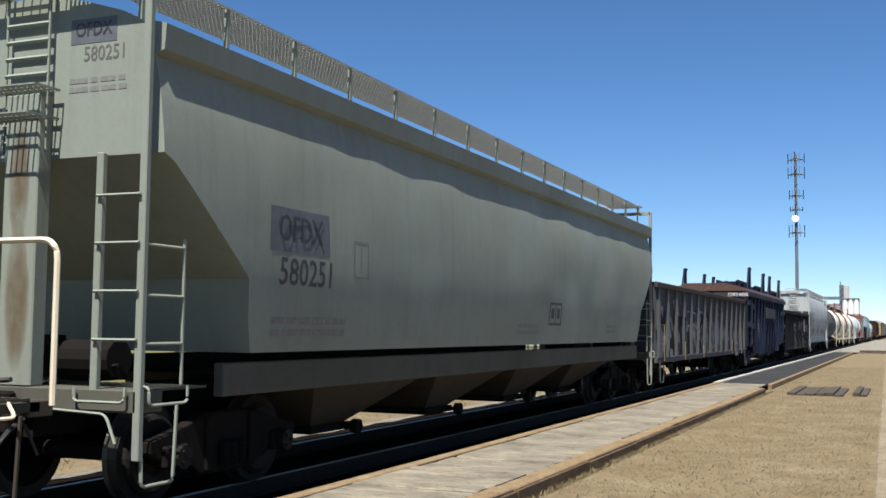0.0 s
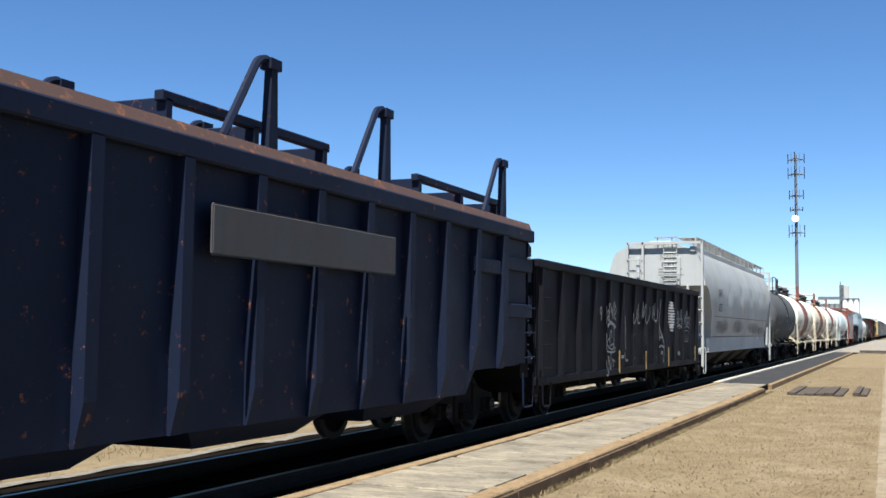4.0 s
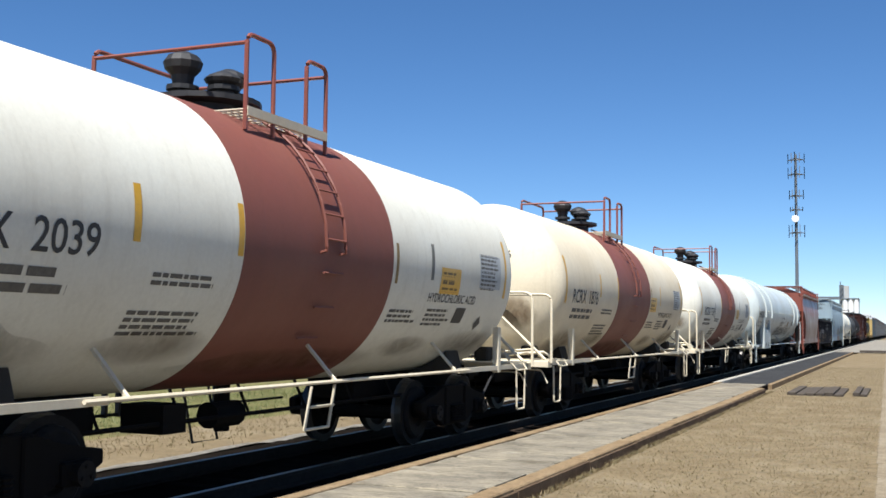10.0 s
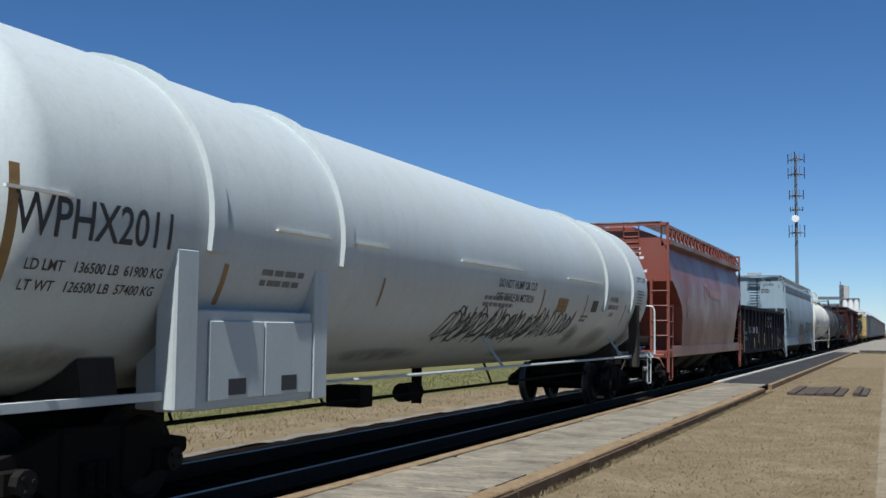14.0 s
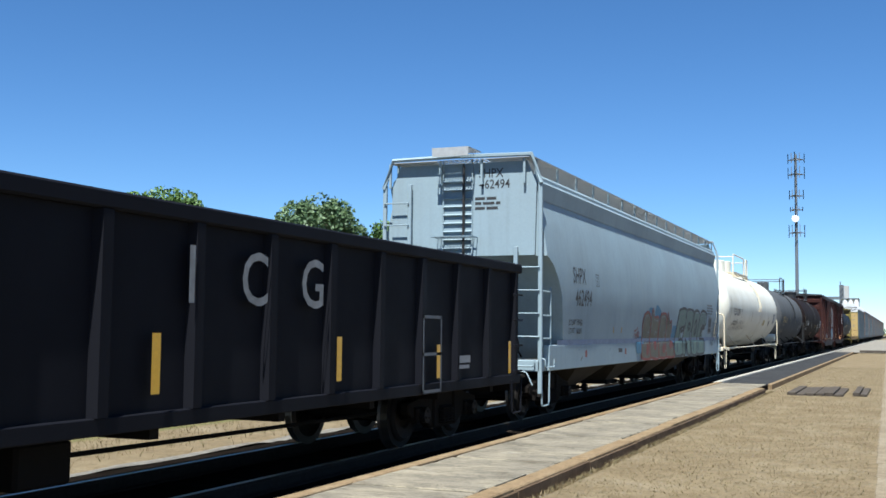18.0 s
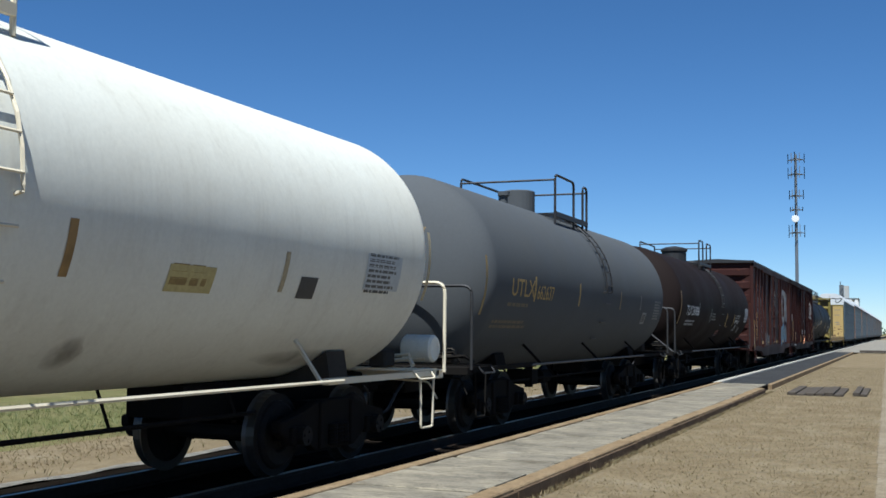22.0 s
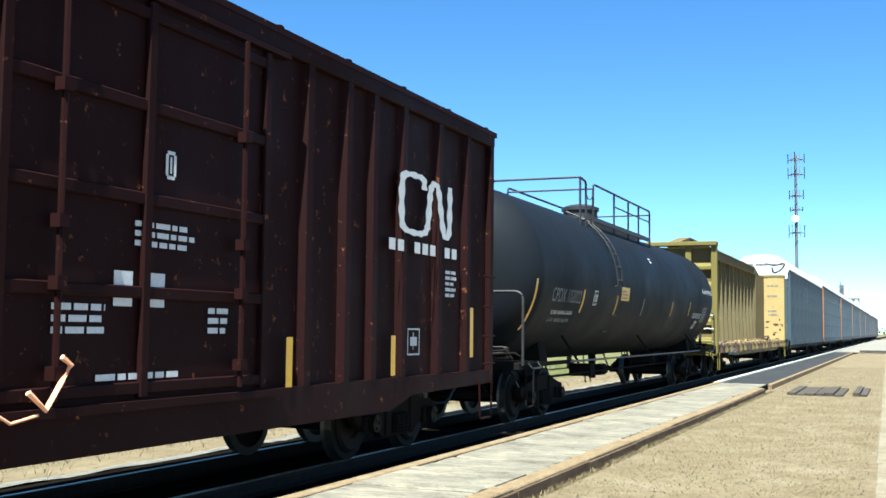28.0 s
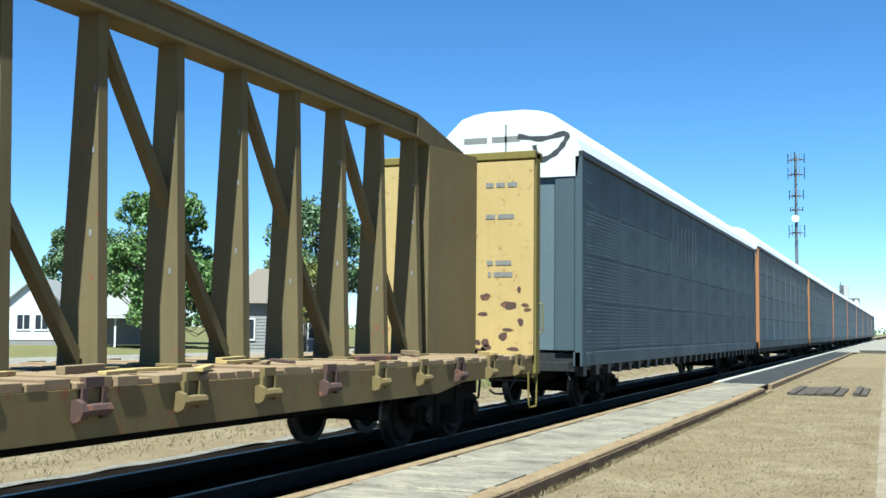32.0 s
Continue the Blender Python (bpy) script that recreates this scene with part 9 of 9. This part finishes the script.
rn = random.Random(8)
for sx in (-1, 1):
    y = 0.3
    while y < LC - 0.35:
        w = rn.uniform(0.2, 0.3)
        part("deck_plank", new_box(*sorted((sx * 0.18, sx * (1.46 + rn.uniform(-0.05, 0.03)))), y, min(y + w, LC - 0.3) - 0.012, ZD - 0.06, ZD + rn.uniform(-0.012, 0.03), 0.006), M_DECK, cb)
        y += w
for k in range(26):
    y, x, a = rn.uniform(0.8, LC - 1.2), rn.uniform(0.35, 1.3), rn.uniform(-50, 50)
    bm = new_box(-rn.uniform(0.15, 0.5), rn.uniform(0.15, 0.5), -0.04, 0.04, 0.0, rn.uniform(0.025, 0.07), 0.004)
    part("dunnage", bm, (M_DECK, M_YPANEL, M_RUSTCAP)[k % 3], cb, "loose splintered timber").matrix_basis = pose(x, y, ZD + 0.028, 0, 0, 90 + a)
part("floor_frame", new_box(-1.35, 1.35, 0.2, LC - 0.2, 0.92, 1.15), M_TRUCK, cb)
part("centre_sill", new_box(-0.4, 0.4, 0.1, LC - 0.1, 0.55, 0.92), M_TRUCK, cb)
for f, s1 in ((0.0, -1), (LC, 1)):
    lo = lambda a, b2: sorted((f - s1 * a, f - s1 * b2))
    # bulkhead: corner posts, cross ribs, lining
    for x in (-1.42, -0.55, 0.55, 1.42):
        part("bulkhead_post", new_box(x - 0.1, x + 0.1, *lo(0.0, 0.22 if abs(x) > 1 else 0.16), 0.9, 4.68, 0.012), M_YELLOW, cb)
    part("bulkhead_top", new_box(-1.52, 1.52, *lo(-0.12, 0.3), 4.58, 4.72, 0.015), M_YELLOW, cb)
    for z in (1.3, 1.95, 2.6, 3.2, 3.85):
        bm = bmesh.new()
        profile_x(bm, [(f - s1 * 0.2, z - 0.12), (f - s1 * 0.04, z - 0.08), (f - s1 * 0.04, z + 0.02), (f - s1 * 0.2, z + 0.16)], -1.34, 1.34)
        part("bulkhead_rib", bm, M_YELLOW, cb)
    # Added duller plate: dirt and the recess's shade in its colour.
    if s1 < 0:
        part("bulkhead_plate", new_box(-1.34, 1.34, *lo(0.195, 0.215), ZD, 4.5), M_SILLWORN, cb, "grimy outer face of the bulkhead, darkened for the recess shade")
    part("bulkhead_lining", new_box(-1.5, 1.5, *lo(0.22, 0.30), ZD, 4.55), M_YPANEL, cb, "yellow painted bulkhead lining with rust at its foot")
    part("end_sill", new_box(-1.47, 1.47, *lo(0.0, 0.25), 0.84, 1.16), M_YELLOW, cb)
    rungs(cb, 0.95, 1.4, f + s1 * 0.06, f + s1 * 0.06, (1.3, 1.75, 2.2), M_GALV)
    part("ladder_post", new_box(0.9, 0.98, *sorted((f + s1 * 0.02, f + s1 * 0.08)), 1.0, 2.45), M_STEELDARK, cb)
    stirrup(cb, 1.5, min(f - s1 * 0.1, f - s1 * 0.55), max(f - s1 * 0.1, f - s1 * 0.55), 0.36, 0.95, M_YELLOW)
    grab(cb, [(1.53, f - s1 * 0.1, 2.1), (1.6, f - s1 * 0.1, 2.1), (1.6, f - s1 * 0.1, 1.6), (1.53, f - s1 * 0.1, 1.6)], M_YELLOW)
    coupler(cb, f, s1, M_YELLOW)
    truck(cb, f - s1 * 3.0)
bm = bmesh.new()
profile_y(bm, [(-0.2, 4.68), (0.2, 4.68), (0.2, 4.72), (0.14, 4.73), (0.14, 5.0), (0.2, 5.01), (0.2, 5.07), (-0.2, 5.07), (-0.2, 5.01), (-0.14, 5.0), (-0.14, 4.73), (-0.2, 4.72)], 2.3, LC - 2.2)
for ya, yb in ((2.3, 0.3), (LC - 2.2, LC - 0.3)):
    ring_loft(bm, [[(-0.2, y, z - h), (0.2, y, z - h), (0.2, y, z), (-0.2, y, z)] for y, z, h in ((ya, 5.07, 0.38), (yb, 4.74, 0.3))])
part("top_chord", bm, M_BEAM, cb, "yellow steel top chord")
POST0, PITCH = 12.37, 1.202
for j in range(-9, 8):
    # tapered channel posts: a broad plate with two flanges, and plate holes
    y = POST0 + PITCH * j
    bm = bmesh.new()
    ring_loft(bm, [[(x, y - 0.06, z), (x, y + 0.07, z), (x - 0.022, y + 0.07, z), (x - 0.022, y - 0.035, z), (-x + 0.022, y - 0.035, z), (-x + 0.022, y + 0.07, z), (-x, y + 0.07, z), (-x, y - 0.06, z)] for x, z in ((0.25, ZD), (0.12, 4.7))])
    post = part("beam_post", bm, M_BEAM, cb)
    for z in (2.5, 3.3, 3.9) if j % 2 else (2.2, 3.6):
        part("strap_hole", new_box(0.1, 0.125, y - 0.064, y - 0.061, z, z + 0.06), L_CHALK, post)
    part("foot_plate", new_box(-0.33, 0.33, y - 0.16, y + 0.16, ZD, ZD + 0.035, 0.006), M_SILLWORN, post)
for a, b2 in [(-1, 1), (1, 3), (3, 5), (5, 7), (0, -2), (-2, -4), (-4, -6), (-6, -8)]:
    g = 0.1 if b2 > a else -0.1
    ya, yb = POST0 + PITCH * a + g, POST0 + PITCH * b2 - g
    bm = bmesh.new()
    d = 0.09
    ring_loft(bm, [[(-0.07, y, z - d), (0.07, y, z - d), (0.07, y, z + d), (-0.07, y, z + d)] for y, z in ((ya, 4.55), ((ya + yb) / 2, 2.9), (yb, ZD + 0.1))])
    part("brace", bm, M_BEAM, cb)
bm = bmesh.new()
ring_loft(bm, [[(-x, y, ZD), (x, y, ZD), (x, y, 4.64), (-x, y, 4.64)] for x, y in ((0.2, LC - 1.75), (0.3, LC - 1.2), (0.46, LC - 0.32))])
part("end_panel", bm, M_BEAM, cb, "plated end of the centre beam")
bars([(-1.05, 1.05, -0.14, 0.14)], on_side(1.47, 3.85, 0.96, 0.002), L_BLACK, cb, "dark_panel")
lettering("TTZX", 0.19, on_side(1.47, 3.27, 0.95, 0.005), L_WHITE, cb, 0.95)
lettering("86215", 0.18, on_side(1.47, 4.41, 0.955, 0.005), L_WHITE, cb, 1.0)
for z, w in ((4.1, 0.7), (3.55, 0.6), (2.75, 0.5), (2.55, 0.55)):
    bars(small_print(-w / 2, 0, w, 1, 0.08, int(z * 10)), lambda u, v, z=z: (0.85 - u, LC - 0.308, z + v), L_FADED, cb)


rn = random.Random(31)
for k in range(16):
    patches([blob(rn.uniform(0.45, 1.4), 1.25 + 1.1 * rn.random() ** 1.7, rn.uniform(0.06, 0.3), rn.uniform(0.05, 0.16), 200 + k)], lambda u, v: (u, LC - 0.304, v), M_RUSTCAP, cb, "rust_patch", "dark rust breaking through the paint")


# ---- auto racks ----
def autorack(s, first, panel_mat, k):
    car = rolling("autorack", ("grey-panelled" if first else "galvanised") + " enclosed autorack car with a pale curved roof", "autorack car", s, "autorack cars")
    L, W, zt, zb = 26.5, 1.55, 5.05 if first else 5.3, 0.95
    deep = 0.003 if first else 0.02
    for sx in (-1, 1):
        part("side_wall", new_box(*sorted((sx * (W - 0.05), sx * (W - 0.02))), 0.1, L - 0.1, zb + 0.25, zt), M_RACKGREY, car)
        rows = 4
        for r in range(rows):
            z0, z1 = zb + 0.3 + (zt - zb - 0.35) * r / rows, zb + 0.3 + (zt - zb - 0.35) * (r + 1) / rows
            n = 9 if k < 3 else 5
            for c in range(n):
                a, b2 = 0.25 + (L - 0.5) * c / n, 0.25 + (L - 0.5) * (c + 1) / n
                def build(a=a, b2=b2, z0=z0, z1=z1):
                    bm = bmesh.new()
                    w, h = b2 - a, z1 - z0
                    m = 12
                    prof = []
                    for q in range(m):
                        z = 0.03 + (h - 0.06) * q / m
                        d = (h - 0.06) / m
                        prof += [(0.0, z), (deep, z + 0.35 * d), (deep, z + 0.65 * d), (0.0, z + d * 0.98)]
                    lo = [bm.verts.new((x, 0.01, z)) for x, z in prof]
                    hi = [bm.verts.new((x, w - 0.01, z)) for x, z in prof]
                    for i in range(len(prof) - 1):
                        bm.faces.new((lo[i], hi[i], hi[i + 1], lo[i + 1]))
                    for y in (0.0, w - 0.05):
                        box(bm, 0.0, 0.006 if first else 0.03, y, y + 0.05, 0, h)
                    return bm
                kk = ("rackpanel", n, panel_mat.name, first)
                p = shared("side_panel", kk, build, panel_mat, car)
                p.matrix_basis = pose(sx * (W - 0.015), a if sx > 0 else b2, z0, 0, 0, 0 if sx > 0 else 180)
        part("side_sill", new_box(*sorted((sx * (W - 0.15), sx * W)), 0.0, L, zb, zb + 0.28, 0.01), M_RACKGREY, car)
        for c in range(28 if k < 3 else 8):
            y = 0.5 + (L - 1.0) * c / (27 if k < 3 else 7)
            q = shared("sill_bracket", ("bracket",), lambda: new_box(-0.075, 0.075, -0.12, 0.12, -0.2, 0.0), M_STEELDARK, car)
            q.matrix_basis = pose(sx * (W - 0.125), y, zb)
        part("eave_rail", new_box(*sorted((sx * (W - 0.06), sx * (W + 0.05))), 0.0, L, zt - 0.03, zt + 0.1, 0.015), M_STEELDARK, car)
    bm = bmesh.new()
    rp = [(W + 0.02, zt + 0.05), (W - 0.1, zt + 0.36), (W - 0.32, zt + 0.6), (W - 0.6, zt + 0.86), (W - 0.85, zt + 0.94), (0.4, zt + 0.98)]
    prof = rp + [(-x, z) for x, z in reversed(rp)]
    ring_loft(bm, [[(x, y, z) for x, z in prof] for y in [0.02 + (L - 0.04) * c / 8 for c in range(9)]])
    part("roof", bm, M_RACKWHITE, car, "pale corrugated roof", False)
    for f, s1 in ((0.0, -1), (L, 1)):
        lo = lambda a, b2: sorted((f - s1 * a, f - s1 * b2))
        for sx in (-1, 1):
            part("end_post", new_box(*sorted((sx * (W - 0.12), sx * (W + 0.03))), *lo(0.0, 0.16), zb, zt, 0.01), M_ORANGE if not first else M_RACKGREY, car)
            # folding end door, three leaves
            for q, (xa, xb2) in enumerate(((0.02, 0.5), (0.52, 1.0), (1.02, 1.42))):
                part("end_door", new_box(*sorted((sx * xa, sx * xb2)), *lo(0.02 + 0.05 * (q == 1), 0.09), zb + 0.3, zt - 0.4, 0.01), M_GALVP if q < 2 else M_RACKGREY, car)
        bm = bmesh.new()
        profile_y(bm, [(x * 0.97, z - 0.02) for x, z in prof] + [(-W * 0.95, zt - 0.4), (W * 0.95, zt - 0.4)], *lo(0.0, 0.07))
        part("end_cap", bm, M_RACKWHITE, car, "white roof end panel")
        bars([(-0.02, 0.02, 0.0, 1.0)], on_end(f - 0.0, 0.0, zt - 0.3) if s1 < 0 else on_end(f + 0.02, 0, zt - 0.3), L_FADED, car, "seam")
        part("end_platform", new_box(-1.4, 1.4, *lo(-0.35, 0.0), zb - 0.05, zb + 0.08), M_STEELDARK, car)
        rungs(car, W + 0.06, W + 0.06, f - s1 * 0.2, f - s1 * 0.6, [1.2 + 0.42 * q for q in range(9)] if k < 4 else (1.2, 1.6), M_RACKGREY)
        coupler(car, f + s1 * 0.1, s1, M_STEELDARK)
        truck(car, f - s1 * 3.4)
    part("deck", new_box(-1.4, 1.4, 0.1, L - 0.1, zb - 0.1, zb + 0.25), M_STEELDARK, car)
    part("centre_sill", new_box(-0.4, 0.4, 0.2, L - 0.2, 0.6, zb), M_TRUCK, car)
    return car


racks = [autorack(356.15 + 27.75 * k, k == 0, (M_RACKGREY if k == 0 else M_GALVP), k) for k in range(9)]
bars([(0.0, 0.5, -0.06, 0.06), (0.6, 1.2, -0.06, 0.06)], on_end(0.0, -0.9, 5.45), L_FADED, racks[0])
strokes([[(0.0, 0.3), (0.5, 0.22), (1.0, 0.3), (0.95, 0.1), (0.75, -0.1), (0.45, -0.2), (0.35, 0.1)]], 0.1, on_end(0.0, 0.25, 5.2), L_BLACK, racks[0], "graffiti_tag", "black spray tag")
strokes([[(9.6 + 0.55 * k, 3.6), (9.62 + 0.55 * k, 4.6)] for k in range(6)], 0.09, on_side(1.57, 0, 0), L_SILVER, racks[0], "faded_marks")


def motions():
    """The whole train rolls towards the camera at a steady speed, and its wheels turn while they are near."""
    for w, y, car, yc in WHEELS:
        s = dict(TRAIN)[car] + ALONG * yc
        t0, t1 = max(0.0, (s - 34) / SPEED), min(CLIP, (s - 3.5) / SPEED)
        if t1 - t0 < 0.3:
            continue
        step = math.degrees(SPEED / WHEEL_R)
        n = max(1, math.ceil((t1 - t0) * step / 80))
        rows = [(0.0, pose(0, y, WHEEL_R))] if t0 > 0.1 else []
        rows += [(t0 + (t1 - t0) * k / n, pose(0, y, WHEEL_R, -step * (t1 - t0) * k / n)) for k in range(n + 1)]
        if t1 < CLIP - 0.1:
            rows.append((CLIP, rows[-1][1]))
        walk(w, rows)
    for car, s in TRAIN:
        walk(car, [(0, pose(TRACK_X, s, 0)), (CLIP, pose(TRACK_X, s - SPEED * CLIP, 0))])


motions()
